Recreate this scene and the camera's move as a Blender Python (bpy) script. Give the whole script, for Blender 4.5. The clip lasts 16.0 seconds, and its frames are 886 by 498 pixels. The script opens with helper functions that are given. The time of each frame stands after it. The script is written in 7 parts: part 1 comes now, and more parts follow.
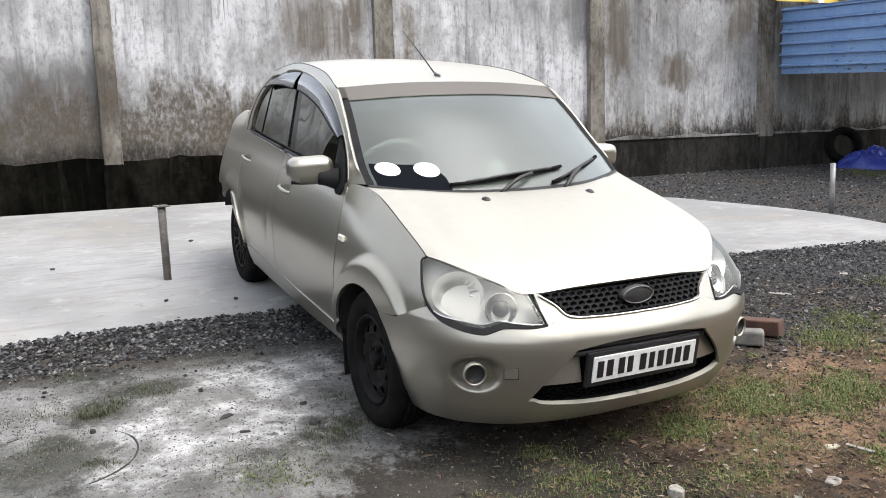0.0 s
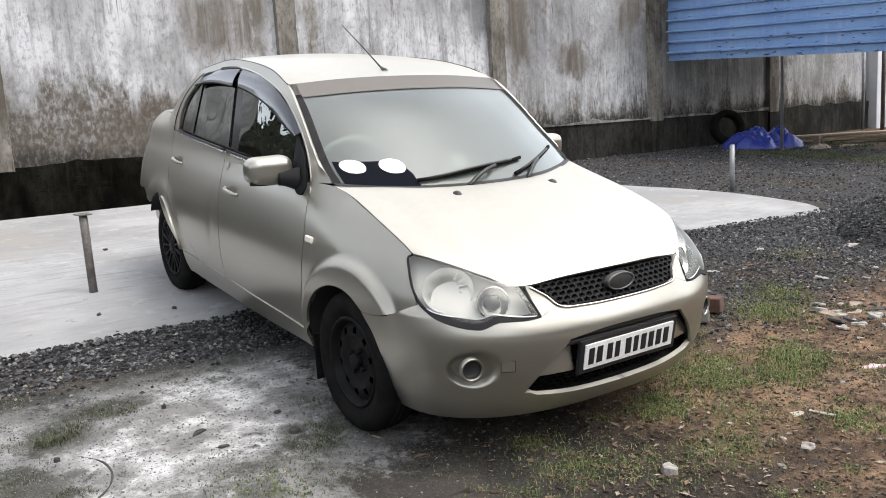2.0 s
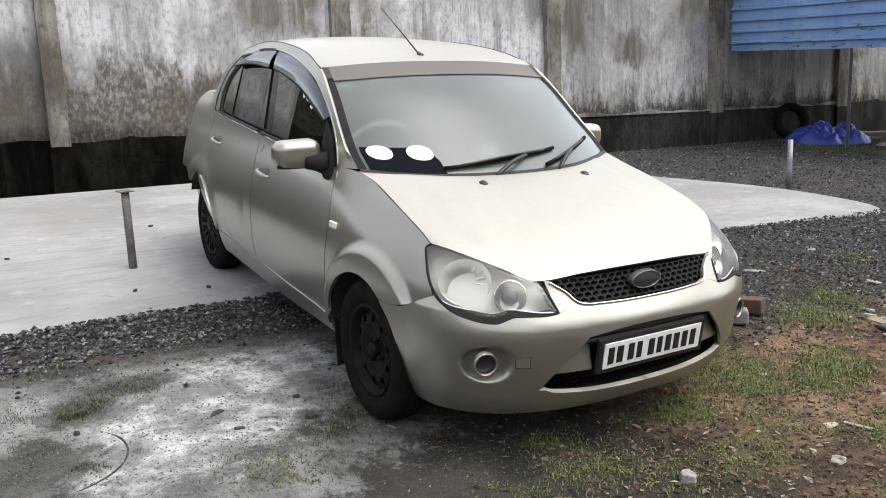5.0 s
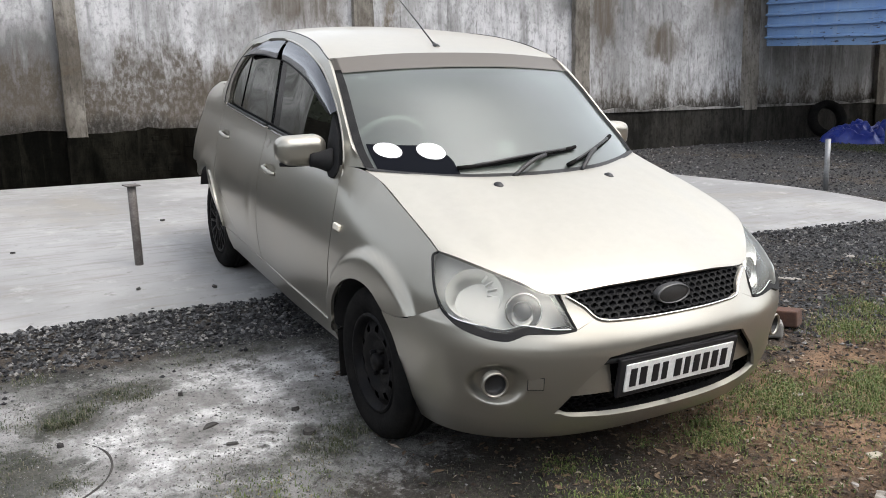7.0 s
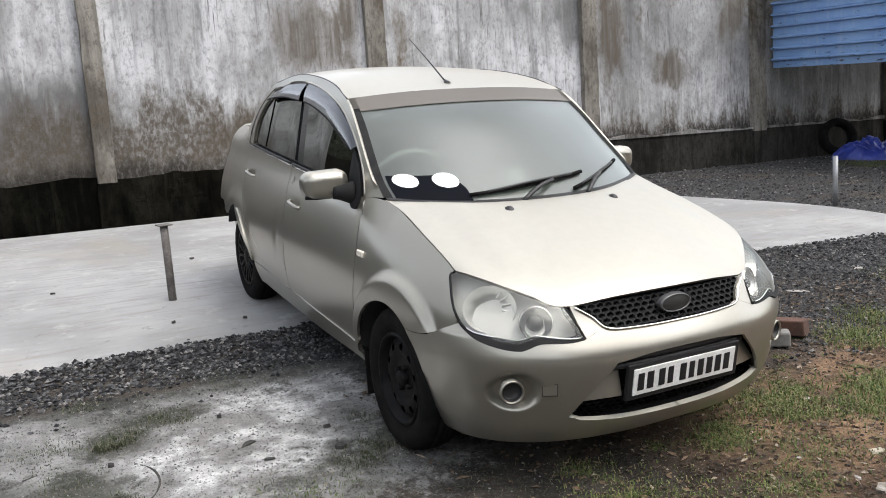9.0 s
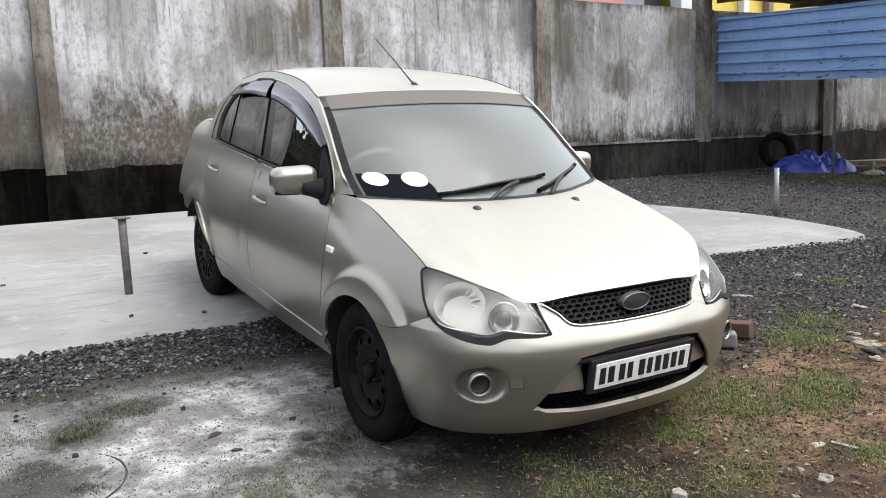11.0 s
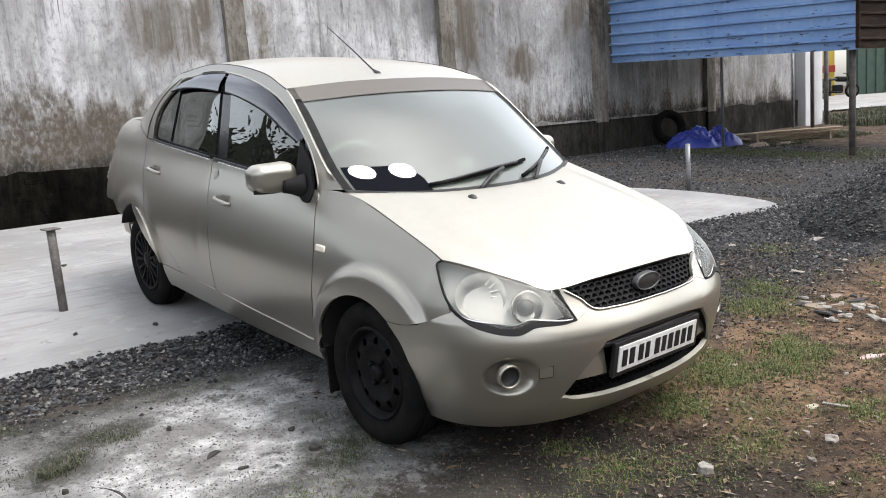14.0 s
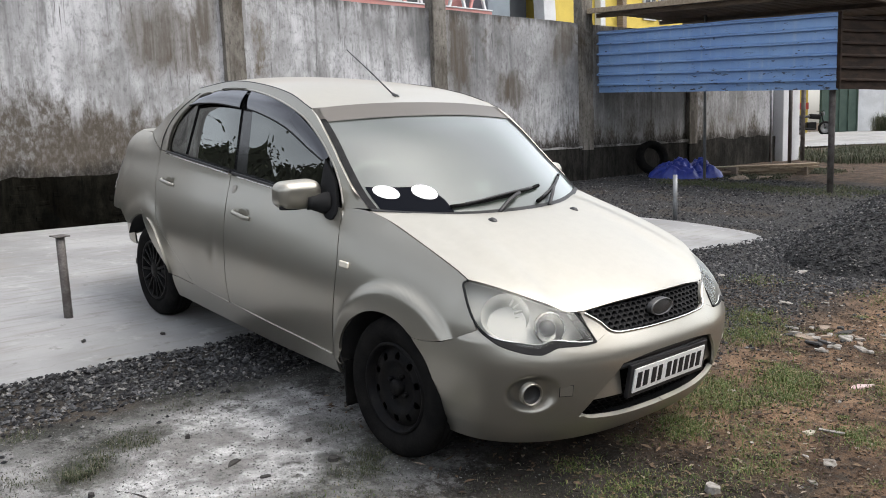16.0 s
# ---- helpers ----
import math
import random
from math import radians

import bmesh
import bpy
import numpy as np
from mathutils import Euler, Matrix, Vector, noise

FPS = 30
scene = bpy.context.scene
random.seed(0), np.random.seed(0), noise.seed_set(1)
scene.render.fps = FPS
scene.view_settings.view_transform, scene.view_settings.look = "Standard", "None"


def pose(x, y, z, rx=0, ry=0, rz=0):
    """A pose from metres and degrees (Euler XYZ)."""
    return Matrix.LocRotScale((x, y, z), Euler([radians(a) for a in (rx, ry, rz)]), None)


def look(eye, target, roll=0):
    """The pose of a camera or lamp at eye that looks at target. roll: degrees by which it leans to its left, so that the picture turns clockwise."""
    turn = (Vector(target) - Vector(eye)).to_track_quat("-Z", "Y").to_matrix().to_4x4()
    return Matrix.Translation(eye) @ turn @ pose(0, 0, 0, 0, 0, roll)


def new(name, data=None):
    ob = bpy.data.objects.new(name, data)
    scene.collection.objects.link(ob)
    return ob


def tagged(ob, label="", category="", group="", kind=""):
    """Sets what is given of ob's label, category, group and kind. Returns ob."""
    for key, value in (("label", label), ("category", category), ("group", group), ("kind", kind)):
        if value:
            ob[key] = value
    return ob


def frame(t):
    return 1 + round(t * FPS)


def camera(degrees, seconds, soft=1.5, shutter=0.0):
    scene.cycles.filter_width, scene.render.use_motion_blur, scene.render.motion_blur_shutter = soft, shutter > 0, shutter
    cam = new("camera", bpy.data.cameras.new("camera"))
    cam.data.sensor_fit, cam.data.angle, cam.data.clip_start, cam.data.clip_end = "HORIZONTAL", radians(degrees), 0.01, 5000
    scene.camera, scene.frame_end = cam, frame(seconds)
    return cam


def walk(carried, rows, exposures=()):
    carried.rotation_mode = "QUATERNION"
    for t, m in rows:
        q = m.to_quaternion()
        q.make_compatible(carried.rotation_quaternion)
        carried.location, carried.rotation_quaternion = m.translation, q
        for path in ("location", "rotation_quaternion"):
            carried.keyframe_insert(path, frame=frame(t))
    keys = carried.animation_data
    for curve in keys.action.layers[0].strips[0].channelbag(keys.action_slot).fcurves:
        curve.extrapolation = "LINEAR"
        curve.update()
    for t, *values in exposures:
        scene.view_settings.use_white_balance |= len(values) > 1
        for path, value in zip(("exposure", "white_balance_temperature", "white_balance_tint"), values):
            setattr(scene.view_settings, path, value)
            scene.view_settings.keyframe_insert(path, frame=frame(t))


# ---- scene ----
cam = camera(56.9, 16.0, 0.95)
PATH = [
    (0, (-1.938, -3.071, 1.203), (-1.065, -1.294, 0.914), -1.8),
    (0.5, (-1.917, -2.927, 1.214), (-0.965, -1.192, 0.928), -2.5),
    (1, (-1.941, -2.844, 1.235), (-0.929, -1.149, 0.915), -3.5),
    (1.5, (-2.069, -2.834, 1.233), (-0.985, -1.185, 0.909), -3.7),
    (2, (-2.23, -2.859, 1.229), (-1.123, -1.224, 0.909), -3.5),
    (2.5, (-2.273, -2.891, 1.237), (-1.176, -1.248, 0.926), -3.2),
    (3, (-2.214, -2.949, 1.238), (-1.15, -1.283, 0.933), -2.9),
    (3.5, (-2.178, -2.972, 1.236), (-1.146, -1.287, 0.925), -2.9),
    (4, (-2.151, -2.99, 1.233), (-1.165, -1.278, 0.916), -2.7),
    (4.2, (-2.144, -2.993, 1.236), (-1.171, -1.275, 0.917), -2.7),
    (6.3, (-1.966, -2.641, 1.219), (-0.944, -0.967, 0.823), -0.9),
    (6.5, (-1.955, -2.641, 1.226), (-0.945, -0.959, 0.839), -1.0),
    (7, (-1.912, -2.7, 1.235), (-0.982, -0.967, 0.873), -1.5),
    (7.5, (-1.893, -2.771, 1.23), (-1.023, -1.005, 0.877), -1.9),
    (8, (-1.883, -2.828, 1.231), (-1.031, -1.05, 0.895), -2.4),
    (8.5, (-1.896, -2.865, 1.234), (-1.067, -1.071, 0.926), -3.4),
    (9, (-2.01, -2.906, 1.229), (-1.113, -1.14, 0.949), -3.8),
    (9.2, (-2.082, -2.918, 1.22), (-1.164, -1.165, 0.933), -3.8),
    (11.3, (-2.149, -2.946, 1.224), (-1.128, -1.248, 0.948), -2.1),
    (11.5, (-2.163, -2.959, 1.226), (-1.145, -1.26, 0.952), -2.4),
    (12, (-2.218, -2.953, 1.223), (-1.193, -1.258, 0.943), -2.3),
    (12.5, (-2.249, -2.907, 1.216), (-1.217, -1.219, 0.919), -2.1),
    (13, (-2.254, -2.751, 1.217), (-1.2, -1.082, 0.896), -2.6),
    (13.5, (-2.286, -2.645, 1.237), (-1.154, -1.033, 0.893), -3.7),
    (14, (-2.46, -2.587, 1.243), (-1.219, -1.051, 0.923), -4.4),
    (14.5, (-2.621, -2.534, 1.257), (-1.308, -1.053, 0.97), -3.8),
    (15, (-2.667, -2.555, 1.272), (-1.35, -1.074, 1.004), -2.8),
    (15.5, (-2.663, -2.553, 1.272), (-1.357, -1.061, 1.005), -2.2),
    (16, (-2.683, -2.546, 1.27), (-1.385, -1.05, 0.996), -2.1),
]
walk(cam, [(t, look(eye, target, roll)) for t, eye, target, roll in PATH], [(0, 0.33, 6600, 10), (4, 0.24, 6600, 10), (7, 0.10, 6600, 10), (9, 0.11, 6600, 10), (12, 0.26, 6600, 10), (14.4, 0.24, 6600, 10), (15, -0.02, 6600, 10), (15.5, -0.13, 6600, 10), (16, -0.03, 6600, 10)])

# ---- world and light ----
world = bpy.data.worlds.new("world")
scene.world = world
world.use_nodes = True
SUN_EL, SUN_AZ = radians(58), radians(142)     # azimuth from +y towards +x
_n = world.node_tree.nodes
_sky = _n.new("ShaderNodeTexSky")
_sky.sky_type, _sky.sun_disc = "NISHITA", False
_sky.sun_elevation, _sky.sun_rotation = SUN_EL, SUN_AZ
_sky.air_density, _sky.dust_density, _sky.ozone_density = 1.0, 3.0, 0.6
_bg = _n["Background"]
_bg.inputs["Strength"].default_value = 0.30
_mixw = _n.new("ShaderNodeMix")               # cloud cover whitens the sky
_mixw.data_type = "RGBA"
_mixw.inputs["Factor"].default_value = 0.75
_hsv = _n.new("ShaderNodeHueSaturation")
_hsv.inputs["Saturation"].default_value = 0.12
_tc = _n.new("ShaderNodeTexCoord")
_cl = _n.new("ShaderNodeTexNoise")
_cl.inputs["Scale"].default_value, _cl.inputs["Detail"].default_value = 2.6, 7.0
_ramp = _n.new("ShaderNodeMapRange")
_ramp.inputs["From Min"].default_value, _ramp.inputs["From Max"].default_value = 0.35, 0.68
_ramp.inputs["To Min"].default_value, _ramp.inputs["To Max"].default_value = 0.50, 2.05
_mul = _n.new("ShaderNodeMix")
_mul.data_type, _mul.blend_type = "RGBA", "MULTIPLY"
_mul.inputs["Factor"].default_value = 1.0
_l = world.node_tree.links
_l.new(_sky.outputs[0], _hsv.inputs["Color"])
_l.new(_sky.outputs[0], _mixw.inputs["A"])
_l.new(_hsv.outputs[0], _mixw.inputs["B"])
_l.new(_tc.outputs["Generated"], _cl.inputs["Vector"])
_l.new(_cl.outputs["Fac"], _ramp.inputs["Value"])
_l.new(_mixw.outputs["Result"], _mul.inputs["A"])
_l.new(_ramp.outputs[0], _mul.inputs["B"])
_l.new(_mul.outputs["Result"], _bg.inputs["Color"])

sun = new("sun", bpy.data.lights.new("sun", "SUN"))
sun.data.energy, sun.data.angle, sun.data.color = 0.55, radians(22), (1.0, 0.96, 0.90)
sun.matrix_world = look((math.sin(SUN_AZ) * math.cos(SUN_EL) * 30, math.cos(SUN_AZ) * math.cos(SUN_EL) * 30, math.sin(SUN_EL) * 30), (0, 0, 0))

# ---- materials ----
def principled(name, rough=0.6, metal=0.0, **more):
    m = bpy.data.materials.new(name)
    m.use_nodes = True
    b = m.node_tree.nodes["Principled BSDF"]
    b.inputs["Roughness"].default_value, b.inputs["Metallic"].default_value = rough, metal
    for k, v in more.items():
        b.inputs[k.replace("_", " ")].default_value = v
    return m, m.node_tree, b


def node(nt, kind, **values):
    n = nt.nodes.new(kind)
    for k, v in values.items():
        n.inputs[k.replace("_", " ")].default_value = v
    return n


def coords(nt, scale=(1, 1, 1), where="Object"):
    tc, mp = nt.nodes.new("ShaderNodeTexCoord"), nt.nodes.new("ShaderNodeMapping")
    mp.inputs["Scale"].default_value = scale
    nt.links.new(tc.outputs[where], mp.inputs["Vector"])
    return mp.outputs[0]


def noise_at(nt, vec, scale, detail=5.0, rough=0.6, distort=0.0):
    n = node(nt, "ShaderNodeTexNoise", Scale=scale, Detail=detail, Roughness=rough, Distortion=distort)
    nt.links.new(vec, n.inputs["Vector"])
    return n.outputs["Fac"]


def span(nt, value, lo, hi, a=0.0, b=1.0):
    r = node(nt, "ShaderNodeMapRange", From_Min=lo, From_Max=hi, To_Min=a, To_Max=b)
    r.interpolation_type = "SMOOTHSTEP"
    nt.links.new(value, r.inputs["Value"])
    return r.outputs[0]


def arith(nt, op, a, b):
    n = nt.nodes.new("ShaderNodeMath")
    n.operation = op
    for i, v in enumerate((a, b)):
        if isinstance(v, (int, float)):
            n.inputs[i].default_value = v
        else:
            nt.links.new(v, n.inputs[i])
    return n.outputs[0]


def blend(nt, fac, a, b, how="MIX"):
    m = nt.nodes.new("ShaderNodeMix")
    m.data_type, m.blend_type = "RGBA", how
    for key, v in (("Factor", fac), ("A", a), ("B", b)):
        if isinstance(v, (int, float)):
            m.inputs[key].default_value = v
        elif isinstance(v, tuple):
            m.inputs[key].default_value = (*v, 1.0)
        else:
            nt.links.new(v, m.inputs[key])
    return m.outputs["Result"]


def bump(nt, bsdf, height, strength=0.3, dist=0.01):
    b = node(nt, "ShaderNodeBump", Strength=strength, Distance=dist)
    nt.links.new(height, b.inputs["Height"])
    nt.links.new(b.outputs[0], bsdf.inputs["Normal"])


def worn(name, a, b, scale=6.0, fine=60.0, rough=0.7, metal=0.0, relief=0.2, stretch=(1, 1, 1), spread=(0.35, 0.65), dist=0.004, vary=0.0, **more):
    """A surface of two close colours in patches, with fine grain and relief."""
    m, nt, s = principled(name, rough, metal, **more)
    v = coords(nt, stretch)
    big, small = noise_at(nt, v, scale), noise_at(nt, v, fine, 3.0)
    col = blend(nt, span(nt, big, *spread), a, b)
    col = blend(nt, span(nt, small, 0.3, 0.7, 0.0, 0.35), col, tuple(0.55 * c for c in a))
    if vary:
        info = nt.nodes.new("ShaderNodeObjectInfo")
        col = blend(nt, arith(nt, "MULTIPLY", info.outputs["Random"], vary), col, tuple(0.4 * c for c in b))
    nt.links.new(col, s.inputs["Base Color"])
    nt.links.new(span(nt, small, 0.2, 0.8, max(rough - 0.12, 0.02), min(rough + 0.12, 1.0)), s.inputs["Roughness"])
    if relief:
        bump(nt, s, small, relief, dist)
    return m


def car_paint():
    m, nt, s = principled("champagne_paint", 0.30, 0.80, Coat_Weight=0.40, Coat_Roughness=0.10)
    v = coords(nt)
    flake, dirt, film = noise_at(nt, v, 900, 1.0), noise_at(nt, v, 3.5, 6.0), noise_at(nt, v, 22, 5.0)
    col = blend(nt, span(nt, flake, 0.3, 0.7), (0.40, 0.382, 0.328), (0.315, 0.30, 0.26))
    col = blend(nt, span(nt, dirt, 0.45, 0.75, 0.0, 0.22), col, (0.36, 0.31, 0.24))
    # upward faces paled for settled dust and for sky glare put into the colour
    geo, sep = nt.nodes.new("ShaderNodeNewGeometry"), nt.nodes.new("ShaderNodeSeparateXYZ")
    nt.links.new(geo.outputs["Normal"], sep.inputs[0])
    dust_veil = arith(nt, "MULTIPLY", span(nt, sep.outputs["Z"], 0.38, 0.95), span(nt, film, 0.2, 0.8, 0.66, 0.84))
    col = blend(nt, dust_veil, col, (0.49, 0.473, 0.415))
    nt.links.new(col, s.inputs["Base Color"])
    nt.links.new(arith(nt, "MULTIPLY_ADD", dust_veil, 0.22), s.inputs["Roughness"])
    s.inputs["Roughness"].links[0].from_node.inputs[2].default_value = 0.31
    nt.links.new(arith(nt, "MULTIPLY_ADD", dust_veil, -0.6), s.inputs["Metallic"])
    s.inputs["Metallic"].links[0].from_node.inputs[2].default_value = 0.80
    return m


def glass(name, tint=(0.9, 0.95, 0.93), rough=0.0, gloss_by=1.6, dust_veil=0.0, film_col=(0.62, 0.57, 0.47)):
    """Thin glazing: see-through by tint, mirror gloss by Fresnel, with a thin dusty film."""
    m = bpy.data.materials.new(name)
    m.use_nodes = True
    nt = m.node_tree
    nt.nodes.remove(nt.nodes["Principled BSDF"])
    out = nt.nodes["Material Output"]
    clear, gloss, mix = nt.nodes.new("ShaderNodeBsdfTransparent"), nt.nodes.new("ShaderNodeBsdfGlossy"), nt.nodes.new("ShaderNodeMixShader")
    clear.inputs[0].default_value = (*tint, 1)
    gloss.inputs["Roughness"].default_value = rough
    gloss.inputs["Color"].default_value = (0.96, 0.99, 0.97, 1)
    fres = node(nt, "ShaderNodeFresnel", IOR=1.52)
    fac = arith(nt, "MULTIPLY", fres.outputs[0], gloss_by)
    nt.links.new(fac, mix.inputs[0])
    nt.links.new(clear.outputs[0], mix.inputs[1])
    nt.links.new(gloss.outputs[0], mix.inputs[2])
    last = mix.outputs[0]
    if dust_veil:
        film, mix2 = nt.nodes.new("ShaderNodeBsdfDiffuse"), nt.nodes.new("ShaderNodeMixShader")
        film.inputs[0].default_value = (*film_col, 1)
        v = coords(nt)
        nt.links.new(span(nt, noise_at(nt, v, 2.2, 4.0), 0.25, 0.75, dust_veil * 0.65, dust_veil), mix2.inputs[0])
        nt.links.new(last, mix2.inputs[1])
        nt.links.new(film.outputs[0], mix2.inputs[2])
        last = mix2.outputs[0]
    nt.links.new(last, out.inputs[0])
    return m


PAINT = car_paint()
WINDSCREEN = glass("windscreen_glass", (0.34, 0.43, 0.38), 0.285, 2.4, 0.10, (0.40, 0.47, 0.41))
TINTED = glass("tinted_glass", (0.04, 0.044, 0.04), 0.0, dust_veil=0.012)
LENS = glass("lamp_lens", (0.95, 0.95, 0.92), 0.29, 1.0, 0.07, (0.54, 0.525, 0.48))
RUBBER = worn("black_rubber", (0.009, 0.009, 0.009), (0.018, 0.017, 0.016), 9, 120, 0.95, relief=0.25, Specular_IOR_Level=0.05)
TRIM = worn("black_plastic", (0.02, 0.02, 0.021), (0.032, 0.031, 0.03), 12, 200, 0.5, relief=0.06)
MATT_BLACK = worn("matt_black_plastic", (0.008, 0.008, 0.009), (0.016, 0.016, 0.016), 12, 200, 0.75, relief=0.05, Specular_IOR_Level=0.25)
DENT_GLINT = worn("dent_glint_paint", (0.42, 0.40, 0.36), (0.34, 0.32, 0.28), 60, 300, 0.75, relief=0.2)
VISOR = principled("smoked_acrylic", 0.14, 0.0, Base_Color=(0.040, 0.043, 0.052, 1), Coat_Weight=0.6)[0]
GLOSSBLACK = principled("gloss_black", 0.15, 0.0, Base_Color=(0.012, 0.012, 0.013, 1))[0]
STEEL_BLACK = worn("black_wheel_enamel", (0.006, 0.006, 0.007), (0.013, 0.012, 0.011), 14, 150, 0.5, relief=0.1, Specular_IOR_Level=0.10)
CHROME = principled("chrome", 0.12, 1.0, Base_Color=(0.72, 0.71, 0.68, 1))[0]
REFLECTOR = principled("lamp_reflector", 0.34, 1.0, Base_Color=(0.86, 0.86, 0.84, 1))[0]
LAMP_GREY = principled("badge_grey", 0.4, 0.3, Base_Color=(0.10, 0.10, 0.10, 1))[0]
LAMP_SHELL = principled("lamp_shell", 0.5, 0.25, Base_Color=(0.58, 0.575, 0.55, 1))[0]
SMOKED = principled("smoked_lamp_plastic", 0.3, 0.2, Base_Color=(0.045, 0.047, 0.05, 1))[0]
PLATE_WHITE = worn("plate_white", (0.80, 0.80, 0.78), (0.70, 0.70, 0.67), 10, 90, 0.45, relief=0.03)
PLATE_BLACK = principled("plate_black", 0.5, 0.0, Base_Color=(0.01, 0.01, 0.012, 1))[0]
CABIN = worn("cabin_plastic", (0.055, 0.055, 0.052), (0.08, 0.078, 0.07), 5, 140, 0.7, relief=0.08)
WHEEL_GRIP = worn("pale_wheel_grip", (0.62, 0.61, 0.58), (0.54, 0.53, 0.50), 12, 160, 0.7, relief=0.08)
FABRIC = worn("seat_fabric", (0.10, 0.096, 0.088), (0.15, 0.14, 0.125), 8, 260, 0.9, relief=0.15)
AMBER_CLEAR = principled("clear_repeater", 0.12, 0.0, Base_Color=(0.8, 0.74, 0.62, 1))[0]
RED_LENS = principled("red_lens", 0.12, 0.0, Base_Color=(0.10, 0.035, 0.03, 1), Coat_Weight=0.6)[0]
STICKER = worn("white_vinyl", (0.82, 0.82, 0.82), (0.76, 0.76, 0.75), 9, 80, 0.5, relief=0.0)
DARK_VINYL = principled("dark_vinyl", 0.9, 0.0, Specular_IOR_Level=0.03, Base_Color=(0.008, 0.009, 0.012, 1))[0]

# ---- geometry helpers ----
def part(name, bm, material, parent=None, label="", smooth=False):
    """Links a bmesh, or a (vertices, faces) pair, as one mesh object."""
    me = bpy.data.meshes.new(name)
    if isinstance(bm, tuple):
        me.from_pydata(bm[0], [], bm[1])
        me.validate()
    else:
        bm.to_mesh(me)
        bm.free()
    me.materials.append(material)
    if smooth:
        me.shade_smooth()
    ob = new(name, me)
    ob.parent = parent
    return tagged(ob, label)


def thing(name, label, category, group="", at=None, kind=""):
    ob = new(name)
    ob.empty_display_size = 0.1
    if at is not None:
        ob.matrix_world = at
    return tagged(ob, label, category, group, kind)


def box_bm(sx, sy, sz, m=None, bevel=0.0, seg=2):
    bm = bmesh.new()
    bmesh.ops.create_cube(bm, size=1.0, matrix=Matrix.Diagonal((sx, sy, sz, 1)))
    if bevel:
        bmesh.ops.bevel(bm, geom=bm.edges[:], offset=bevel, segments=seg, profile=0.5, affect="EDGES")
    if m is not None:
        bm.transform(m)
    return bm


def merge(*bms):
    """One bmesh out of several."""
    out = bmesh.new()
    for b in bms:
        me = bpy.data.meshes.new("tmp")
        b.to_mesh(me)
        b.free()
        out.from_mesh(me)
        bpy.data.meshes.remove(me)
    return out


def tube_bm(points, r, seg=10, cap=True):
    """A tube along points; r is one radius or one for each point."""
    pts = [Vector(p) for p in points]
    rs = r if isinstance(r, (list, tuple)) else [r] * len(pts)
    bm = bmesh.new()
    rings, side = [], None
    for i, p in enumerate(pts):
        d = (pts[min(i + 1, len(pts) - 1)] - pts[max(i - 1, 0)]).normalized()
        if side is None:
            side = d.orthogonal().normalized()
        side = (side - d * side.dot(d)).normalized()
        up = d.cross(side)
        rings.append([bm.verts.new(p + rs[i] * (math.cos(a) * side + math.sin(a) * up)) for a in (2 * math.pi * k / seg for k in range(seg))])
    for a, b in zip(rings, rings[1:]):
        for k in range(seg):
            bm.faces.new((a[k], a[(k + 1) % seg], b[(k + 1) % seg], b[k])).smooth = True
    if cap:
        bm.faces.new(rings[0][::-1])
        bm.faces.new(rings[-1])
    return bm


def lathe_bm(profile, seg=40, axis="X"):
    """Turns (radius, height) pairs about the axis."""
    bm = bmesh.new()
    rings = []
    for r, h in profile:
        ring = []
        for k in range(seg):
            a = 2 * math.pi * k / seg
            c, s = r * math.cos(a), r * math.sin(a)
            ring.append(bm.verts.new((h, c, s) if axis == "X" else (c, s, h) if axis == "Z" else (c, h, s)))
        rings.append(ring)
    for a, b in zip(rings, rings[1:]):
        for k in range(seg):
            bm.faces.new((a[k], a[(k + 1) % seg], b[(k + 1) % seg], b[k])).smooth = True
    return bm


def spline(pts, n):
    """n + 1 points, evenly spaced by length, on a smooth curve through pts; None marks a corner at the point before it."""
    if any(q is None for q in pts):
        runs = [[]]
        for q in pts:
            if q is None:
                runs.append([runs[-1][-1]])
            else:
                runs[-1].append(q)
        d = np.array(sum(([*spline(r, 60)][1 if k else 0:] for k, r in enumerate(runs)), []))
        run = np.r_[0, np.cumsum(np.linalg.norm(np.diff(d, axis=0), axis=1))]
        return [tuple(np.interp(w, run, d[:, k]) for k in range(d.shape[1])) for w in np.linspace(0, run[-1], n + 1)]
    p = np.array(pts, float)
    if len(p) == 2:
        return [tuple(p[0] + (p[1] - p[0]) * k / n) for k in range(n + 1)]
    q = np.vstack([2 * p[0] - p[1], p, 2 * p[-1] - p[-2]])
    dense = []
    for i in range(1, len(q) - 2):
        for t in np.linspace(0, 1, 24, endpoint=False):
            a, b, c, d = q[i - 1], q[i], q[i + 1], q[i + 2]
            dense.append(0.5 * (2 * b + (c - a) * t + (2 * a - 5 * b + 4 * c - d) * t ** 2 + (3 * b - a - 3 * c + d) * t ** 3))
    dense = np.array(dense + [p[-1]])
    run = np.r_[0, np.cumsum(np.linalg.norm(np.diff(dense, axis=0), axis=1))]
    want = np.linspace(0, run[-1], n + 1)
    return [tuple(np.interp(w, run, dense[:, k]) for k in range(p.shape[1])) for w in want]


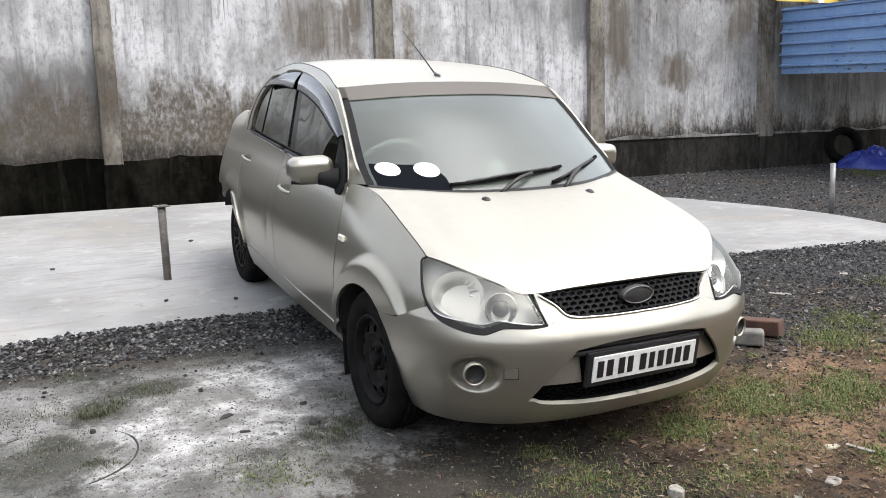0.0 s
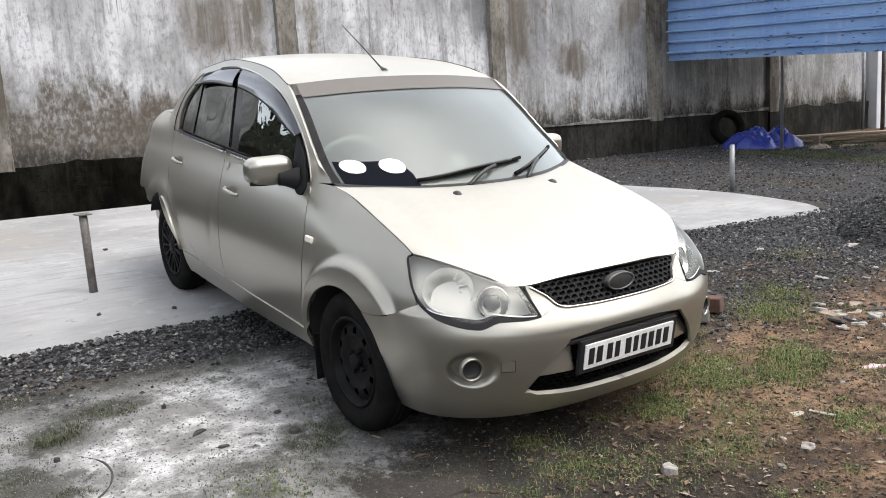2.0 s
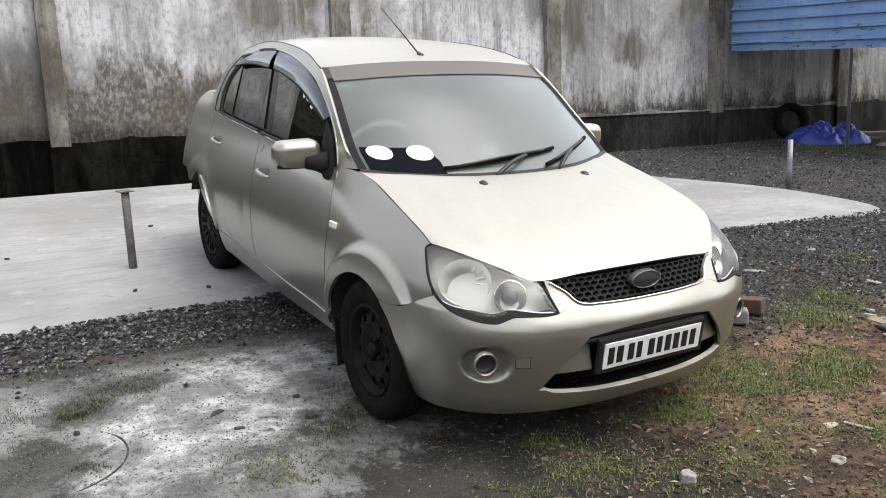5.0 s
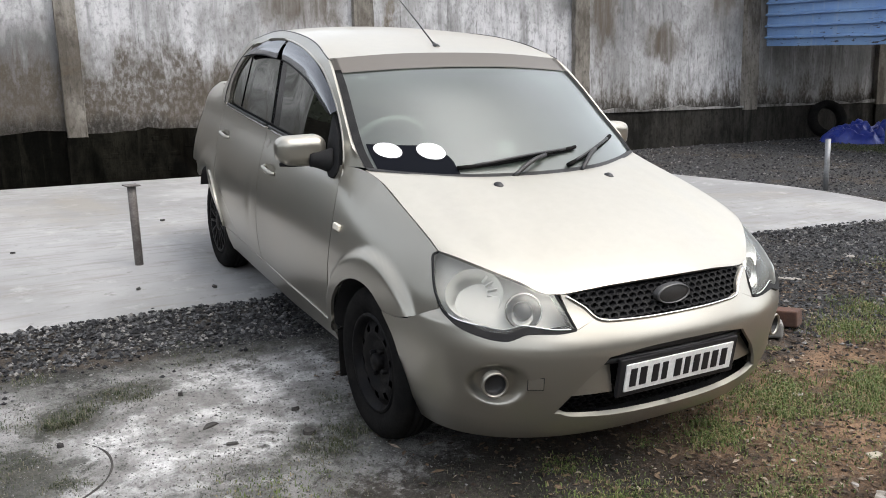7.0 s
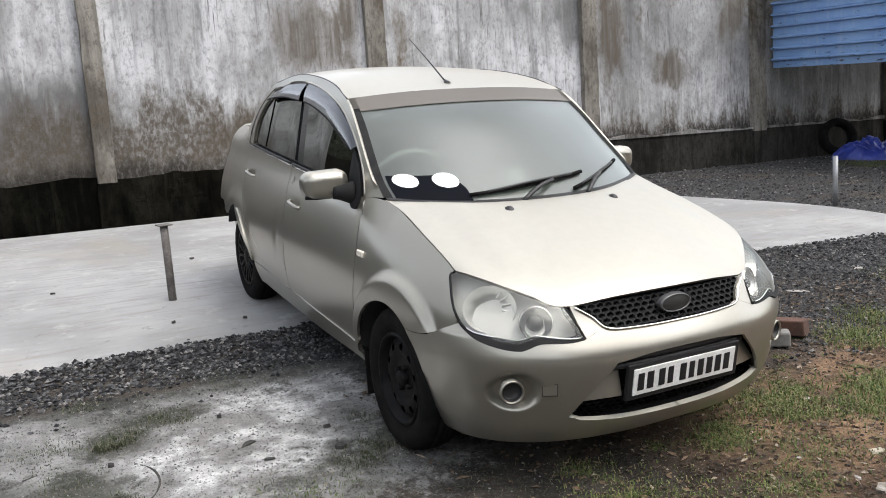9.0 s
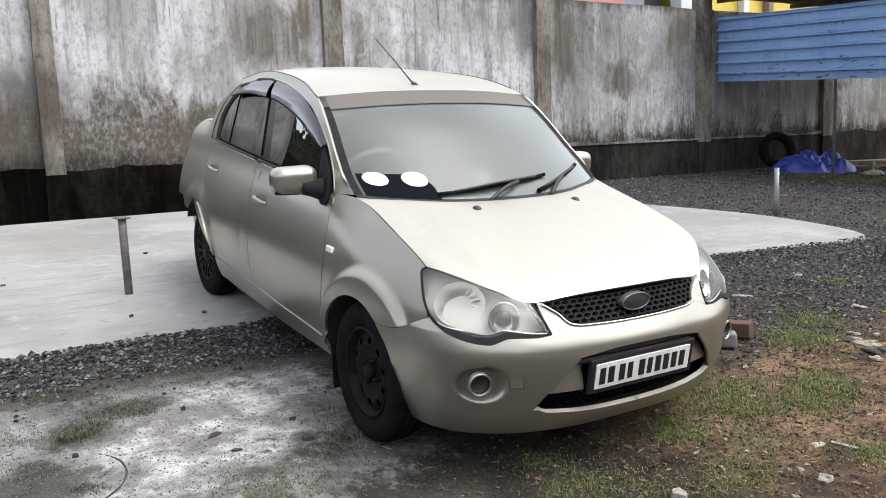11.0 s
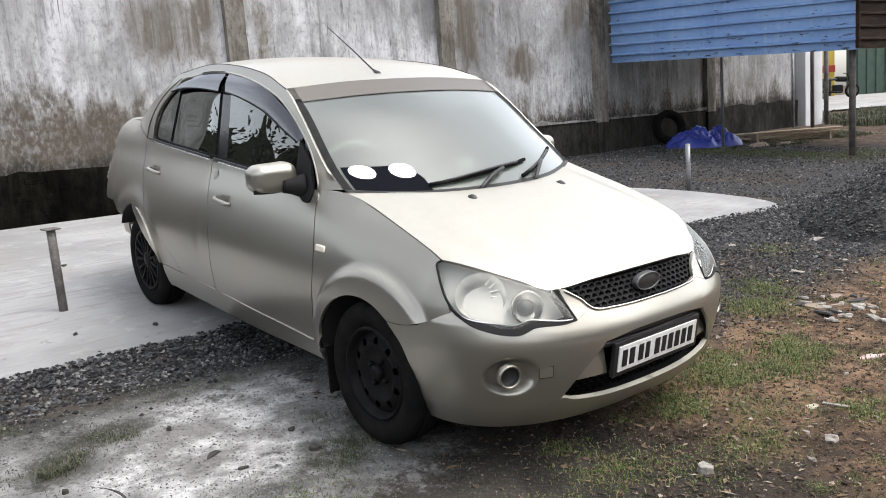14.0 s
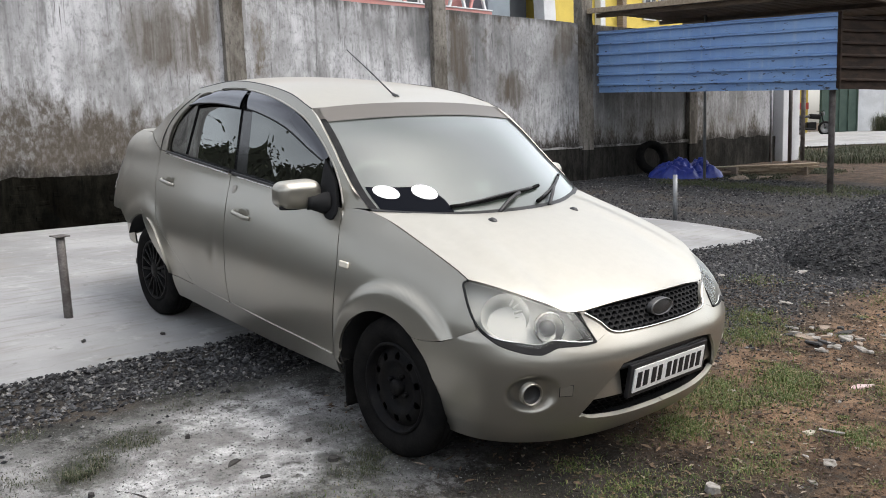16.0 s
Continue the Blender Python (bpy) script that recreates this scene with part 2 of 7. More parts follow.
def ease(x, table):
    """A smooth curve through (x, value) pairs."""
    xs, ys = [r[0] for r in table], [r[1] for r in table]
    if x <= xs[0]:
        return ys[0]
    if x >= xs[-1]:
        return ys[-1]
    i = max(k for k in range(len(xs) - 1) if xs[k] <= x)
    def slope(k):
        if k == 0 or k == len(xs) - 1:
            j = min(k, len(xs) - 2)
            return (ys[j + 1] - ys[j]) / (xs[j + 1] - xs[j])
        return (ys[k + 1] - ys[k - 1]) / (xs[k + 1] - xs[k - 1])
    h = xs[i + 1] - xs[i]
    t = (x - xs[i]) / h
    return ((2 * t ** 3 - 3 * t ** 2 + 1) * ys[i] + (t ** 3 - 2 * t ** 2 + t) * h * slope(i)
            + (3 * t ** 2 - 2 * t ** 3) * ys[i + 1] + (t ** 3 - t ** 2) * h * slope(i + 1))


def coons(bottom, top, left, right, nu, nv):
    """A grid of points between four curves; left and right run upwards, bottom and top the same way."""
    b, t, l, r = (np.array(spline(c, n)) for c, n in ((bottom, nu), (top, nu), (left, nv), (right, nv)))
    grid = []
    for j in range(nv + 1):
        v, row = j / nv, []
        for i in range(nu + 1):
            u = i / nu
            row.append((1 - v) * b[i] + v * t[i] + (1 - u) * l[j] + u * r[j]
                       - (1 - u) * (1 - v) * b[0] - u * (1 - v) * b[-1] - (1 - u) * v * t[0] - u * v * t[-1])
        grid.append(row)
    return grid


def sheet(grid, inside, flange=0.012, gap=0.002, bulge=0.0):
    """A panel on a grid of 3D points: pulled back from its edges by gap, with its edges turned in by flange towards `inside`."""
    g = np.array(grid, float)
    nv, nu = g.shape[0] - 1, g.shape[1] - 1
    du, dv = np.gradient(g, axis=1), np.gradient(g, axis=0)
    nor = np.cross(du, dv)
    nor /= np.linalg.norm(nor, axis=2, keepdims=True) + 1e-12
    flip = np.sign(((g - np.array(inside)) * nor).sum()) or 1.0
    nor *= flip
    if bulge:
        uu, vv = np.meshgrid(np.linspace(0, 1, nu + 1), np.linspace(0, 1, nv + 1))
        g = g + nor * (bulge * np.sin(np.pi * uu) * np.sin(np.pi * vv))[..., None]
    unit = lambda a: a / (np.linalg.norm(a, axis=-1, keepdims=True) + 1e-12)
    if gap:
        h = g.copy()
        h[:, 0] += unit(du[:, 0]) * gap
        h[:, -1] -= unit(du[:, -1]) * gap
        h[0] += unit(dv[0]) * gap
        h[-1] -= unit(dv[-1]) * gap
        g = h
    verts = [tuple(p) for row in g for p in row]
    at = lambda j, i: j * (nu + 1) + i
    faces = [(at(j, i), at(j, i + 1), at(j + 1, i + 1), at(j + 1, i)) if flip > 0 else (at(j, i), at(j + 1, i), at(j + 1, i + 1), at(j, i + 1))
             for j in range(nv) for i in range(nu)]
    if flange:
        rim = [(0, i) for i in range(nu)] + [(j, nu) for j in range(nv)] + [(nv, i) for i in range(nu, 0, -1)] + [(j, 0) for j in range(nv, 0, -1)]
        base = len(verts)
        for j, i in rim:
            verts.append(tuple(g[j, i]))
        for j, i in rim:
            verts.append(tuple(g[j, i] - nor[j, i] * flange))
        n = len(rim)
        for k in range(n):
            a, b, c, d = base + k, base + (k + 1) % n, base + n + (k + 1) % n, base + n + k
            faces.append((b, a, d, c) if flip > 0 else (a, b, c, d))
    return verts, faces

# ---- ground, slab, wall ----
def fall(y):
    """The yard rises from its open side towards the wall."""
    return float(np.interp(y, [-6, -3, -1, 0, 1.7, 2.66, 6.74, 7.2], [-.42, -.27, -.088, 0, .150, .232, .42, .43]))


def ground_z(x, y):
    z = fall(y) + 0.27 * min(1.0, max(0.0, (x - 16) / 14))
    z += 0.012 * noise.noise((x * 0.7, y * 0.7, 3.1)) + 0.006 * noise.noise((x * 2.7, y * 2.7, 7.7))
    if y > 1.9:
        z -= 0.014
    return z


def slab_edge(x):
    """y of the slab's front edge, ragged where the concrete ran out."""
    return 1.73 - 0.05 * max(0.0, x - 1.0) * 0.6 - 0.06 * max(0.0, -1.3 - x) + 0.025 * noise.noise((x * 3.3, 0, 0)) + 0.012 * noise.noise((x * 11, 4, 0))


def soil_material():
    """Trodden yard: white powdered soil, damp grey silt, red earth and dark chippings, in patches."""
    m, nt, s = principled("yard_soil", 0.95, Specular_IOR_Level=0.15)
    v = coords(nt)
    sep = nt.nodes.new("ShaderNodeSeparateXYZ")
    nt.links.new(v, sep.inputs[0])
    x, y = sep.outputs["X"], sep.outputs["Y"]
    warp = noise_at(nt, v, 1.3, 5.0)
    warp2 = noise_at(nt, v, 4.0, 6.0)
    grit, fine = noise_at(nt, v, 45, 4.0), noise_at(nt, v, 160, 3.0)
    wob = lambda c, k, n=warp: arith(nt, "ADD", c, arith(nt, "MULTIPLY", arith(nt, "SUBTRACT", n, 0.5), k))
    red = blend(nt, span(nt, warp2, 0.35, 0.65), (0.068, 0.042, 0.026), (0.285, 0.182, 0.112))
    silt = blend(nt, span(nt, warp2, 0.3, 0.7), (0.046, 0.047, 0.043), (0.155, 0.156, 0.150))
    lime = blend(nt, span(nt, warp2, 0.4, 0.62), (0.27, 0.265, 0.255), (0.68, 0.68, 0.675))
    chips = blend(nt, span(nt, grit, 0.35, 0.65), (0.022, 0.022, 0.024), (0.075, 0.075, 0.076))
    chips = blend(nt, span(nt, warp, 0.48, 0.64, 0.0, 0.75), chips, blend(nt, span(nt, warp2, 0.4, 0.6), (0.036, 0.029, 0.023), (0.085, 0.068, 0.052)))
    # white powder spilt beside the front wheel
    vor = noise_at(nt, v, 2.3, 9.0, 0.72, 0.6)
    spot = noise_at(nt, v, 9.0, 6.0, 0.7, 0.4)
    crisp = noise_at(nt, v, 26.0, 7.0, 0.78, 0.3)
    edge = arith(nt, "ADD", arith(nt, "MULTIPLY", arith(nt, "SUBTRACT", vor, 0.5), 2.0), arith(nt, "ADD", arith(nt, "MULTIPLY", arith(nt, "SUBTRACT", spot, 0.5), 1.3), arith(nt, "MULTIPLY", arith(nt, "SUBTRACT", crisp, 0.5), 1.5)))
    def spill(cx, cy, rx, ry, k):
        u = arith(nt, "MULTIPLY", arith(nt, "SUBTRACT", x, cx), 1 / rx)
        w = arith(nt, "MULTIPLY", arith(nt, "SUBTRACT", y, cy), 1 / ry)
        d = arith(nt, "SQRT", arith(nt, "ADD", arith(nt, "MULTIPLY", u, u), arith(nt, "MULTIPLY", w, w)), 0.0)
        return arith(nt, "MULTIPLY", span(nt, arith(nt, "ADD", d, edge), 1.10, 0.66), k)
    # thinner grey powder trodden out round the white spill
    pale = arith(nt, "MAXIMUM", spill(-1.36, .45, 1.15, .70, .95), arith(nt, "MAXIMUM", spill(-2.2, .75, .75, .38, .8), spill(-1.45, -.20, .75, .32, .7)))
    white = arith(nt, "MAXIMUM", spill(-1.22, .38, .55, .48, 1.0), arith(nt, "MAXIMUM", spill(-1.55, .12, .45, .26, .75), spill(-.95, .72, .36, .22, .6)))
    white = arith(nt, "MULTIPLY", white, arith(nt, "MULTIPLY", span(nt, spot, 0.64, 0.46, 0.45, 1.0), span(nt, crisp, 0.62, 0.44, 0.45, 1.0)))
    # damp moss and trodden mud, each patch where it lies
    mud = spill(-1.17, 1.06, .75, .13, .5)
    for m_x, m_y, m_rx, m_ry, m_k in ((-1.80, .62, .17, .16, .8), (-1.60, .78, .22, .10, .75), (-1.92, 1.07, .22, .08, .5), (-1.98, .22, .25, .24, .8), (-.82, .20, .15, .36, .6), (-1.02, -.02, .26, .12, .5), (-1.0, .13, .10, .07, .7), (-2.5, .3, .4, .2, .5)):
        mud = arith(nt, "MAXIMUM", mud, spill(m_x, m_y, m_rx, m_ry, m_k))
    calm = arith(nt, "SUBTRACT", 1.0, arith(nt, "MULTIPLY", arith(nt, "MAXIMUM", pale, white), 0.62))
    col = blend(nt, span(nt, wob(x, 0.9), -0.35, 0.25), silt, red)
    # dark patch before the bumper
    front_dark = arith(nt, "MULTIPLY", span(nt, wob(y, 0.5), -0.15, -0.35), span(nt, wob(x, 0.7), 0.55, 0.05))
    # darkened further out to dim what the bumper reflects
    front_dark = arith(nt, "MULTIPLY", front_dark, span(nt, wob(y, 0.6), -0.5, -1.3, 0.75, 0.94))
    col = blend(nt, front_dark, col, blend(nt, span(nt, warp2, 0.35, 0.65), (0.016, 0.013, 0.010), (0.042, 0.031, 0.023)))
    # pale earth on the unseen near side, added to brighten the car's reflections
    col = blend(nt, span(nt, wob(y, 1.4), -2.3, -4.6), col, blend(nt, span(nt, warp2, 0.35, 0.65), (0.17, 0.16, 0.145), (0.34, 0.33, 0.31)))
    col = blend(nt, pale, col, blend(nt, span(nt, warp2, 0.35, 0.65), (0.175, 0.174, 0.168), (0.34, 0.338, 0.33)))
    col = blend(nt, white, col, lime)
    col = blend(nt, mud, col, blend(nt, span(nt, spot, 0.4, 0.65), (0.030, 0.032, 0.024), (0.085, 0.084, 0.070)))
    # chippings lie before the slab, all along the far side and out to the shed
    band = span(nt, wob(y, 0.25, warp2), 1.02, 1.16)
    right = arith(nt, "MULTIPLY", span(nt, wob(x, 1.0), 0.95, 1.5), span(nt, wob(y, 0.9), -0.35, 0.15))
    rock = arith(nt, "MAXIMUM", band, right)
    col = blend(nt, rock, col, chips)
    # beaten earth and weeds past the shed
    col = blend(nt, span(nt, wob(x, 2.5), 10.6, 12.0), col, blend(nt, span(nt, warp2, 0.4, 0.6), (0.050, 0.034, 0.024), (0.135, 0.094, 0.066)))
    col = blend(nt, arith(nt, "MULTIPLY", span(nt, spot, 0.52, 0.68, 0.0, 0.6), calm), col, (0.055, 0.052, 0.045))
    col = blend(nt, arith(nt, "MULTIPLY", span(nt, noise_at(nt, v, 34, 6.0, 0.75), 0.54, 0.66, 0.0, 0.8), calm), col, (0.032, 0.030, 0.026))
    col = blend(nt, span(nt, noise_at(nt, v, 75, 4.0, 0.7), 0.56, 0.66, 0.0, 0.25), col, (0.24, 0.215, 0.185))
    col = blend(nt, arith(nt, "MULTIPLY", span(nt, noise_at(nt, v, 15, 6.0, 0.7), 0.5, 0.68, 0.0, 0.5), calm), col, (0.045, 0.042, 0.036))
    col = blend(nt, arith(nt, "MULTIPLY", span(nt, fine, 0.45, 0.75, 0.0, 0.6), calm), col, (0.04, 0.038, 0.035))
    nt.links.new(col, s.inputs["Base Color"])
    bump(nt, s, arith(nt, "ADD", grit, arith(nt, "MULTIPLY", fine, 0.5)), 0.9, 0.018)
    return m


def concrete_material():
    m, nt, s = principled("bare_concrete", 0.85)
    v = coords(nt)
    big, mid, fine = noise_at(nt, v, 0.9, 6.0), noise_at(nt, v, 5, 6.0, 0.65), noise_at(nt, v, 90, 3.0)
    drag = noise_at(nt, coords(nt, (1.0, 7.0, 1.0)), 2.5, 6.0)
    col = blend(nt, span(nt, big, 0.35, 0.65), (0.225, 0.226, 0.225), (0.33, 0.331, 0.33))
    col = blend(nt, span(nt, drag, 0.48, 0.72, 0.0, 0.6), col, (0.20, 0.185, 0.165))
    col = blend(nt, span(nt, mid, 0.55, 0.72, 0.0, 0.45), col, (0.46, 0.455, 0.445))
    tan = noise_at(nt, v, 0.55, 7.0, 0.62, 0.8)
    col = blend(nt, span(nt, tan, 0.50, 0.70, 0.0, 0.40), col, (0.29, 0.262, 0.215))
    col = blend(nt, span(nt, noise_at(nt, v, 11, 7.0, 0.72, 0.5), 0.58, 0.70, 0.0, 0.6), col, (0.13, 0.125, 0.115))
    col = blend(nt, span(nt, fine, 0.6, 0.8, 0.0, 0.5), col, (0.24, 0.23, 0.22))
    nt.links.new(col, s.inputs["Base Color"])
    bump(nt, s, arith(nt, "ADD", mid, arith(nt, "MULTIPLY", fine, 0.4)), 0.35, 0.006)
    return m


def stained_wall_material(name, pale, mid, brown, black, drips=1.0, growth=0.0, gloss=0.12):
    """Weathered plaster: mottled lime and grime, rain runs from the top, brown and black growth in patches."""
    m, nt, s = principled(name, 0.95, Specular_IOR_Level=gloss)
    v = coords(nt)
    broad = noise_at(nt, coords(nt, (1.0, 1.0, 0.7)), 0.9, 6.0, 0.6, 0.5)
    mott = noise_at(nt, coords(nt, (1.0, 1.0, 0.45)), 4.5, 10.0, 0.66, 0.3)
    fleck = noise_at(nt, coords(nt, (1.0, 1.0, 0.6)), 24.0, 7.0, 0.7, 0.3)
    run = noise_at(nt, coords(nt, (7.0, 7.0, 0.55)), 1.0, 8.0, 0.62, 0.5)
    hair = noise_at(nt, coords(nt, (34.0, 34.0, 1.6)), 1.0, 5.0, 0.6, 0.5)
    where, patch = noise_at(nt, v, 1.0, 6.0, 0.6, 0.8), noise_at(nt, v, 0.75, 9.0, 0.68, 0.6)
    fine = noise_at(nt, v, 90, 4.0, 0.75)
    col = blend(nt, span(nt, arith(nt, "ADD", arith(nt, "MULTIPLY", broad, 0.55), arith(nt, "MULTIPLY", mott, 0.45)), 0.40, 0.60), pale, mid)
    col = blend(nt, span(nt, run, 0.50, 0.72, 0.0, 0.6 * drips), col, tuple(0.42 * c for c in mid))
    col = blend(nt, span(nt, run, 0.44, 0.30, 0.0, 0.45), col, tuple(min(1.0, 1.15 * c) for c in pale))
    col = blend(nt, span(nt, fleck, 0.46, 0.70, 0.0, 0.6), col, tuple(0.45 * c for c in mid))
    grow = arith(nt, "MULTIPLY", span(nt, patch, 0.56, 0.66), span(nt, fleck, 0.30, 0.58, 0.25, 0.92))
    col = blend(nt, grow, col, brown)
    col = blend(nt, arith(nt, "MULTIPLY", span(nt, patch, 0.61, 0.70), span(nt, hair, 0.42, 0.60, 0.2, 0.9)), col, tuple(0.42 * c for c in brown))
    col = blend(nt, arith(nt, "MULTIPLY", span(nt, hair, 0.56, 0.70), span(nt, where, 0.42, 0.62, 0.1, 0.8 * drips)), col, black)
    if growth:
        # the panel past the second pilaster is stained over its lower half
        sepx = nt.nodes.new("ShaderNodeSeparateXYZ")
        nt.links.new(v, sepx.inputs[0])
        col = blend(nt, arith(nt, "MULTIPLY", span(nt, sepx.outputs["X"], 1.9, 0.3, 0.0, 0.18), span(nt, broad, 0.35, 0.6, 0.5, 1.0)), col, tuple(0.5 * c for c in mid))
        col = blend(nt, arith(nt, "MULTIPLY", arith(nt, "MULTIPLY", span(nt, sepx.outputs["X"], -1.12, -1.18), span(nt, arith(nt, "ADD", sepx.outputs["Z"], mott), 2.62, 2.38)), span(nt, mott, 0.3, 0.6, 0.6, 0.95)), col, tuple(0.42 * c for c in mid))
        # brown blooms where damp has come through and dark grey ones, each with its place and spread
        ragged = arith(nt, "ADD", arith(nt, "MULTIPLY", arith(nt, "SUBTRACT", mott, 0.5), 2.6), arith(nt, "MULTIPLY", arith(nt, "SUBTRACT", run, 0.5), 1.2))
        dark_grey = tuple(0.40 * c for c in mid)
        for cx, cz, rx, rz, k, tint in ((6.4, 2.55, 1.2, .95, .75, dark_grey), (8.2, 2.5, .75, .85, .6, dark_grey), (10.5, 2.0, 2.0, 1.0, .7, dark_grey), (13.8, 1.9, 1.9, .8, .55, dark_grey), (4.4, 2.9, 1.0, .35, .45, dark_grey),
                                        (1.32, 2.50, .46, .50, .95, brown), (1.82, 2.75, .16, .80, .9, brown), (.55, 1.22, .80, .40, .85, brown), (-.45, 2.80, .30, .50, .6, dark_grey), (-.75, 1.15, .40, .25, .6, brown), (3.3, 1.10, 1.0, .22, .6, brown),
                                        (5.15, 2.75, .22, .60, .8, dark_grey), (5.85, 2.55, .36, .75, .9, brown), (7.05, 1.95, .40, .28, .95, brown), (8.35, 2.75, .36, .45, .8, brown)):
            u = arith(nt, "MULTIPLY", arith(nt, "SUBTRACT", sepx.outputs["X"], cx), 1 / rx)
            w = arith(nt, "MULTIPLY", arith(nt, "SUBTRACT", sepx.outputs["Z"], cz), 1 / rz)
            d = arith(nt, "SQRT", arith(nt, "ADD", arith(nt, "MULTIPLY", u, u), arith(nt, "MULTIPLY", w, w)), 0.0)
            bloom = arith(nt, "MULTIPLY", span(nt, arith(nt, "ADD", d, ragged), 1.25, 0.45, 0.0, k), span(nt, run, 0.30, 0.62, 0.55, 1.0))
            col = blend(nt, bloom, col, tint if tint is dark_grey else tuple(0.62 * c for c in brown))
        crest = arith(nt, "ADD", sepx.outputs["Z"], arith(nt, "MULTIPLY", arith(nt, "SUBTRACT", run, 0.5), 0.5))
        col = blend(nt, span(nt, crest, 2.98, 3.16, 0.0, 0.75), col, black)
        # moss creeping up in tongues from the plinth
        sep = nt.nodes.new("ShaderNodeSeparateXYZ")
        nt.links.new(v, sep.inputs[0])
        tongue = noise_at(nt, coords(nt, (3.2, 3.2, 0.8)), 1.0, 8.0, 0.68, 0.4)
        high = arith(nt, "SUBTRACT", sep.outputs["Z"], arith(nt, "MULTIPLY", arith(nt, "SUBTRACT", tongue, 0.42), 3.4 * growth))
        high = arith(nt, "SUBTRACT", high, arith(nt, "MULTIPLY", span(nt, sepx.outputs["X"], 2.2, 0.2), 0.5))
        col = blend(nt, arith(nt, "MULTIPLY", span(nt, high, 1.30, 0.85), span(nt, fleck, 0.30, 0.60, 0.4, 0.95)), col, tuple(0.5 * c for c in brown))
        fringe = arith(nt, "SUBTRACT", sep.outputs["Z"], arith(nt, "MULTIPLY", arith(nt, "SUBTRACT", tongue, 0.5), 0.7))
        col = blend(nt, arith(nt, "MULTIPLY", span(nt, fringe, 1.20, 0.99), span(nt, fleck, 0.3, 0.6, 0.5, 0.95)), col, tuple(0.6 * c for c in black))
    col = blend(nt, span(nt, fine, 0.50, 0.78, 0.0, 0.5), col, tuple(0.5 * c for c in mid))
    nt.links.new(col, s.inputs["Base Color"])
    bump(nt, s, arith(nt, "ADD", fleck, fine), 0.5, 0.012)
    return m


SOIL, CONCRETE = soil_material(), concrete_material()
PLASTER = stained_wall_material("stained_plaster", (0.56, 0.56, 0.57), (0.28, 0.279, 0.277), (0.155, 0.13, 0.10), (0.05, 0.046, 0.04), 1.15, 0.6)
PILLAR = stained_wall_material("lichened_concrete", (0.25, 0.232, 0.205), (0.095, 0.085, 0.071), (0.09, 0.072, 0.053), (0.05, 0.044, 0.038))
PLINTH = stained_wall_material("mossy_plinth", (0.015, 0.014, 0.011), (0.003, 0.003, 0.0026), (0.005, 0.0045, 0.0035), (0.002, 0.002, 0.002), gloss=0.0)
LEDGE_TOP = stained_wall_material("broken_ledge", (0.34, 0.33, 0.32), (0.07, 0.066, 0.06), (0.07, 0.06, 0.05), (0.02, 0.02, 0.018))
LEDGE = stained_wall_material("damp_plinth", (0.045, 0.042, 0.037), (0.011, 0.0105, 0.009), (0.016, 0.014, 0.011), (0.008, 0.008, 0.007))


def grid_mesh(x0, x1, y0, y1, step, zfun):
    nx, ny = max(1, round((x1 - x0) / step)), max(1, round((y1 - y0) / step))
    xs, ys = np.linspace(x0, x1, nx + 1), np.linspace(y0, y1, ny + 1)
    verts = [(float(x), float(y), zfun(float(x), float(y))) for y in ys for x in xs]
    faces = [(j * (nx + 1) + i, j * (nx + 1) + i + 1, (j + 1) * (nx + 1) + i + 1, (j + 1) * (nx + 1) + i) for j in range(ny) for i in range(nx)]
    return verts, faces


def build_ground():
    # one sheet: fine about the car, coarse out to the horizon
    near = [-8 + 0.16 * k for k in range(151)]
    xs = [-900, -300, -90, -30, -14] + near + [18, 22, 30, 45, 90, 300, 900]
    nearb = [-6 + 0.16 * k for k in range(91)]
    ys = [-900, -300, -90, -30, -12] + nearb + [10, 14, 20, 35, 90, 300, 900]
    verts = [(x, y, ground_z(x, y)) for y in ys for x in xs]
    n = len(xs)
    faces = [(j * n + i, j * n + i + 1, (j + 1) * n + i + 1, (j + 1) * n + i) for j in range(len(ys) - 1) for i in range(n - 1)]
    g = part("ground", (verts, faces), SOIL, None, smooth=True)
    tagged(g, "trodden yard of grey silt, white powder, red earth and chippings", "ground", kind="structure")


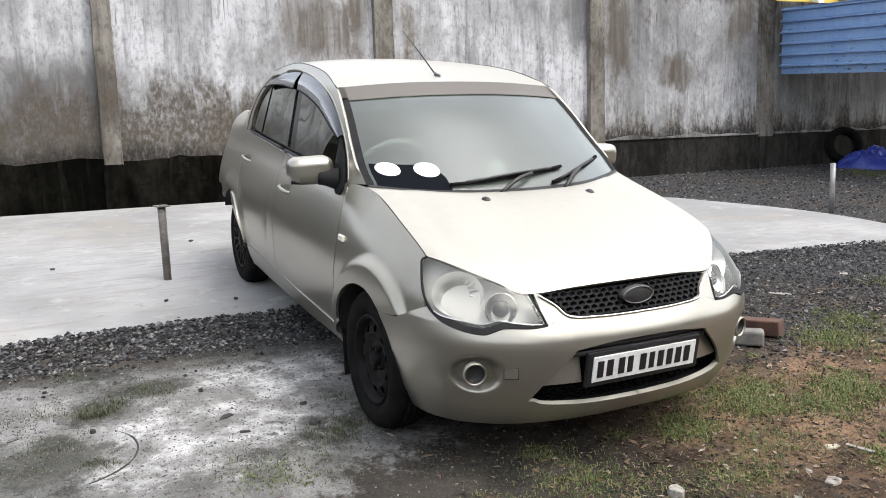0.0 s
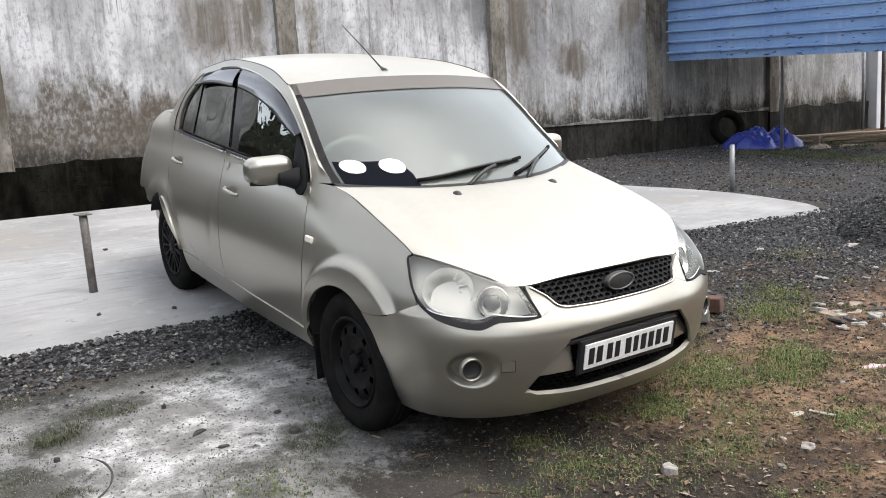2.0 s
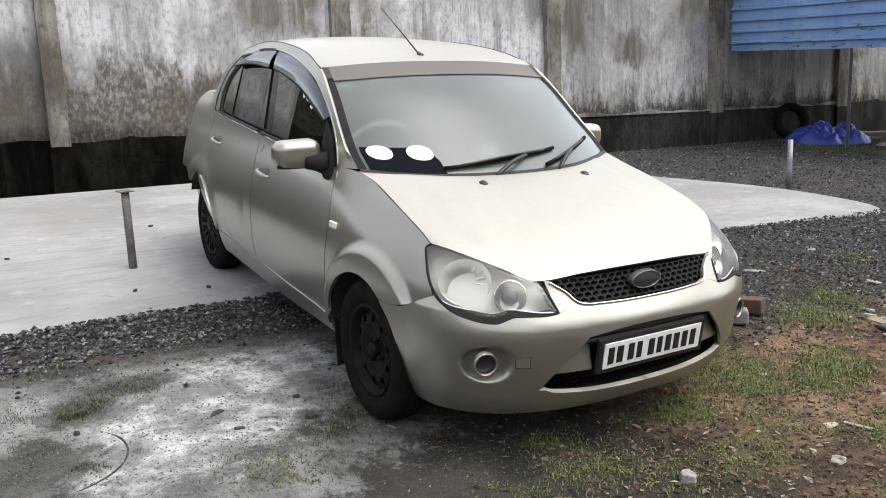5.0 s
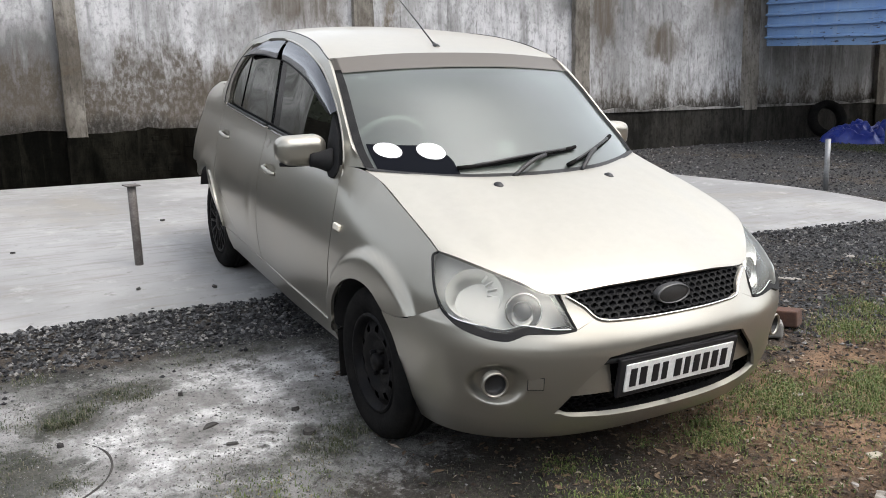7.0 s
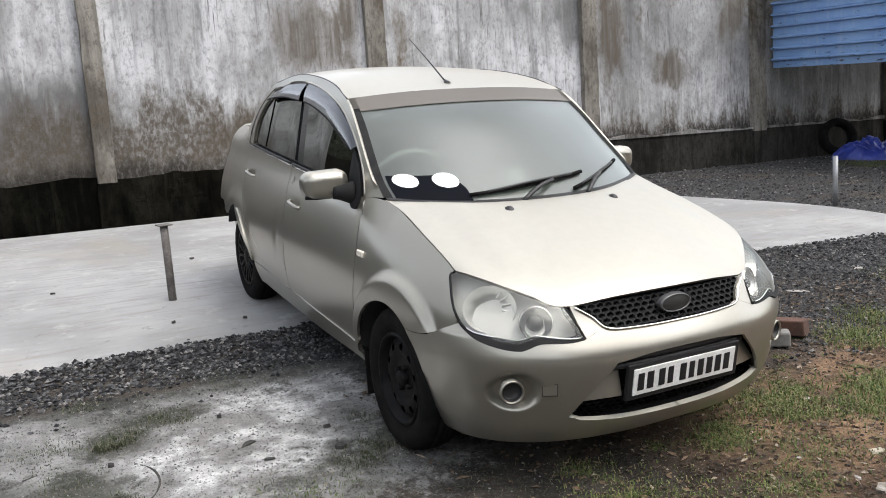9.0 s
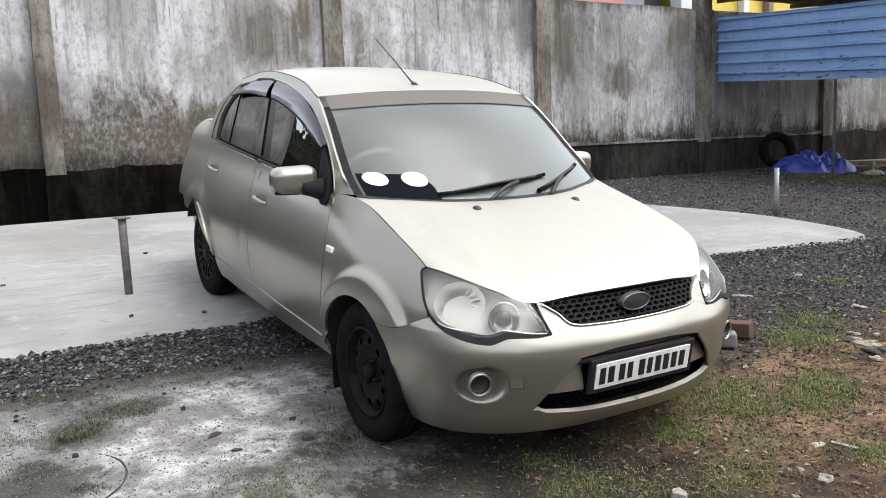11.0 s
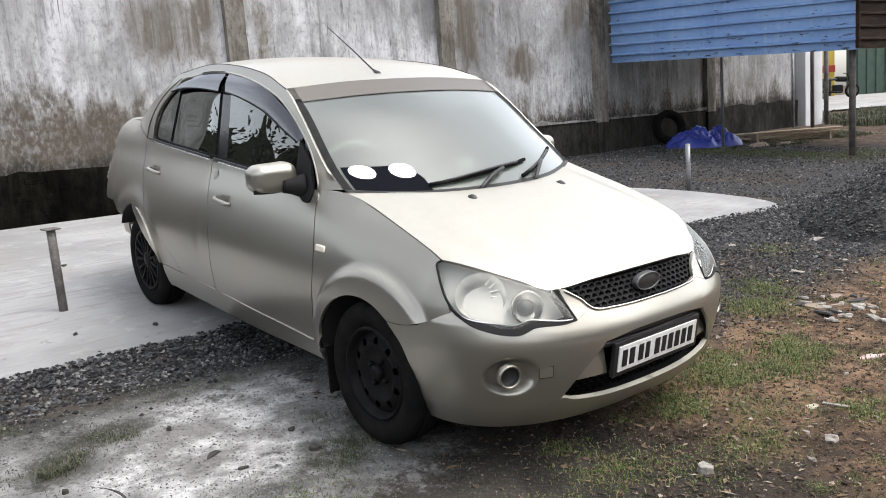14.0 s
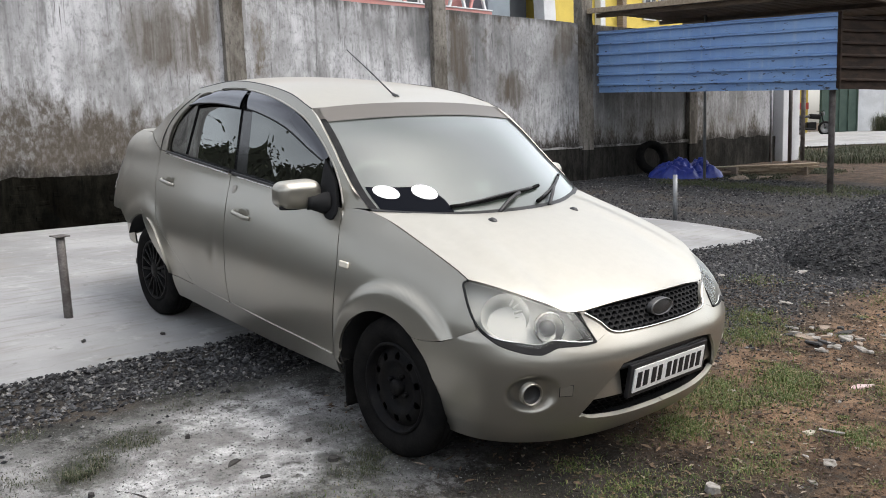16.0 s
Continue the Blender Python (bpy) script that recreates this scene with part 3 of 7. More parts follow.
def build_slab():
    """Cast concrete, with a ragged front edge and a tongue running out past the car."""
    xs = np.linspace(-3.0, 5.25, 200)
    verts, faces = [], []
    rows = 26
    def back(x):
        if x < 2.2:
            return 6.70
        return float(np.interp(x, [2.2, 4.75, 5.0, 5.12, 5.2, 5.25], [6.70, 4.3, 3.45, 2.85, 2.35, 1.90]))
    def frontal(x):
        return slab_edge(x) + (0.0 if x < 4.9 else 0.35 * (x - 4.9) ** 2) + 5.0 * max(0.0, x - 5.0) ** 2 + (-0.10 * (x - 3.2) if x > 3.2 else 0.0)
    for x in xs:
        a, b = frontal(x), max(back(x), frontal(x) + 0.02)
        for k in range(rows + 1):
            y = a + (b - a) * (k / rows) ** 1.4
            thick = 0.022 - 0.014 * max(0.0, 1 - (y - a) / 0.5)
            z = fall(y) + thick + 0.004 * noise.noise((x * 1.3, y * 1.3, 9))
            if k == 0:
                z -= 0.004
            verts.append((float(x), float(y), z))
    n = rows + 1
    for i in range(len(xs) - 1):
        for k in range(rows):
            faces.append((i * n + k, (i + 1) * n + k, (i + 1) * n + k + 1, i * n + k + 1))
    # skirt round the edge
    loop = [i * n for i in range(len(xs))] + [(len(xs) - 1) * n + k for k in range(1, n)] + [i * n + n - 1 for i in range(len(xs) - 2, -1, -1)]
    base = len(verts)
    for v in loop:
        x, y, z = verts[v]
        verts.append((x, y - (0.02 if y < 2.4 else 0.0), z - 0.09))
    for k in range(len(loop) - 1):
        faces.append((loop[k + 1], loop[k], base + k, base + k + 1))
    s = part("slab", (verts, faces), CONCRETE, None, smooth=False)
    tagged(s, "pale cast concrete slab with a ragged front edge", "slab", kind="structure")


WALL_Y, WALL_TOP = 6.82, 3.12
PILASTERS = (-7.75, -4.45, -1.16, 2.15, 5.46, 8.87, 12.23)


def build_wall():
    w = part("wall_back", rough_slab(-2.9, 15.7, WALL_Y, WALL_Y + 0.16, 0.1, 0.0), PLASTER, None)
    tagged(w, "rain-streaked grey plastered boundary wall with black growth", "wall", kind="structure")
    for k, (a, b) in enumerate(zip(PILASTERS, PILASTERS[1:])):
        low = part("plinth", rough_slab(a + 0.1, b - 0.1, WALL_Y - 0.05, WALL_Y + 0.05, 0.1, 0.985, ragged=True),
                   PLINTH if a < 4 else LEDGE, w, "mossy black plinth")
    for a, b in ((2.3, 5.33), (5.6, 8.72), (9.02, 12.08)):
        part("plinth_ledge", rough_slab(a, b, WALL_Y - 0.075, WALL_Y + 0.02, 0.965, 1.0, ragged=True), LEDGE_TOP, w, "pale broken top of the plinth")
    build_courses(w)
    part("plinth", rough_slab(12.4, 15.7, WALL_Y - 0.06, WALL_Y + 0.05, 0.1, 1.0, ragged=True), LEDGE, w, "damp stained plinth")
    for x in PILASTERS:
        top = 2.2 if x < -3 else 3.28 if x < 8 else 3.62
        wide = 0.21 if x < 0 else 0.26 if x < 8 else 0.30
        part("pilaster", worn_post(wide, 0.18, 0.93, top, x, WALL_Y), PILLAR, w, "lichened concrete pilaster")
        part("pilaster_foot", worn_post(wide + .02, 0.19, 0.1, 0.93, x, WALL_Y), PLINTH if x < 8 else LEDGE, w, "damp black pilaster foot")
    # unseen low dark wall, set for what the side windows reflect
    low = part("unseen_low_wall", rough_slab(-14.0, -2.9, WALL_Y, WALL_Y + 0.16, 0.1, 2.05), PLINTH)
    tagged(low, "unseen low dark wall for the side-window reflections", "wall", kind="structure")
    # unseen dark walls, taller on the right to darken the bumper's reflection
    for x0, x1, top in ((-30, -1, 2.6), (-1, 30, 5.2)):
        e = part("reflection_wall", box_bm(x1 - x0, 0.2, top + .5, pose((x0 + x1) / 2, -10, top / 2 - .25)), PLINTH)
        tagged(e, "unseen dark wall that darkens what the bumper reflects", "wall", kind="structure")


def build_courses(w):
    """Worn bricks standing a little proud of the plinth's skin, in courses."""
    rng = random.Random(31)
    for a, b in ((-1.04, 2.02), (2.29, 5.32)):
        for row in range(6):
            z, x = 0.46 + row * 0.085, a + rng.uniform(0.02, 0.2)
            while x < b - 0.15:
                ln = min(rng.uniform(0.17, 0.24), b - x - 0.01)
                if rng.random() < .62:
                    x += ln
                    continue
                stone = box_bm(ln - 0.02, 0.05, rng.uniform(.055, .070), pose(x + ln / 2, WALL_Y - 0.026 - rng.uniform(0, 0.008), z + rng.uniform(-.004, .004), rng.uniform(-2, 2), rng.uniform(-3, 3), rng.uniform(-1.5, 1.5)), 0.012, 1)
                part("brick", stone, PLINTH, w)
                x += ln


def worn_post(sx, sy, z0, z1, x, y):
    """A square post with chipped, uneven arrises."""
    n = max(3, int((z1 - z0) / 0.06))
    ring = [(-.5, -.5), (-.44, -.5), (0, -.5), (.44, -.5), (.5, -.5), (.5, .5), (-.5, .5)]
    verts, faces = [], []
    for j in range(n + 1):
        z = z0 + (z1 - z0) * j / n
        for a, b in ring:
            e = .012 * noise.noise((a * 9 + x, z * 5, b * 3)) + (.010 * abs(noise.noise((x, z * 11, a))) if abs(a) == .5 else 0)
            verts.append((x + a * sx - math.copysign(e, a), y + b * sy + (.6 * e if b < 0 else 0), z))
    m = len(ring)
    for j in range(n):
        for i in range(m):
            faces.append((j * m + i, j * m + (i + 1) % m, (j + 1) * m + (i + 1) % m, (j + 1) * m + i))
    faces.append(tuple(range(n * m, n * m + m)))
    return verts, faces


def rough_slab(x0, x1, y0, y1, z0, z1, ragged=False):
    """An upright slab with an uneven face; z1 = 0 means the wall's own sloping top."""
    nx, nz = max(2, int((x1 - x0) / 0.12)), 22
    verts, faces = [], []
    for j in range(nz + 1):
        for i in range(nx + 1):
            x = x0 + (x1 - x0) * i / nx
            top = z1 or WALL_TOP + 0.02 * noise.noise((x * 0.6, 1, 1))
            if ragged:
                top += 0.05 * noise.noise((x * 1.7, 5, 2)) + 0.03 * noise.noise((x * 6, 5, 2))
            z = z0 + (top - z0) * j / nz
            d = 0.008 * noise.noise((x * 1.1, z * 1.1, 2)) + (0.012 * noise.noise((x * 5, z * 5, 2)) if ragged else 0.0)
            verts.append((x, y0 + d, z))
    n = nx + 1
    for j in range(nz):
        for i in range(nx):
            faces.append((j * n + i, j * n + i + 1, (j + 1) * n + i + 1, (j + 1) * n + i))
    base = len(verts)
    for i in range(n):                       # top and back
        x, _, z = verts[nz * n + i]
        verts += [(x, y1, z), (x, y1, z0)]
    for i in range(nx):
        a, b = nz * n + i, base + 2 * i
        faces += [(a, a + 1, b + 2, b), (b, b + 2, b + 3, b + 1)]
    faces += [tuple([j * n for j in range(nz, -1, -1)] + [base + 1, base]), tuple([j * n + nx for j in range(nz + 1)] + [base + 2 * nx, base + 2 * nx + 1])]
    return verts, faces


build_ground()
build_slab()
build_wall()

# ---- the car ----
# nose towards -y, front axle at y = 0, right side at -x
PROF = [(.12, .72), (.22, .757), (.30, .782), (.38, .800), (.47, .811), (.56, .812), (.65, .802), (.75, .777), (.85, .742), (.93, .708), (1.0, .690), (1.1, .668), (1.2, .645), (1.3, .622), (1.36, .602), (1.42, .570), (1.5, .53)]
WID = [(-.5, .90), (-.3, .945), (0, .975), (.35, .99), (1.0, 1.0), (1.8, 1.0), (2.4, .985), (2.9, .95), (3.3, .88)]
EDGE = [(-.303, .776), (-.225, .806), (-.046, .858), (.182, .914), (.33, .944), (.47, .944)]      # bonnet edge
AXLES, WHEEL_R = (0.0, 2.486), 0.290


def half_width(y, z):
    w = ease(z, PROF) * ease(y, WID) + 0.0030 * noise.noise((y * 2.6, z * 3.4, 6)) * min(1.0, max(0.0, (y - .4) * 4))
    for a in AXLES:                          # flared arches
        r = math.hypot(y - a, z - 0.285)
        k = min(1.0, max(0.0, (0.430 - r) / 0.04 if a < 1 else (0.480 - r) / 0.10))
        w += (0.026 if a < 1 else 0.015) * k * k * (3 - 2 * k) * min(1.0, max(0.0, (z - 0.12) / 0.15))
    if y > 2.2 and z > 1.09:                 # the cabin narrows to the tail
        w -= 0.10 * (y - 2.2) ** 2 * min(1.0, (z - 1.09) / 0.12)
    if y < 0.45 and z < 1.0:                 # the wing rolls over to the bonnet
        top = ease(y, EDGE)
        k = min(1.0, max(0.0, 1 - (top - z) / 0.19))
        w -= 0.044 * k ** 1.6 * min(1.0, (0.47 - y) / 0.25)
    w -= 0.007 * math.exp(-((y - 1.53 - .1 * (z - .6)) / .035) ** 2 - ((z - .60) / .10) ** 2)       # old dents in the doors
    w -= 0.005 * math.exp(-((y - 1.05) / .14) ** 2 - ((z - .50) / .05) ** 2)
    if y > 2.45 and z > 0.98:                # boot shoulder rolls in
        k = min(1.0, (z - 0.98) / 0.12)
        w -= 0.060 * k * k * min(1.0, (y - 2.45) / 0.35)
    return w


TUCK = [(.12, .15), (.2, .070), (.26, .036), (.34, .014), (.42, .003), (.48, 0), (.515, .003), (.54, .015), (.57, .036), (.61, .066), (.667, .10), (.76, .145)]
NOSE_N, NOSE_B = 2.35, 0.505


def nose(p, z):
    """The front round the corner: p = 0 at the middle, 1 where it turns into the side, then metres along the side."""
    s, p = (-1 if p < 0 else 1), abs(p)
    if p >= 1:
        y = -0.25 + (p - 1)
        return Vector((s * half_width(y, z), y, z))
    a = half_width(-0.25, z)
    th = p * math.pi / 2
    return Vector((s * a * math.sin(th) ** (2 / NOSE_N), -0.25 - (NOSE_B - ease(z, TUCK)) * math.cos(th) ** (2 / NOSE_N), z + .009 * (1 - p)))


def px(x):
    """p for a place x across the nose."""
    return math.copysign(math.asin(min(1.0, abs(x) / 0.77) ** (NOSE_N / 2)) / (math.pi / 2), x)


def py(y):
    return 1 + (y + 0.25)


def on_side(grid, s):
    return [[(s * half_width(a, b), a, b) for a, b in row] for row in grid]


def on_nose(grid, s, back=0.0):
    out = []
    for row in grid:
        line = []
        for a, b in row:
            v = nose(a, b)
            line.append((s * v.x, v.y + back, v.z))
        out.append(line)
    return out


def mirror_pts(pts, s):
    return [(s * abs(x), y, z) for x, y, z in pts]


MID = (0, 1.2, 0.7)
BELT = lambda y: 0.930 + 0.042 * (y - 0.3)


def arc(cy, r, a0, a1, n=9, cz=0.285):
    return [(cy + r * math.cos(radians(a0 + (a1 - a0) * k / n)), cz + r * math.sin(radians(a0 + (a1 - a0) * k / n))) for k in range(n + 1)]


def rear_arch(t):
    """A point of the rear wheel opening, roomier before the wheel than behind it."""
    r = float(np.interp(t, [29, 57, 78, 97, 125, 149, 171], [.33, .335, .343, .355, .375, .395, .41]))
    return 2.486 + r * math.cos(radians(t)), .285 + r * math.sin(radians(t))


def panel(name, car, grid, material=None, label="", inside=MID, **kw):
    kw.setdefault("gap", 0.003)
    return part(name, sheet(grid, inside, **kw), material or PAINT, car, label, smooth=True)


HL_SIDE = [(-.418, .6225), (-.385, .66), (-.35, .695), (-.31, .738), (-.292, .762), (-.303, .776)]      # up the outer edge
HL_LOW = [(.285, .5725), (.335, .568), (.40, .570), (.44, .569), (.485, .555), (.515, .550), (.585, .5575), (.675, .580), (.75, .610), (.78, .6225)]      # foot of the headlamp
DOOR_F = [(.43, .308), (.40, .486), (.40, .68), (.455, .86), (.475, .938)]
DOOR_B = [(1.375, .328), (1.385, .58), (1.455, .80), (1.50, .925), (1.51, .978)]
DOOR_R = [(1.80, .335), (1.894, .405), (2.083, .525), (2.25, .631), (2.392, .813), (2.455, .941), (2.462, 1.02)]
FRAME = [(.475, .938), (.515, 1.01), (.575, 1.083), (.665, 1.158), (.79, 1.24), (.94, 1.31), (1.2, 1.372), (1.5, 1.406), (1.75, 1.404), (2.0, 1.366), (2.12, 1.315), (2.25, 1.245), (2.335, 1.170), (2.367, 1.085), (2.365, 1.020)]
RAIL = [(.332, .951), (.425, 1.015), (.537, 1.100), (.700, 1.232), (.865, 1.340), (1.1, 1.402), (1.42, 1.440), (1.75, 1.446), (2.10, 1.398), (2.28, 1.302), (2.45, 1.236), (2.65, 1.168), (2.82, 1.108)]


def build_side(car, s):
    """Wing, doors, glazing and quarter of one side; s = -1 is the right side."""
    W = lambda *c: on_side(coons(*c), s)
    seam = [(-.418, .6225), (-.34, .578), (-.27, .552), (-.20, .538), (-.135, .535)]
    wing_low = seam + [None] + arc(0.04, 0.31, 124, 0, 8, .28)[1:] + [None, (.43, .308)]
    panel("front_wing", car, W(wing_low, EDGE + [(.475, .938)], HL_SIDE, DOOR_F, 60, 26))
    door = part("front_door", sheet(W([DOOR_F[0], (.9, .318), DOOR_B[0]], [DOOR_F[-1], (1.0, BELT(1.0)), DOOR_B[-1]], DOOR_F, DOOR_B, 30, 26), MID, gap=0.003), PAINT, car, "silver-beige driver's door with a dull smear", smooth=True)
    rear = part("rear_door", sheet(W([DOOR_B[0], (1.6, .332), DOOR_R[0]], [DOOR_B[-1], (2.0, BELT(2.0)), DOOR_R[-1]], DOOR_B, DOOR_R, 30, 26), MID, gap=0.003), PAINT, car, smooth=True)
    panel("sill", car, W([(.415, .215), (1.2, .20), (2.09, .20)], [(.43, .306), (1.2, .322), (2.08, .335)], [(.415, .215), (.43, .306)], [(2.09, .20), (2.08, .335)], 30, 5))
    panel("rear_quarter", car, W([(1.80, .335), (2.080, .335), None] + [rear_arch(171 - 12.1 * k) for k in range(1, 11)],
                                 [(2.462, 1.02), (2.66, 1.075), (2.82, 1.102), (3.05, 1.102)], DOOR_R, [rear_arch(50), (2.90, .585), (3.04, .71), (3.07, .92), (3.05, 1.102)], 44, 28))
    # rail from the screen pillar over the doors into the tail
    panel("side_rail", car, W(FRAME, RAIL, [FRAME[0], RAIL[0]], [FRAME[-1], (2.47, 1.028), (2.66, 1.078), RAIL[-1]], 70, 6), gap=0.001)
    # rolled edge of the rail round the windows
    part("rail_edge", tube_bm([(s * (half_width(y, z) - .001), y, z) for y, z in spline(FRAME, 70)], .0055, 8), PAINT, car, smooth=True)
    # black frames and glazing, set a little inside the skin
    def inset(grid, d):
        return [[(x - s * d, y, z) for x, y, z in row] for row in grid]
    b = lambda y: BELT(y) + 0.004
    part("window_surround", sheet(inset(W([(.475, .938), (1.5, b(1.5)), (2.365, b(2.365))], FRAME, [(.475, .938), (.476, .942)], [(2.365, b(2.365)), (2.372, 1.02)], 60, 14), 0.022), MID, 0.0), GLOSSBLACK, car, "black window surround", smooth=True)
    frontg = [[(.66, b(.66) + .012), (1.0, b(1.0) + .012), (1.375, b(1.375) + .012)], [(.695, 1.165), (.85, 1.250), (1.02, 1.312), (1.24, 1.352), (1.44, 1.372)],
              [(.66, b(.66) + .012), (.665, 1.07), (.695, 1.165)], [(1.375, b(1.375) + .012), (1.44, 1.372)]]
    reard = [[(1.51, b(1.51) + .012), (2.085, b(2.085) + .012)], [(1.555, 1.378), (1.8, 1.374), (2.03, 1.330)],
             [(1.51, b(1.51) + .012), (1.555, 1.378)], [(2.085, b(2.085) + .012), (2.03, 1.330)]]
    quarter = [[(2.12, b(2.12) + .012), (2.335, b(2.335) + .012)], [(2.062, 1.318), (2.18, 1.258), (2.30, 1.178)],
               [(2.12, b(2.12) + .012), (2.062, 1.318)], [(2.335, b(2.335) + .012), (2.340, 1.09), (2.30, 1.178)]]
    for name, owner, c in (("window_pane", door, frontg), ("window_pane", rear, reard), ("quarter_pane", rear, quarter)):
        g = part(name, sheet(inset(W(*c, 18, 12), 0.014), MID, 0.004), TINTED, owner, "dark tinted window glass", smooth=True)
        g.visible_shadow = False
    card = W([(.50, .55), (1.5, .55), (2.40, .60)], [(.50, .945), (1.5, b(1.5) + .016), (2.365, b(2.365) + .016)], [(.50, .55), (.50, .945)], [(2.40, .60), (2.365, b(2.365) + .016)], 24, 6)
    part("door_card", sheet(inset(card, .030), MID, 0.02, 0.0), MATT_BLACK, car, "dark inner door trim", smooth=True)
    # bright lip along the foot of the doors
    for lo, hi, owner in ((.44, 1.37, door), (1.385, 1.80, rear)):
        part("door_lip", tube_bm([(s * (half_width(y, .318) + .001), y, .306 + .020 * (y - .43)) for y in np.linspace(lo, hi, 12)], .005, 6), PAINT, owner, smooth=True)
    # waist trim
    for lo, hi, owner in ((.56, 1.49, door), (1.53, 2.36, rear)):
        pts = [(s * (half_width(y, BELT(y)) + 0.002), y, BELT(y) + 0.004) for y in np.linspace(lo, hi, 14)]
        part("waist_strip", tube_bm(pts, 0.007, 8), TRIM, owner, "black rubber waist strip")
        pts = [(x + s * 0.003, y, z - 0.012) for x, y, z in pts]
        part("waist_trim", tube_bm(pts, 0.004, 6), CHROME, owner, "thin bright waist trim")
    # smoked rain guards over the windows
    guard = W([(.668, 1.122), (.80, 1.166), (.98, 1.232), (1.12, 1.268), (1.30, 1.300), (1.425, 1.314)], [(.645, 1.140), (.72, 1.196), (.835, 1.258), (1.0, 1.325), (1.22, 1.374), (1.478, 1.403)],
              [(.668, 1.122), (.645, 1.140)], [(1.425, 1.314), (1.478, 1.403)], 30, 6)
    build_guard(door, guard, s)
    guard = W([(1.512, 1.316), (1.75, 1.326), (1.95, 1.320), (2.115, 1.302)], [(1.515, 1.403), (1.75, 1.401), (2.0, 1.362), (2.125, 1.310)], [(1.512, 1.316), (1.515, 1.403)], [(2.115, 1.302), (2.125, 1.310)], 22, 6)
    build_guard(rear, guard, s)
    # shut line of the rear door up the tail pillar, and the gutter beside the roof
    for nm, pts, r, m, lb in (("door_gap", [(2.462, 1.02), (2.452, 1.09), (2.405, 1.17), (2.31, 1.248), (2.18, 1.318), (2.06, 1.372)], .0028, TRIM, "dark shut line of the rear door"),
                              ("gutter", RAIL[4:9], .0030, TRIM, "black gutter strip beside the roof")):
        part(nm, tube_bm([(s * (half_width(y, z) + (.0005 if nm == "door_gap" else -.002)), y, z + (0 if nm == "door_gap" else .0005)) for y, z in spline(pts, 40)], r, 6), m, car, lb)
    # handles: a cup pressed in, a bar across
    for y, z, owner in ((1.280, .798, door), (2.225, .855, rear)):
        x = half_width(y, z)
        h = part("door_handle", tube_bm(spline([(s * (x + .002), y - .082, z - .008), (s * (x + .020), y - .055, z - .004), (s * (x + .024), y, z + .002), (s * (x + .020), y + .055, z + .006), (s * (x + .000), y + .085, z + .010)], 14), [.009] * 3 + [.012] * 9 + [.009] * 3, 8), PAINT, owner, "body-coloured pull handle")
        cupm = lathe_bm([(0.0, 0.0), (.020, .001), (.032, .006), (.036, .012)], 24)
        cupm.transform(Matrix.Translation((s * (x + .001), y - .012, z + .010)) @ Matrix.Diagonal((s * -0.3, 1.5, .75, 1)))
        part("handle_cup", cupm, PAINT, h, "hollow behind the handle", smooth=True)
        dish = lathe_bm([(0.0, .006), (.022, .005), (.034, .001)], 20)
        dish.transform(Matrix.Translation((s * (x + .002), y - .008, z - .030)) @ Matrix.Diagonal((s, 1.25, .80, 1)))
        part("handle_dish", dish, PAINT, h, smooth=True)
    # pale disc by the middle pillar, painting in a dent's highlight
    if s < 0:
        spot = lathe_bm([(0, .002), (.016, .002), (.024, 0.0)], 18)
        spot.transform(pose(s * (half_width(1.43, .905) + .002), 1.43, .905, 0, 16, 0) @ Matrix.Diagonal((s, 1, 1.1, 1)))
        part("dent_glint", spot, DENT_GLINT, door, "round pale disc painting a dent highlight", smooth=True)
    # side repeater
    y, z = .352, .722
    x = half_width(y, z)
    part("side_repeater", box_bm(0.016, 0.062, 0.028, pose(s * (x + .003), y, z, 0, s * -8, 0), 0.007, 3), AMBER_CLEAR, car, "clear side repeater lamp")
    # mirror
    mir = mirror_housing()
    mir.transform(Matrix.Translation((s * 0.815, .655, .978)) @ Matrix.Diagonal((s, 1, 1, 1)))
    if s < 0:
        bmesh.ops.reverse_faces(mir, faces=mir.faces)
    m = part("door_mirror", mir, PAINT, door, "body-coloured door mirror", smooth=True)
    arm = tube_bm(spline([(s * .700, .585, .945), (s * .735, .60, .945), (s * .785, .625, .950)], 6), [.052, .050, .046, .040, .036, .034, .034], 14)
    part("mirror_arm", arm, MATT_BLACK, m, "black mirror stem")
    under = [(s * .815 + .1 * k, .645, .930) for k in (-.95, -.5, 0, .5, .95)]
    part("mirror_skirt", tube_bm(under, [.008, .012, .013, .012, .008], 10), MATT_BLACK, m, "black lower rim of the mirror", smooth=True)
    tri = W([(.515, .885), (.56, .882), (.62, .915)], [(.56, 1.045), (.665, 1.135)], [(.515, .885), (.505, .93), (.56, 1.045)], [(.62, .915), (.66, .97), (.665, 1.135)], 8, 10)
    part("mirror_sail", sheet([[(x + s * .010, y, z) for x, y, z in row] for row in tri], MID, 0.016, bulge=.010), MATT_BLACK, m, "black mirror mounting triangle", smooth=True)
    mg = box_bm(0.11, 0.004, 0.066, pose(s * .815, .728, .980), 0.001)
    part("mirror_glass", mg, CHROME, m, "silvered mirror glass")
    # inner arch and mud flap
    for a in AXLES:
        liner = []
        ring = [(a + .03 + .325 * math.cos(radians(t)), .285 + .325 * math.sin(radians(t))) for t in range(-15, 196, 7)] if a < 1 else [rear_arch(t) for t in range(34, 196, 6)]
        liner.append([(s * .50, y, z) for y, z in ring])
        liner.append([(s * (min(half_width(y, z) - .014, .80) if z > .30 else .72), y, z) for y, z in ring])
        part("arch_liner", sheet(liner, (s * .6, a, .285), 0.0, 0.0), TRIM, car, "black wheel arch liner", smooth=True)
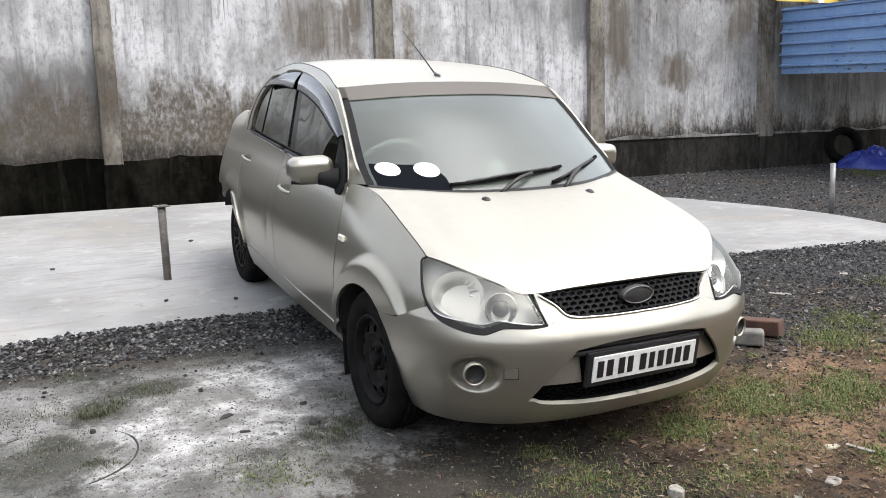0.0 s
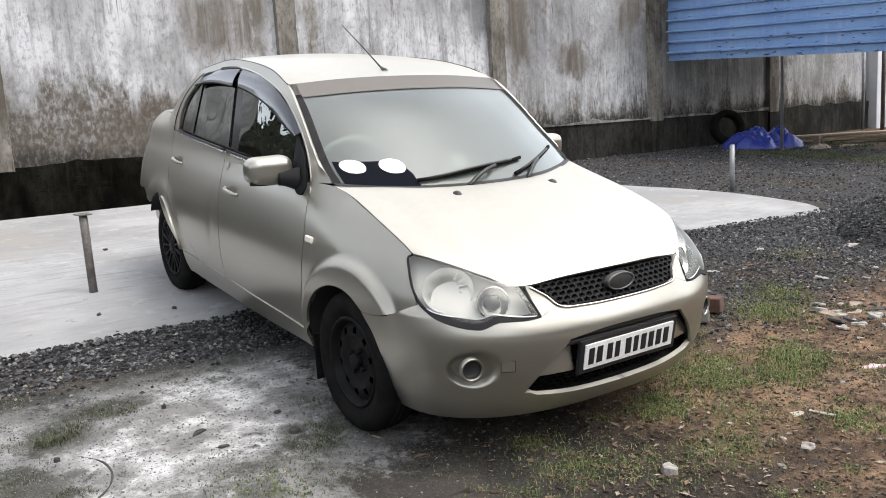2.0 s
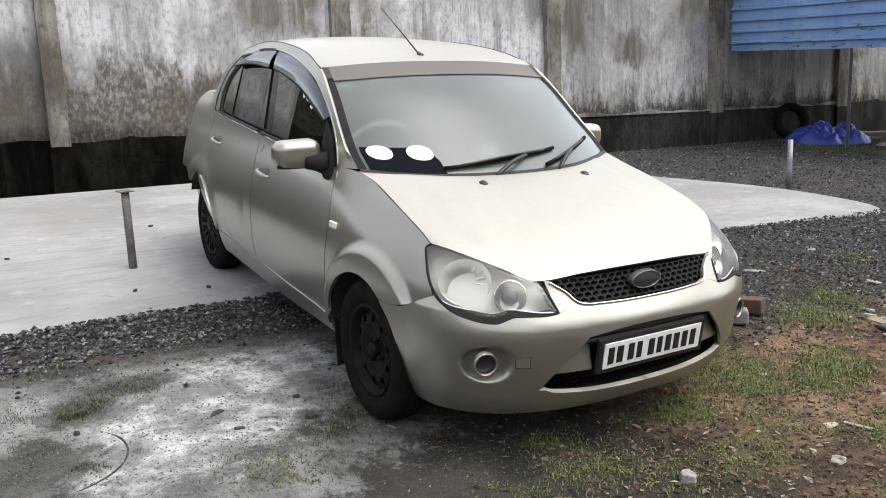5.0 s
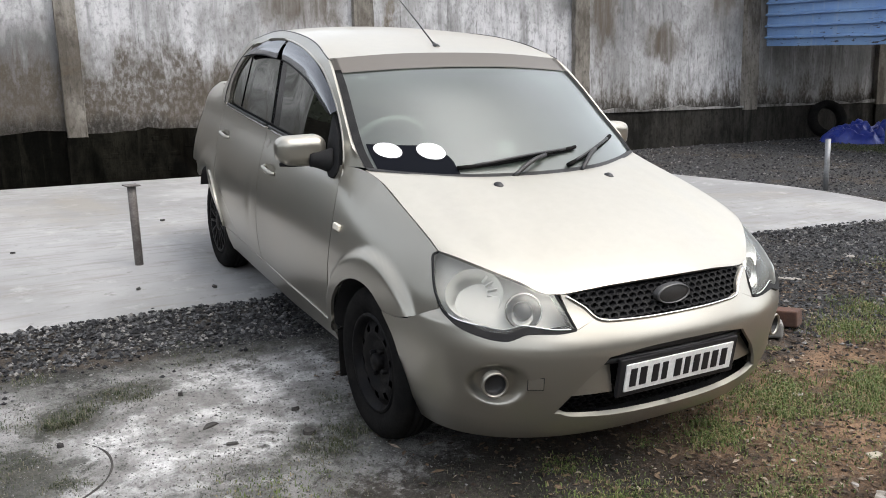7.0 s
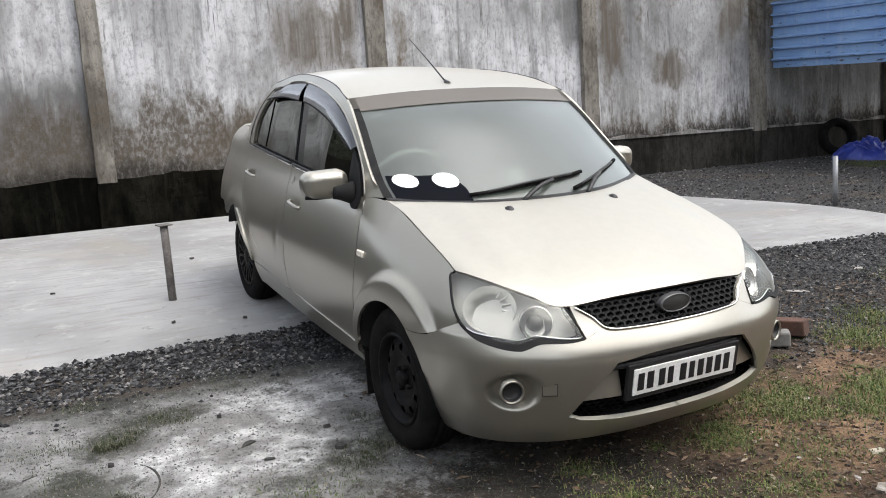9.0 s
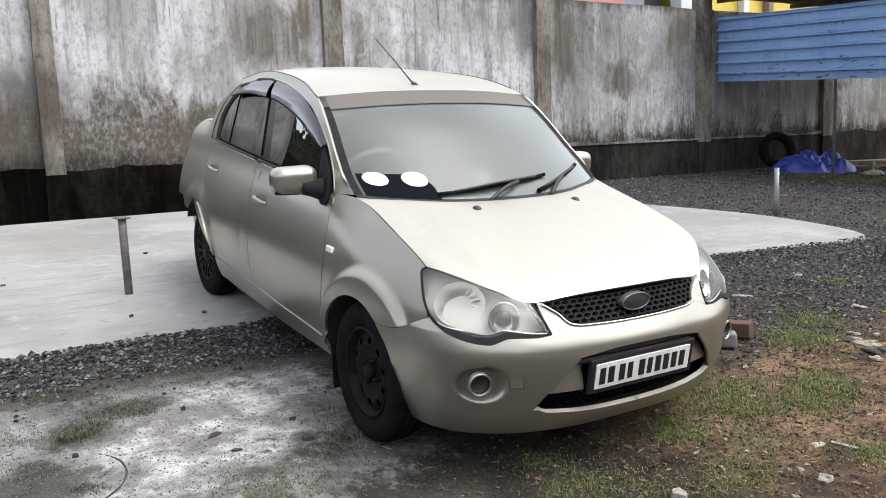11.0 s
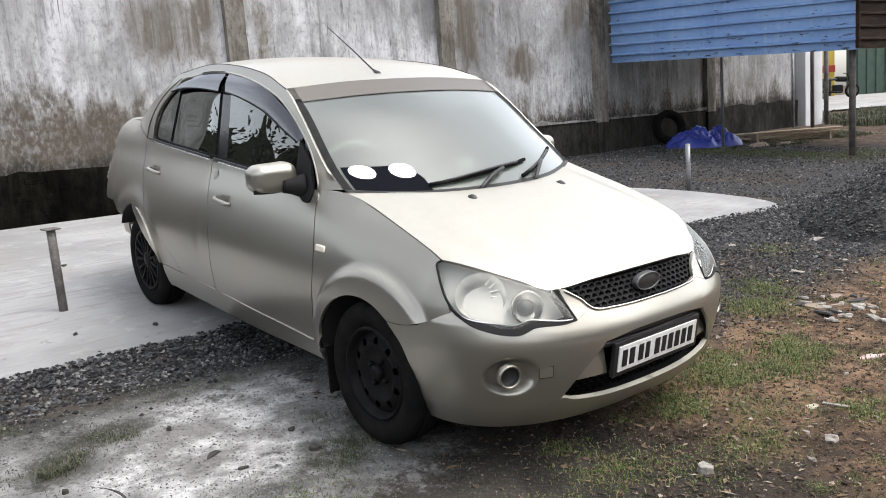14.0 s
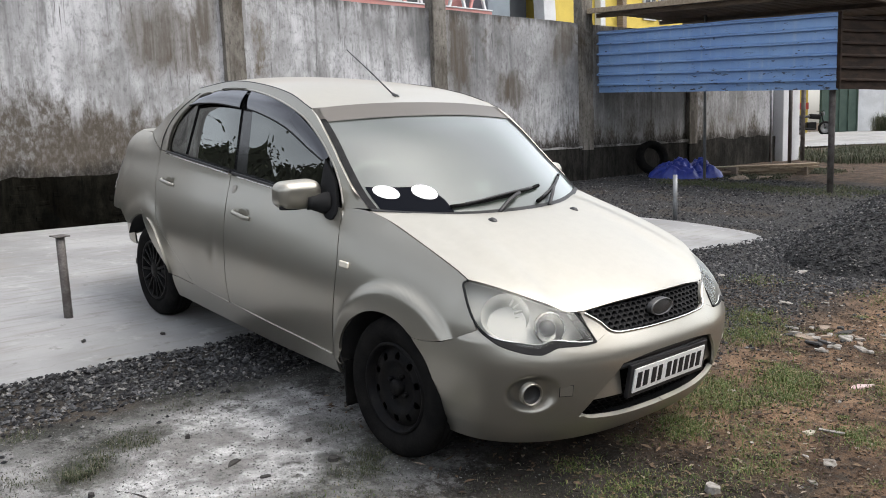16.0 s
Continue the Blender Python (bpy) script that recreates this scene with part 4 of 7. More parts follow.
        if a < 1:
            part("mud_flap", box_bm(0.17, 0.008, 0.20, pose(s * .70, a + .335, .20, -6, 0, 0), 0.003), RUBBER, car, "black mud flap")
    # dark inner shell behind the panel gaps
    shell = W([(-.2, .24), (1.2, .24), (2.75, .34)], [(-.2, .66), (.3, .84), (1.2, .92), (2.95, .97)], [(-.2, .24), (-.2, .66)], [(2.75, .34), (2.95, .97)], 40, 10)
    keep = [[(x - s * .035, y, z) for x, y, z in row] for row in shell]
    v, f = sheet(keep, MID, 0, 0)
    f = [q for q in f if all(min(math.hypot(v[i][1] - a, v[i][2] - .285) for a in AXLES) > .33 for i in q)]
    part("inner_shell", (v, f), TRIM, car, "dark inner body")


def build_guard(owner, grid, s):
    """A smoked strip standing off the window frame, with a black lip along its lower edge."""
    g = [[(x + s * (0.004 + 0.016 * (1 - j / 6) + 0.006 * math.sin(math.pi * j / 6)), y, z) for x, y, z in row] for j, row in enumerate(grid)]
    gd = part("rain_guard", sheet(g, MID, 0.003, 0), VISOR, owner, "smoked plastic rain guard", smooth=True)
    part("guard_lip", tube_bm(g[0], .0042, 6), MATT_BLACK, gd, "black lower lip", smooth=True)


def mirror_housing():
    """A rounded pod, blunter towards the glass and slimmer at its outer end."""
    bm = box_bm(.205, .130, .122, None, .044, 6)
    for v in bm.verts:
        x, y, z = v.co
        k = max(0.0, x / .1025)
        v.co = (x, y * (1 - .16 * k) + .010 * k + .010, z * (1 - .12 * k) + (.006 if z > 0 else 0))
    return bm


def build_nose(car):
    N = lambda *c, s=1, back=0.0: on_nose(coons(*c), s, back)
    bumper = None
    seam = [(py(-.34), .578), (py(-.27), .552), (py(-.20), .538), (py(-.135), .535)]
    for s in (-1, 1):
        # band between grille and intake
        g = N([(0, .506), (px(.15), .503), (px(.285), .486)], [(0, .583), (px(.2), .586), (px(.30), .602)], [(0, .506), (0, .583)], [(px(.285), .486), (px(.30), .602)], 24, 8, s=s)
        gv = sheet(g, MID, 0.02, 0)
        if bumper is None:
            bumper = part("front_bumper", gv, PAINT, car, "body-coloured front bumper", smooth=True)
        else:
            part("bumper_brow", gv, PAINT, bumper, smooth=True)
        g = N([(px(.30), .602), HL_LOW[0]], [(px(.40), .672), (px(.418), .674)], [(px(.30), .602), (px(.345), .640), (px(.40), .672)], [HL_LOW[0], (px(.418), .674)], 8, 10, s=s)
        part("bumper_strut", sheet(g, MID, 0.012, 0), PAINT, bumper, smooth=True)
        # cheek with the fog lamp dish
        low = [(px(.452), .298), (px(.60), .262), (px(.74), .25), (py(-.262), .245)]
        cheek = N(low, [(px(.30), .602)] + HL_LOW + seam, [(px(.452), .298), (px(.37), .40), (px(.285), .486), (px(.285), .54), (px(.30), .602)],
                  [(py(-.262), .245), (py(-.255), .35), (py(-.212), .46), (py(-.135), .535)], 90, 44, s=s)
        fog = nose(s * px(.604), .405)
        for row in cheek:
            for i, q in enumerate(row):
                d = math.hypot((q[0] - fog.x) / 1.0, (q[2] - fog.z) / 0.92)
                k = max(0.0, min(1.0, (0.082 - d) / 0.034))
                k = k * k * (3 - 2 * k)
                row[i] = (q[0] - s * 0.010 * k, q[1] + 0.036 * k, q[2])
        part("bumper_cheek", sheet(cheek, MID, 0.012, 0.0), PAINT, bumper, smooth=True)
        lip = N([(0, .196), (px(.4), .190), (px(.7), .189), (py(-.258), .188)], [(0, .262), (px(.25), .268), (px(.40), .283), (px(.452), .298), (px(.60), .262), (px(.74), .25), (py(-.262), .245)],
                [(0, .196), (0, .262)], [(py(-.258), .188), (py(-.262), .245)], 70, 7, s=s)
        part("bumper_lip", sheet(lip, MID, 0.02, 0.0), PAINT, bumper, smooth=True)
        # body-coloured wedges beside the plate
        wedge = N([(px(.25), .352), (px(.412), .352)], [(px(.25), .468), (px(.304), .471)], [(px(.25), .352), (px(.25), .468)], [(px(.412), .352), (px(.304), .471)], 10, 8, s=s, back=0.020)
        wedge = [[(x, y + .034 * j / 8, z) for x, y, z in row] for j, row in enumerate(wedge)]
        part("bumper_wedge", sheet(wedge, MID, 0.03, 0), PAINT, bumper, "body-coloured wedge beside the plate", smooth=True)
        # fog lamp: bright ring, dark cup
        d = Vector((s * 0.30, -0.95, 0)).normalized()
        turn = d.to_track_quat("X", "Z").to_matrix().to_4x4()
        at = Matrix.Translation(fog + Vector((s * .006, .016, 0))) @ turn
        ring = lathe_bm([(.042, -.012), (.043, .012), (.039, .017), (.035, .012), (.034, -.02)], 32)
        ring.transform(at)
        f = part("fog_lamp", ring, PAINT, car, "round fog lamp recess with a body-coloured ring", smooth=True)
        cup = lathe_bm([(.034, .010), (.031, -.004), (.027, -.008), (0.0, -.006)], 28)
        cup.transform(at)
        part("fog_cup", cup, TRIM, f, "black blanking cup", smooth=True)
    # towing eye cover
    t = nose(-px(.507), .413)
    eye = box_bm(0.052, 0.004, 0.042, Matrix.Translation(t + Vector((0, .0005, 0))) @ Matrix.Rotation(radians(-27), 4, "Z"), 0.002)
    part("towing_gap", box_bm(0.0536, 0.003, 0.0436, Matrix.Translation(t) @ Matrix.Rotation(radians(-27), 4, "Z"), 0.001), TRIM, bumper, "dark gap round the towing cover")
    part("towing_cover", eye, PAINT, bumper, "small square towing eye cover")
    # dark backs of grille and intake
    for name, c, back in (("grille_back", ([(px(-.34), .58), (0, .565), (px(.34), .58)], [(px(-.42), .70), (0, .70), (px(.42), .70)], [(px(-.34), .58), (px(-.42), .70)], [(px(.34), .58), (px(.42), .70)]), .045),
                          ("intake_back", ([(px(-.47), .25), (0, .25), (px(.47), .25)], [(px(-.30), .51), (0, .515), (px(.30), .51)], [(px(-.47), .25), (px(-.30), .51)], [(px(.47), .25), (px(.30), .51)]), .10)):
        part(name, sheet(N(*c, 24, 6, back=back), MID, 0.0, 0), MATT_BLACK, bumper, "black backing", smooth=True)
    for name, x_at, zz, back in (("upper_grille", lambda z: .285 + (z - .585) * 1.25, (.588, .672), .014), ("lower_grille", lambda z: .455 - (z - .29) * 0.72, (.272, .362), .058)):
        part(name, honeycomb(x_at, zz, back), MATT_BLACK if zz[0] > .5 else STEEL_BLACK, bumper, "black honeycomb grille", smooth=False)
    # floor of the intake
    tray = [[tuple(nose(px(x), .262) + Vector((0, b, 0))) for x in np.linspace(-.53, .53, 25)] for b in (.018, .16)]
    part("intake_floor", sheet(tray, (0, -.5, 2), 0.0, 0), MATT_BLACK, bumper, "black floor of the intake", smooth=True)
    for s in (-1, 1):
        part("intake_side", box_bm(.02, .20, .24, pose(s * .515, -.475, .395)), MATT_BLACK, bumper, "black side of the intake")
    # dark shelf above the plate
    for z, a in ((.487, .30), (.462, .30)):
        pts = [nose(px(x), z) + Vector((0, .03, 0)) for x in np.linspace(-a, a, 17)]
        part("intake_slat", tube_bm(pts, 0.012, 8), TRIM, bumper, "black intake slat")
    # bright strip round the foot of the grille
    pts = [nose(p, z) + Vector((0, -.002, 0)) for p, z in spline([(px(-.402), .668), (px(-.345), .634), (px(-.292), .596), (px(-.2), .588), (0, .585), (px(.2), .588), (px(.292), .596), (px(.345), .634), (px(.402), .668)], 60)]
    part("grille_trim", tube_bm(pts, 0.0052, 8), CHROME, bumper, "bright strip under the grille")
    # badge: plain oval
    e = nose(0, .640)
    oval = lathe_bm([(0, .012), (.040, .011), (.046, .006), (.048, -.01)], 40, "Y")
    oval.transform(Matrix.Translation(e + Vector((0, -.004, 0))) @ Matrix.Diagonal((1.55, -1, 0.72, 1)))
    bd = part("badge", oval, TRIM, bumper, "plain dark oval badge", smooth=True)
    rim = lathe_bm([(.040, .010), (.042, .014), (.0445, .014), (.046, .009)], 40, "Y")
    rim.transform(Matrix.Translation(e + Vector((0, -.004, 0))) @ Matrix.Diagonal((1.55, -1, 0.72, 1)))
    part("badge_rim", rim, LAMP_GREY, bd, "dull grey badge rim", smooth=True)
    # number plate in a black frame
    pl = part("number_plate", box_bm(.520, .016, .134, pose(0.006, -.728, .410, 5), 0.004), PLATE_BLACK, bumper, "black plate frame")
    part("plate_face", box_bm(.474, .006, .098, pose(0.006, -.7385, .410, 5), 0.002), PLATE_WHITE, pl, "white plate with plain black bars")
    for x, w in ((-.207, .034), (-.165, .036), (-.113, .034), (-.073, .030), (-.015, .036), (.026, .030), (.068, .034), (.110, .034), (.152, .034), (.194, .034)):
        part("plate_bar", box_bm(w * .80, .003, .064, pose(x + .008, -.7425, .410, 5), .0008, 1), PLATE_BLACK, pl)


def honeycomb(x_at, zz, back):
    """Flattened six-sided cells between two heights, out to x_at(z)."""
    verts, faces = [], []
    cw, ch = .033, .0215
    rows = int((zz[1] - zz[0]) / (ch * .75)) + 1
    for r in range(rows):
        z = zz[0] + ch * .4 + r * ch * .75
        for c in range(-16, 17):
            x = (c + (0.5 if r % 2 else 0)) * cw
            if abs(x) > x_at(z) - .006 or z > zz[1]:
                continue
            base = len(verts)
            for rad, dy in ((1.04, 0), (.80, 0), (.74, .016)):
                for k in range(6):
                    a = radians(30 + 60 * k)
                    xx, z2 = x + math.cos(a) * cw / 2 * rad / math.cos(radians(30)), z + math.sin(a) * ch / 2 * rad
                    v = nose(px(xx), z2)
                    verts.append((v.x, v.y + back + dy, v.z))
            for a, b in ((0, 6), (6, 12)):
                for k in range(6):
                    faces.append((base + a + k, base + a + (k + 1) % 6, base + b + (k + 1) % 6, base + b + k))
    return verts, faces


HL_TOP = [(.418, -.592, .675), (.50, -.528, .708), (.585, -.435, .745), (.642, -.355, .768), (.672, -.303, .776)]


def build_headlamp(car, s):
    low = [nose(p, z) for p, z in HL_LOW]
    low = [(s * v.x, v.y, v.z) for v in low]
    top = mirror_pts(HL_TOP, s)
    left = [low[0], tuple((np.array(low[0]) + np.array(top[0])) / 2 + (0, -.006, 0)), top[0]]
    right = [low[-1]] + [(s * half_width(y, z), y, z) for y, z in HL_SIDE[1:-1]] + [top[-1]]
    g = coons(low, top, left, right, 36, 18)
    body = np.array(g) + np.array((-s * .02, .075, -.01))
    bowl = part("headlamp", sheet(body.tolist(), MID, 0.0, 0.0), LAMP_SHELL, car, "clouded headlamp with a dark lower rim", smooth=True)
    lens = part("lens", sheet(g, MID, 0.004, 0.003, 0.022), LENS, bowl, "hazy clear lamp lens", smooth=True)
    lens.visible_shadow = False
    # dark lower rim along the bottom and outer edge
    ga = np.array(g)
    taper = np.array([np.interp(i, [0, 8, 13, 22, 30, 36], [.35, .7, 1.0, 1.0, .6, .35]) for i in range(37)])[:, None]
    band = [(ga[0] + (ga[3] - ga[0]) * taper * f + np.array((s * .004, -.005, .002))).tolist() for f in (0.0, 0.5, 1.0)]
    part("lamp_band", sheet(band, MID, 0.006, 0.0), MATT_BLACK, bowl, "dark band along the foot of the lamp", smooth=True)
    part("lamp_step", tube_bm([(x, y - .001, z) for x, y, z in band[2][1:33]], .0022, 6), REFLECTOR, bowl, "bright edge above the dark band")
    for n0, pts in enumerate((low, left, right)):
        fine = spline(pts, 30)
        part("lamp_rim", tube_bm([(x - s * .002, y + .002, z + (.003 if n0 == 0 else 0)) for x, y, z in fine], .005 if n0 else .006, 8), MATT_BLACK, bowl, "black lamp rim")
    fine = spline(top, 30)
    part("lamp_rim", tube_bm([(x, y + .006, z - .005) for x, y, z in fine], .0045, 8), MATT_BLACK, bowl, "black lamp rim")
    # two bowls: a large outer one and a round inner one
    d = Vector((s * .42, -.90, .30)).normalized()
    turn = d.to_track_quat("X", "Z").to_matrix().to_4x4()
    for (x, y, z), r, deep in (((s * .508, -.556, .622), .055, .045), ((s * .622, -.440, .660), .082, .05)):
        wide = 1.0 if r < .06 else 1.15
        dish = lathe_bm([(r, 0), (r * .97, -.004), (r * .8, -deep * .55), (r * .45, -deep * .9), (.012, -deep), (0, -deep)], 32)
        dish.transform(Matrix.Translation((x, y, z)) @ turn @ Matrix.Diagonal((1, wide, 1, 1)))
        part("reflector_bowl", dish, REFLECTOR, bowl, "dulled reflector bowl", smooth=True)
        if r < .06:
            eye = lathe_bm([(.030, -deep * .8), (.030, -deep * .3), (.024, -deep * .1), (.010, 0), (0, .002)], 24)
            eye.transform(Matrix.Translation((x, y, z)) @ turn)
            part("projector", eye, SMOKED, bowl, "dark glassy projector lens", smooth=True)
            rg = lathe_bm([(r * .99, -.004), (r * 1.0, .004), (r * 1.06, .005), (r * 1.08, -.02)], 36)
            rg.transform(Matrix.Translation((x, y, z)) @ turn)
            part("bowl_ring", rg, CHROME, bowl, "bright ring", smooth=True)
        else:
            for k in range(6):               # stepped facets fan out beside the round lamp
                a = radians(-52 + 21 * k)
                fin = box_bm(.004, .034, .010, pose(0, 0, 0), .001, 1)
                fin.transform(Matrix.Translation((x, y, z)) @ turn @ Matrix.Translation((-deep * .45, -s * .062 * math.cos(a), .062 * math.sin(a))) @ Matrix.Rotation(-s * a, 4, "X") @ Matrix.Rotation(radians(25), 4, "Y"))
                part("reflector_facet", fin, REFLECTOR, bowl, "step in the reflector")


def build_top(car):
    edge = lambda s: [(s * half_width(y, z), y, z) for y, z in EDGE[:-1]]
    front_r = mirror_pts(HL_TOP[::-1], -1)
    front = front_r + [(-.22, -.632, .692), (0, -.645, .697), (.22, -.632, .692)] + mirror_pts(HL_TOP, 1)
    rear = [edge(-1)[-1], (-.52, .225, .936), (-.3, .125, .925), (0, .085, .922), (.3, .125, .925), (.52, .225, .936), edge(1)[-1]]
    g = coons(front, rear, edge(-1), edge(1), 72, 36)
    for j, row in enumerate(g):              # a fold runs back along each side
        for i, q in enumerate(row):
            k = min(1.0, max(0.0, (.84 - abs(2 * i / 72 - 1)) / .24))
            row[i] = (q[0], q[1], q[2] + .020 * k * k * (3 - 2 * k) * max(0.0, math.sin(math.pi * j / 36)) ** .4)
    bonnet = part("bonnet", sheet(g, MID, 0.012, 0.003, 0.010), PAINT, car, "dusty bonnet, its top paled for sky glare", smooth=True)
    for x, y in ((-.262, .0), (.270, .002)):
        nz = lathe_bm([(.020, -.01), (.019, .004), (.010, .011), (0, .012)], 14, "Z")
        nz.transform(pose(x, y, .906, 20, 0, 0) @ Matrix.Diagonal((1.05, 1.3, 1.3, 1)))
        part("washer_jet", nz, TRIM, bonnet, "black washer jet", smooth=True)
    # windscreen, scuttle, roof, back light, boot
    ws_low = [(-.668, .336, .950), (-.52, .24, .938), (-.3, .150, .928), (0, .115, .925), (.3, .150, .928), (.52, .24, .938), (.668, .336, .950)]
    top_c = half_width(.865, 1.340)
    ws_top = [(-top_c + .01, .872, 1.340), (-.3, .839, 1.362), (0, .826, 1.368), (.3, .839, 1.362), (top_c - .01, .872, 1.340)]
    side = lambda s: [(s * (half_width(y, z) - .012), y, z) for y, z in ((.332, .951), (.425, 1.012), (.537, 1.096), (.700, 1.228), (.865, 1.338))]
    sl, sr = side(-1), side(1)
    sl[0], sr[0], sl[-1], sr[-1] = ws_low[0], ws_low[-1], ws_top[0], ws_top[-1]
    g = coons(ws_low, ws_top, sl, sr, 40, 30)
    ws = part("windscreen", sheet(g, MID, 0.0, 0.0, 0.022), WINDSCREEN, car, "dusty windscreen with sky in it", smooth=True)
    ws.visible_shadow = False
    build_sticker(car, np.array(sheet(g, MID, 0, 0, 0.022)[0]).reshape(31, 41, 3))
    for nm, r0, r1, c0, c1, m, lb in (("shade_band", 25, 31, 0, 41, principled("brown_film", .35, 0, Base_Color=(.120, .108, .092, 1))[0], "dusty brown sun strip"),
                                      ("black_border", 0, 31, 0, 2, MATT_BLACK, "black glass border"), ("black_border", 0, 31, 39, 41, MATT_BLACK, "black glass border")):
        gg = sheet(g, MID, 0, 0, 0.022)[0]
        gg = np.array(gg).reshape(31, 41, 3)[r0:r1, c0:c1] + np.array((0, -.0035, .0035))
        part(nm, sheet(gg.tolist(), MID, 0, 0), m, ws, lb, smooth=True)
    scut = coons([(x, y - .035, z - .012) for x, y, z in ws_low], [(x, y + .03, z + .004) for x, y, z in ws_low], [(-.665, .31, .946), (-.665, .375, .962)], [(.665, .31, .946), (.665, .375, .962)], 30, 4)
    part("scuttle", sheet(scut, MID, 0, 0), TRIM, car, "black scuttle grille", smooth=True)
    rr_c = half_width(2.10, 1.398)
    roof_rear = [(-rr_c, 2.10, 1.398), (-.3, 2.28, 1.401), (0, 2.34, 1.402), (.3, 2.28, 1.401), (rr_c, 2.10, 1.398)]
    spine = [(.828, 1.370), (1.02, 1.395), (1.3, 1.445), (1.6, 1.475), (1.9, 1.475), (2.2, 1.445), (2.34, 1.402)]
    g = []
    for v in np.linspace(0, 1, 41):
        y0, y1 = .865 + (2.10 - .865) * v, .828 + (2.34 - .828) * v
        z0, z1 = ease(y0, RAIL[4:9]), ease(y1, spine)
        g.append([(u * half_width(y0, z0), y0 + (y1 - y0) * (1 - u * u), z0 + (z1 - z0) * (1 - u * u)) for u in np.linspace(-1, 1, 41)])
    part("roof", sheet(g, MID, 0.010, 0.001), PAINT, car, "dusty roof paled for sky glare", smooth=True)
    rake = lambda s: [(s * half_width(y, z), y, z) for y, z in RAIL[8:]]
    tl, tr = rake(-1), rake(1)
    boot_f = [tl[-1], (-.3, 2.90, 1.112), (0, 2.92, 1.115), (.3, 2.90, 1.112), tr[-1]]
    g = coons(boot_f, roof_rear, tl[::-1], tr[::-1], 24, 16)
    bl = part("rear_screen", sheet(g, MID, 0.0, 0.002, 0.02), TINTED, car, "dark rear screen", smooth=True)
    bl.visible_shadow = False
    # tail: round the back from quarter to quarter
    def back(p, z):
        s, q = (-1 if p < 0 else 1), abs(p)
        w = half_width(2.95, z)
        th = q * math.pi / 2
        bz = ease(z, [(.22, .42), (.35, .49), (.6, .50), (.75, .475), (.95, .455), (1.03, .43), (1.07, .38), (1.102, .28)])
        return (s * w * math.sin(th) ** .8, 2.95 + bz * math.cos(th) ** .8, z)
    grid = [[back(p, z) for p in np.linspace(-1, 1, 61)] for z in np.linspace(.60, 1.102, 22)]
    rim = grid[-1]
    g = coons(rim[::2], boot_f, [rim[0], tl[-1]], [rim[-1], tr[-1]], 30, 10)
    part("boot_lid", sheet(g, MID, 0.012, 0.002, 0.012), PAINT, car, "short boot lid", smooth=True)
    tail = part("tail_panel", sheet(grid, MID, 0.01, 0), PAINT, car, "rounded tail", smooth=True)
    under = [[(x * .90, y - .03, z) for x, y, z in (back(p, zz) for p in np.linspace(-1, 1, 41))] for zz in np.linspace(.36, .61, 8)]
    part("rear_bumper", sheet(under, MID, 0.01, 0), PAINT, tail, "tucked-in foot of the rear bumper", smooth=True)
    for s in (-1, 1):
        g = [[tuple(np.array(back(s * p, z)) * (1.004, 1.0, 1) + (s * .003, .003, 0)) for p in np.linspace(.55, .80, 9)] for z in np.linspace(.70, .90, 9)]
        part("tail_lamp", sheet(g, MID, 0.0, 0), RED_LENS, car, "red tail lamp", smooth=True)
    # aerial on the roof
    b = Vector((0.0, 1.015, 1.388))
    foot = lathe_bm([(.020, -.012), (.019, .004), (.010, .020), (.006, .034)], 16, "Z")
    foot.transform(Matrix.Translation(b) @ Matrix.Rotation(radians(-52), 4, "X"))
    an = part("aerial", foot, TRIM, car, "thin black roof aerial", smooth=True)
    part("aerial_mast", tube_bm([b + Vector((0, .024, .016)), b + Vector((0, .20, .115)), b + Vector((0, .445, .245))], [.0045, .0035, .0022], 6), TRIM, an)
    # wipers: arm and blade each, parked along the foot of the glass
    def on_glass(u, v, lift):
        x = np.interp(u, [0, 1], [-.66, .66])
        lo = np.array([x, ease(x, [(p[0], p[1]) for p in ws_low]), ease(x, [(p[0], p[2]) for p in ws_low])])
        x2 = x * (top_c / .665)
        hi = np.array([x2, ease(x2, [(p[0], p[1]) for p in ws_top]), ease(x2, [(p[0], p[2]) for p in ws_top])])
        bul = .022 * math.sin(math.pi * u) * math.sin(math.pi * v)
        nrm = np.array((0, -.62, .78))
        return tuple(lo + (hi - lo) * v + nrm * (lift + bul))
    for (u0, v0), (u1, v1), (a0, b0), (a1, b1) in (((.40, -.03), (.545, .085), (.24, .035), (.70, .135)), ((.66, -.03), (.77, .085), (.62, .02), (.93, .165))):
        arm = part("wiper", tube_bm(spline([on_glass(u0, v0, .012), on_glass((u0 + u1) / 2, (v0 + v1) / 2 + .01, .034), on_glass(u1, v1, .026)], 8), .0095, 6), TRIM, car, "black wiper arm and blade")
        n = 10
        pts = [on_glass(a0 + (a1 - a0) * k / n, b0 + (b1 - b0) * k / n, .010) for k in range(n + 1)]
        part("wiper_blade", tube_bm(pts, .009, 6), RUBBER, arm, "black rubber blade")
        pts = [on_glass(a0 + (a1 - a0) * (.12 + .76 * k / n), b0 + (b1 - b0) * (.12 + .76 * k / n), .016 + .012 * math.sin(math.pi * k / n)) for k in range(n + 1)]
        part("wiper_bridge", tube_bm(pts, .0065, 6), TRIM, arm)


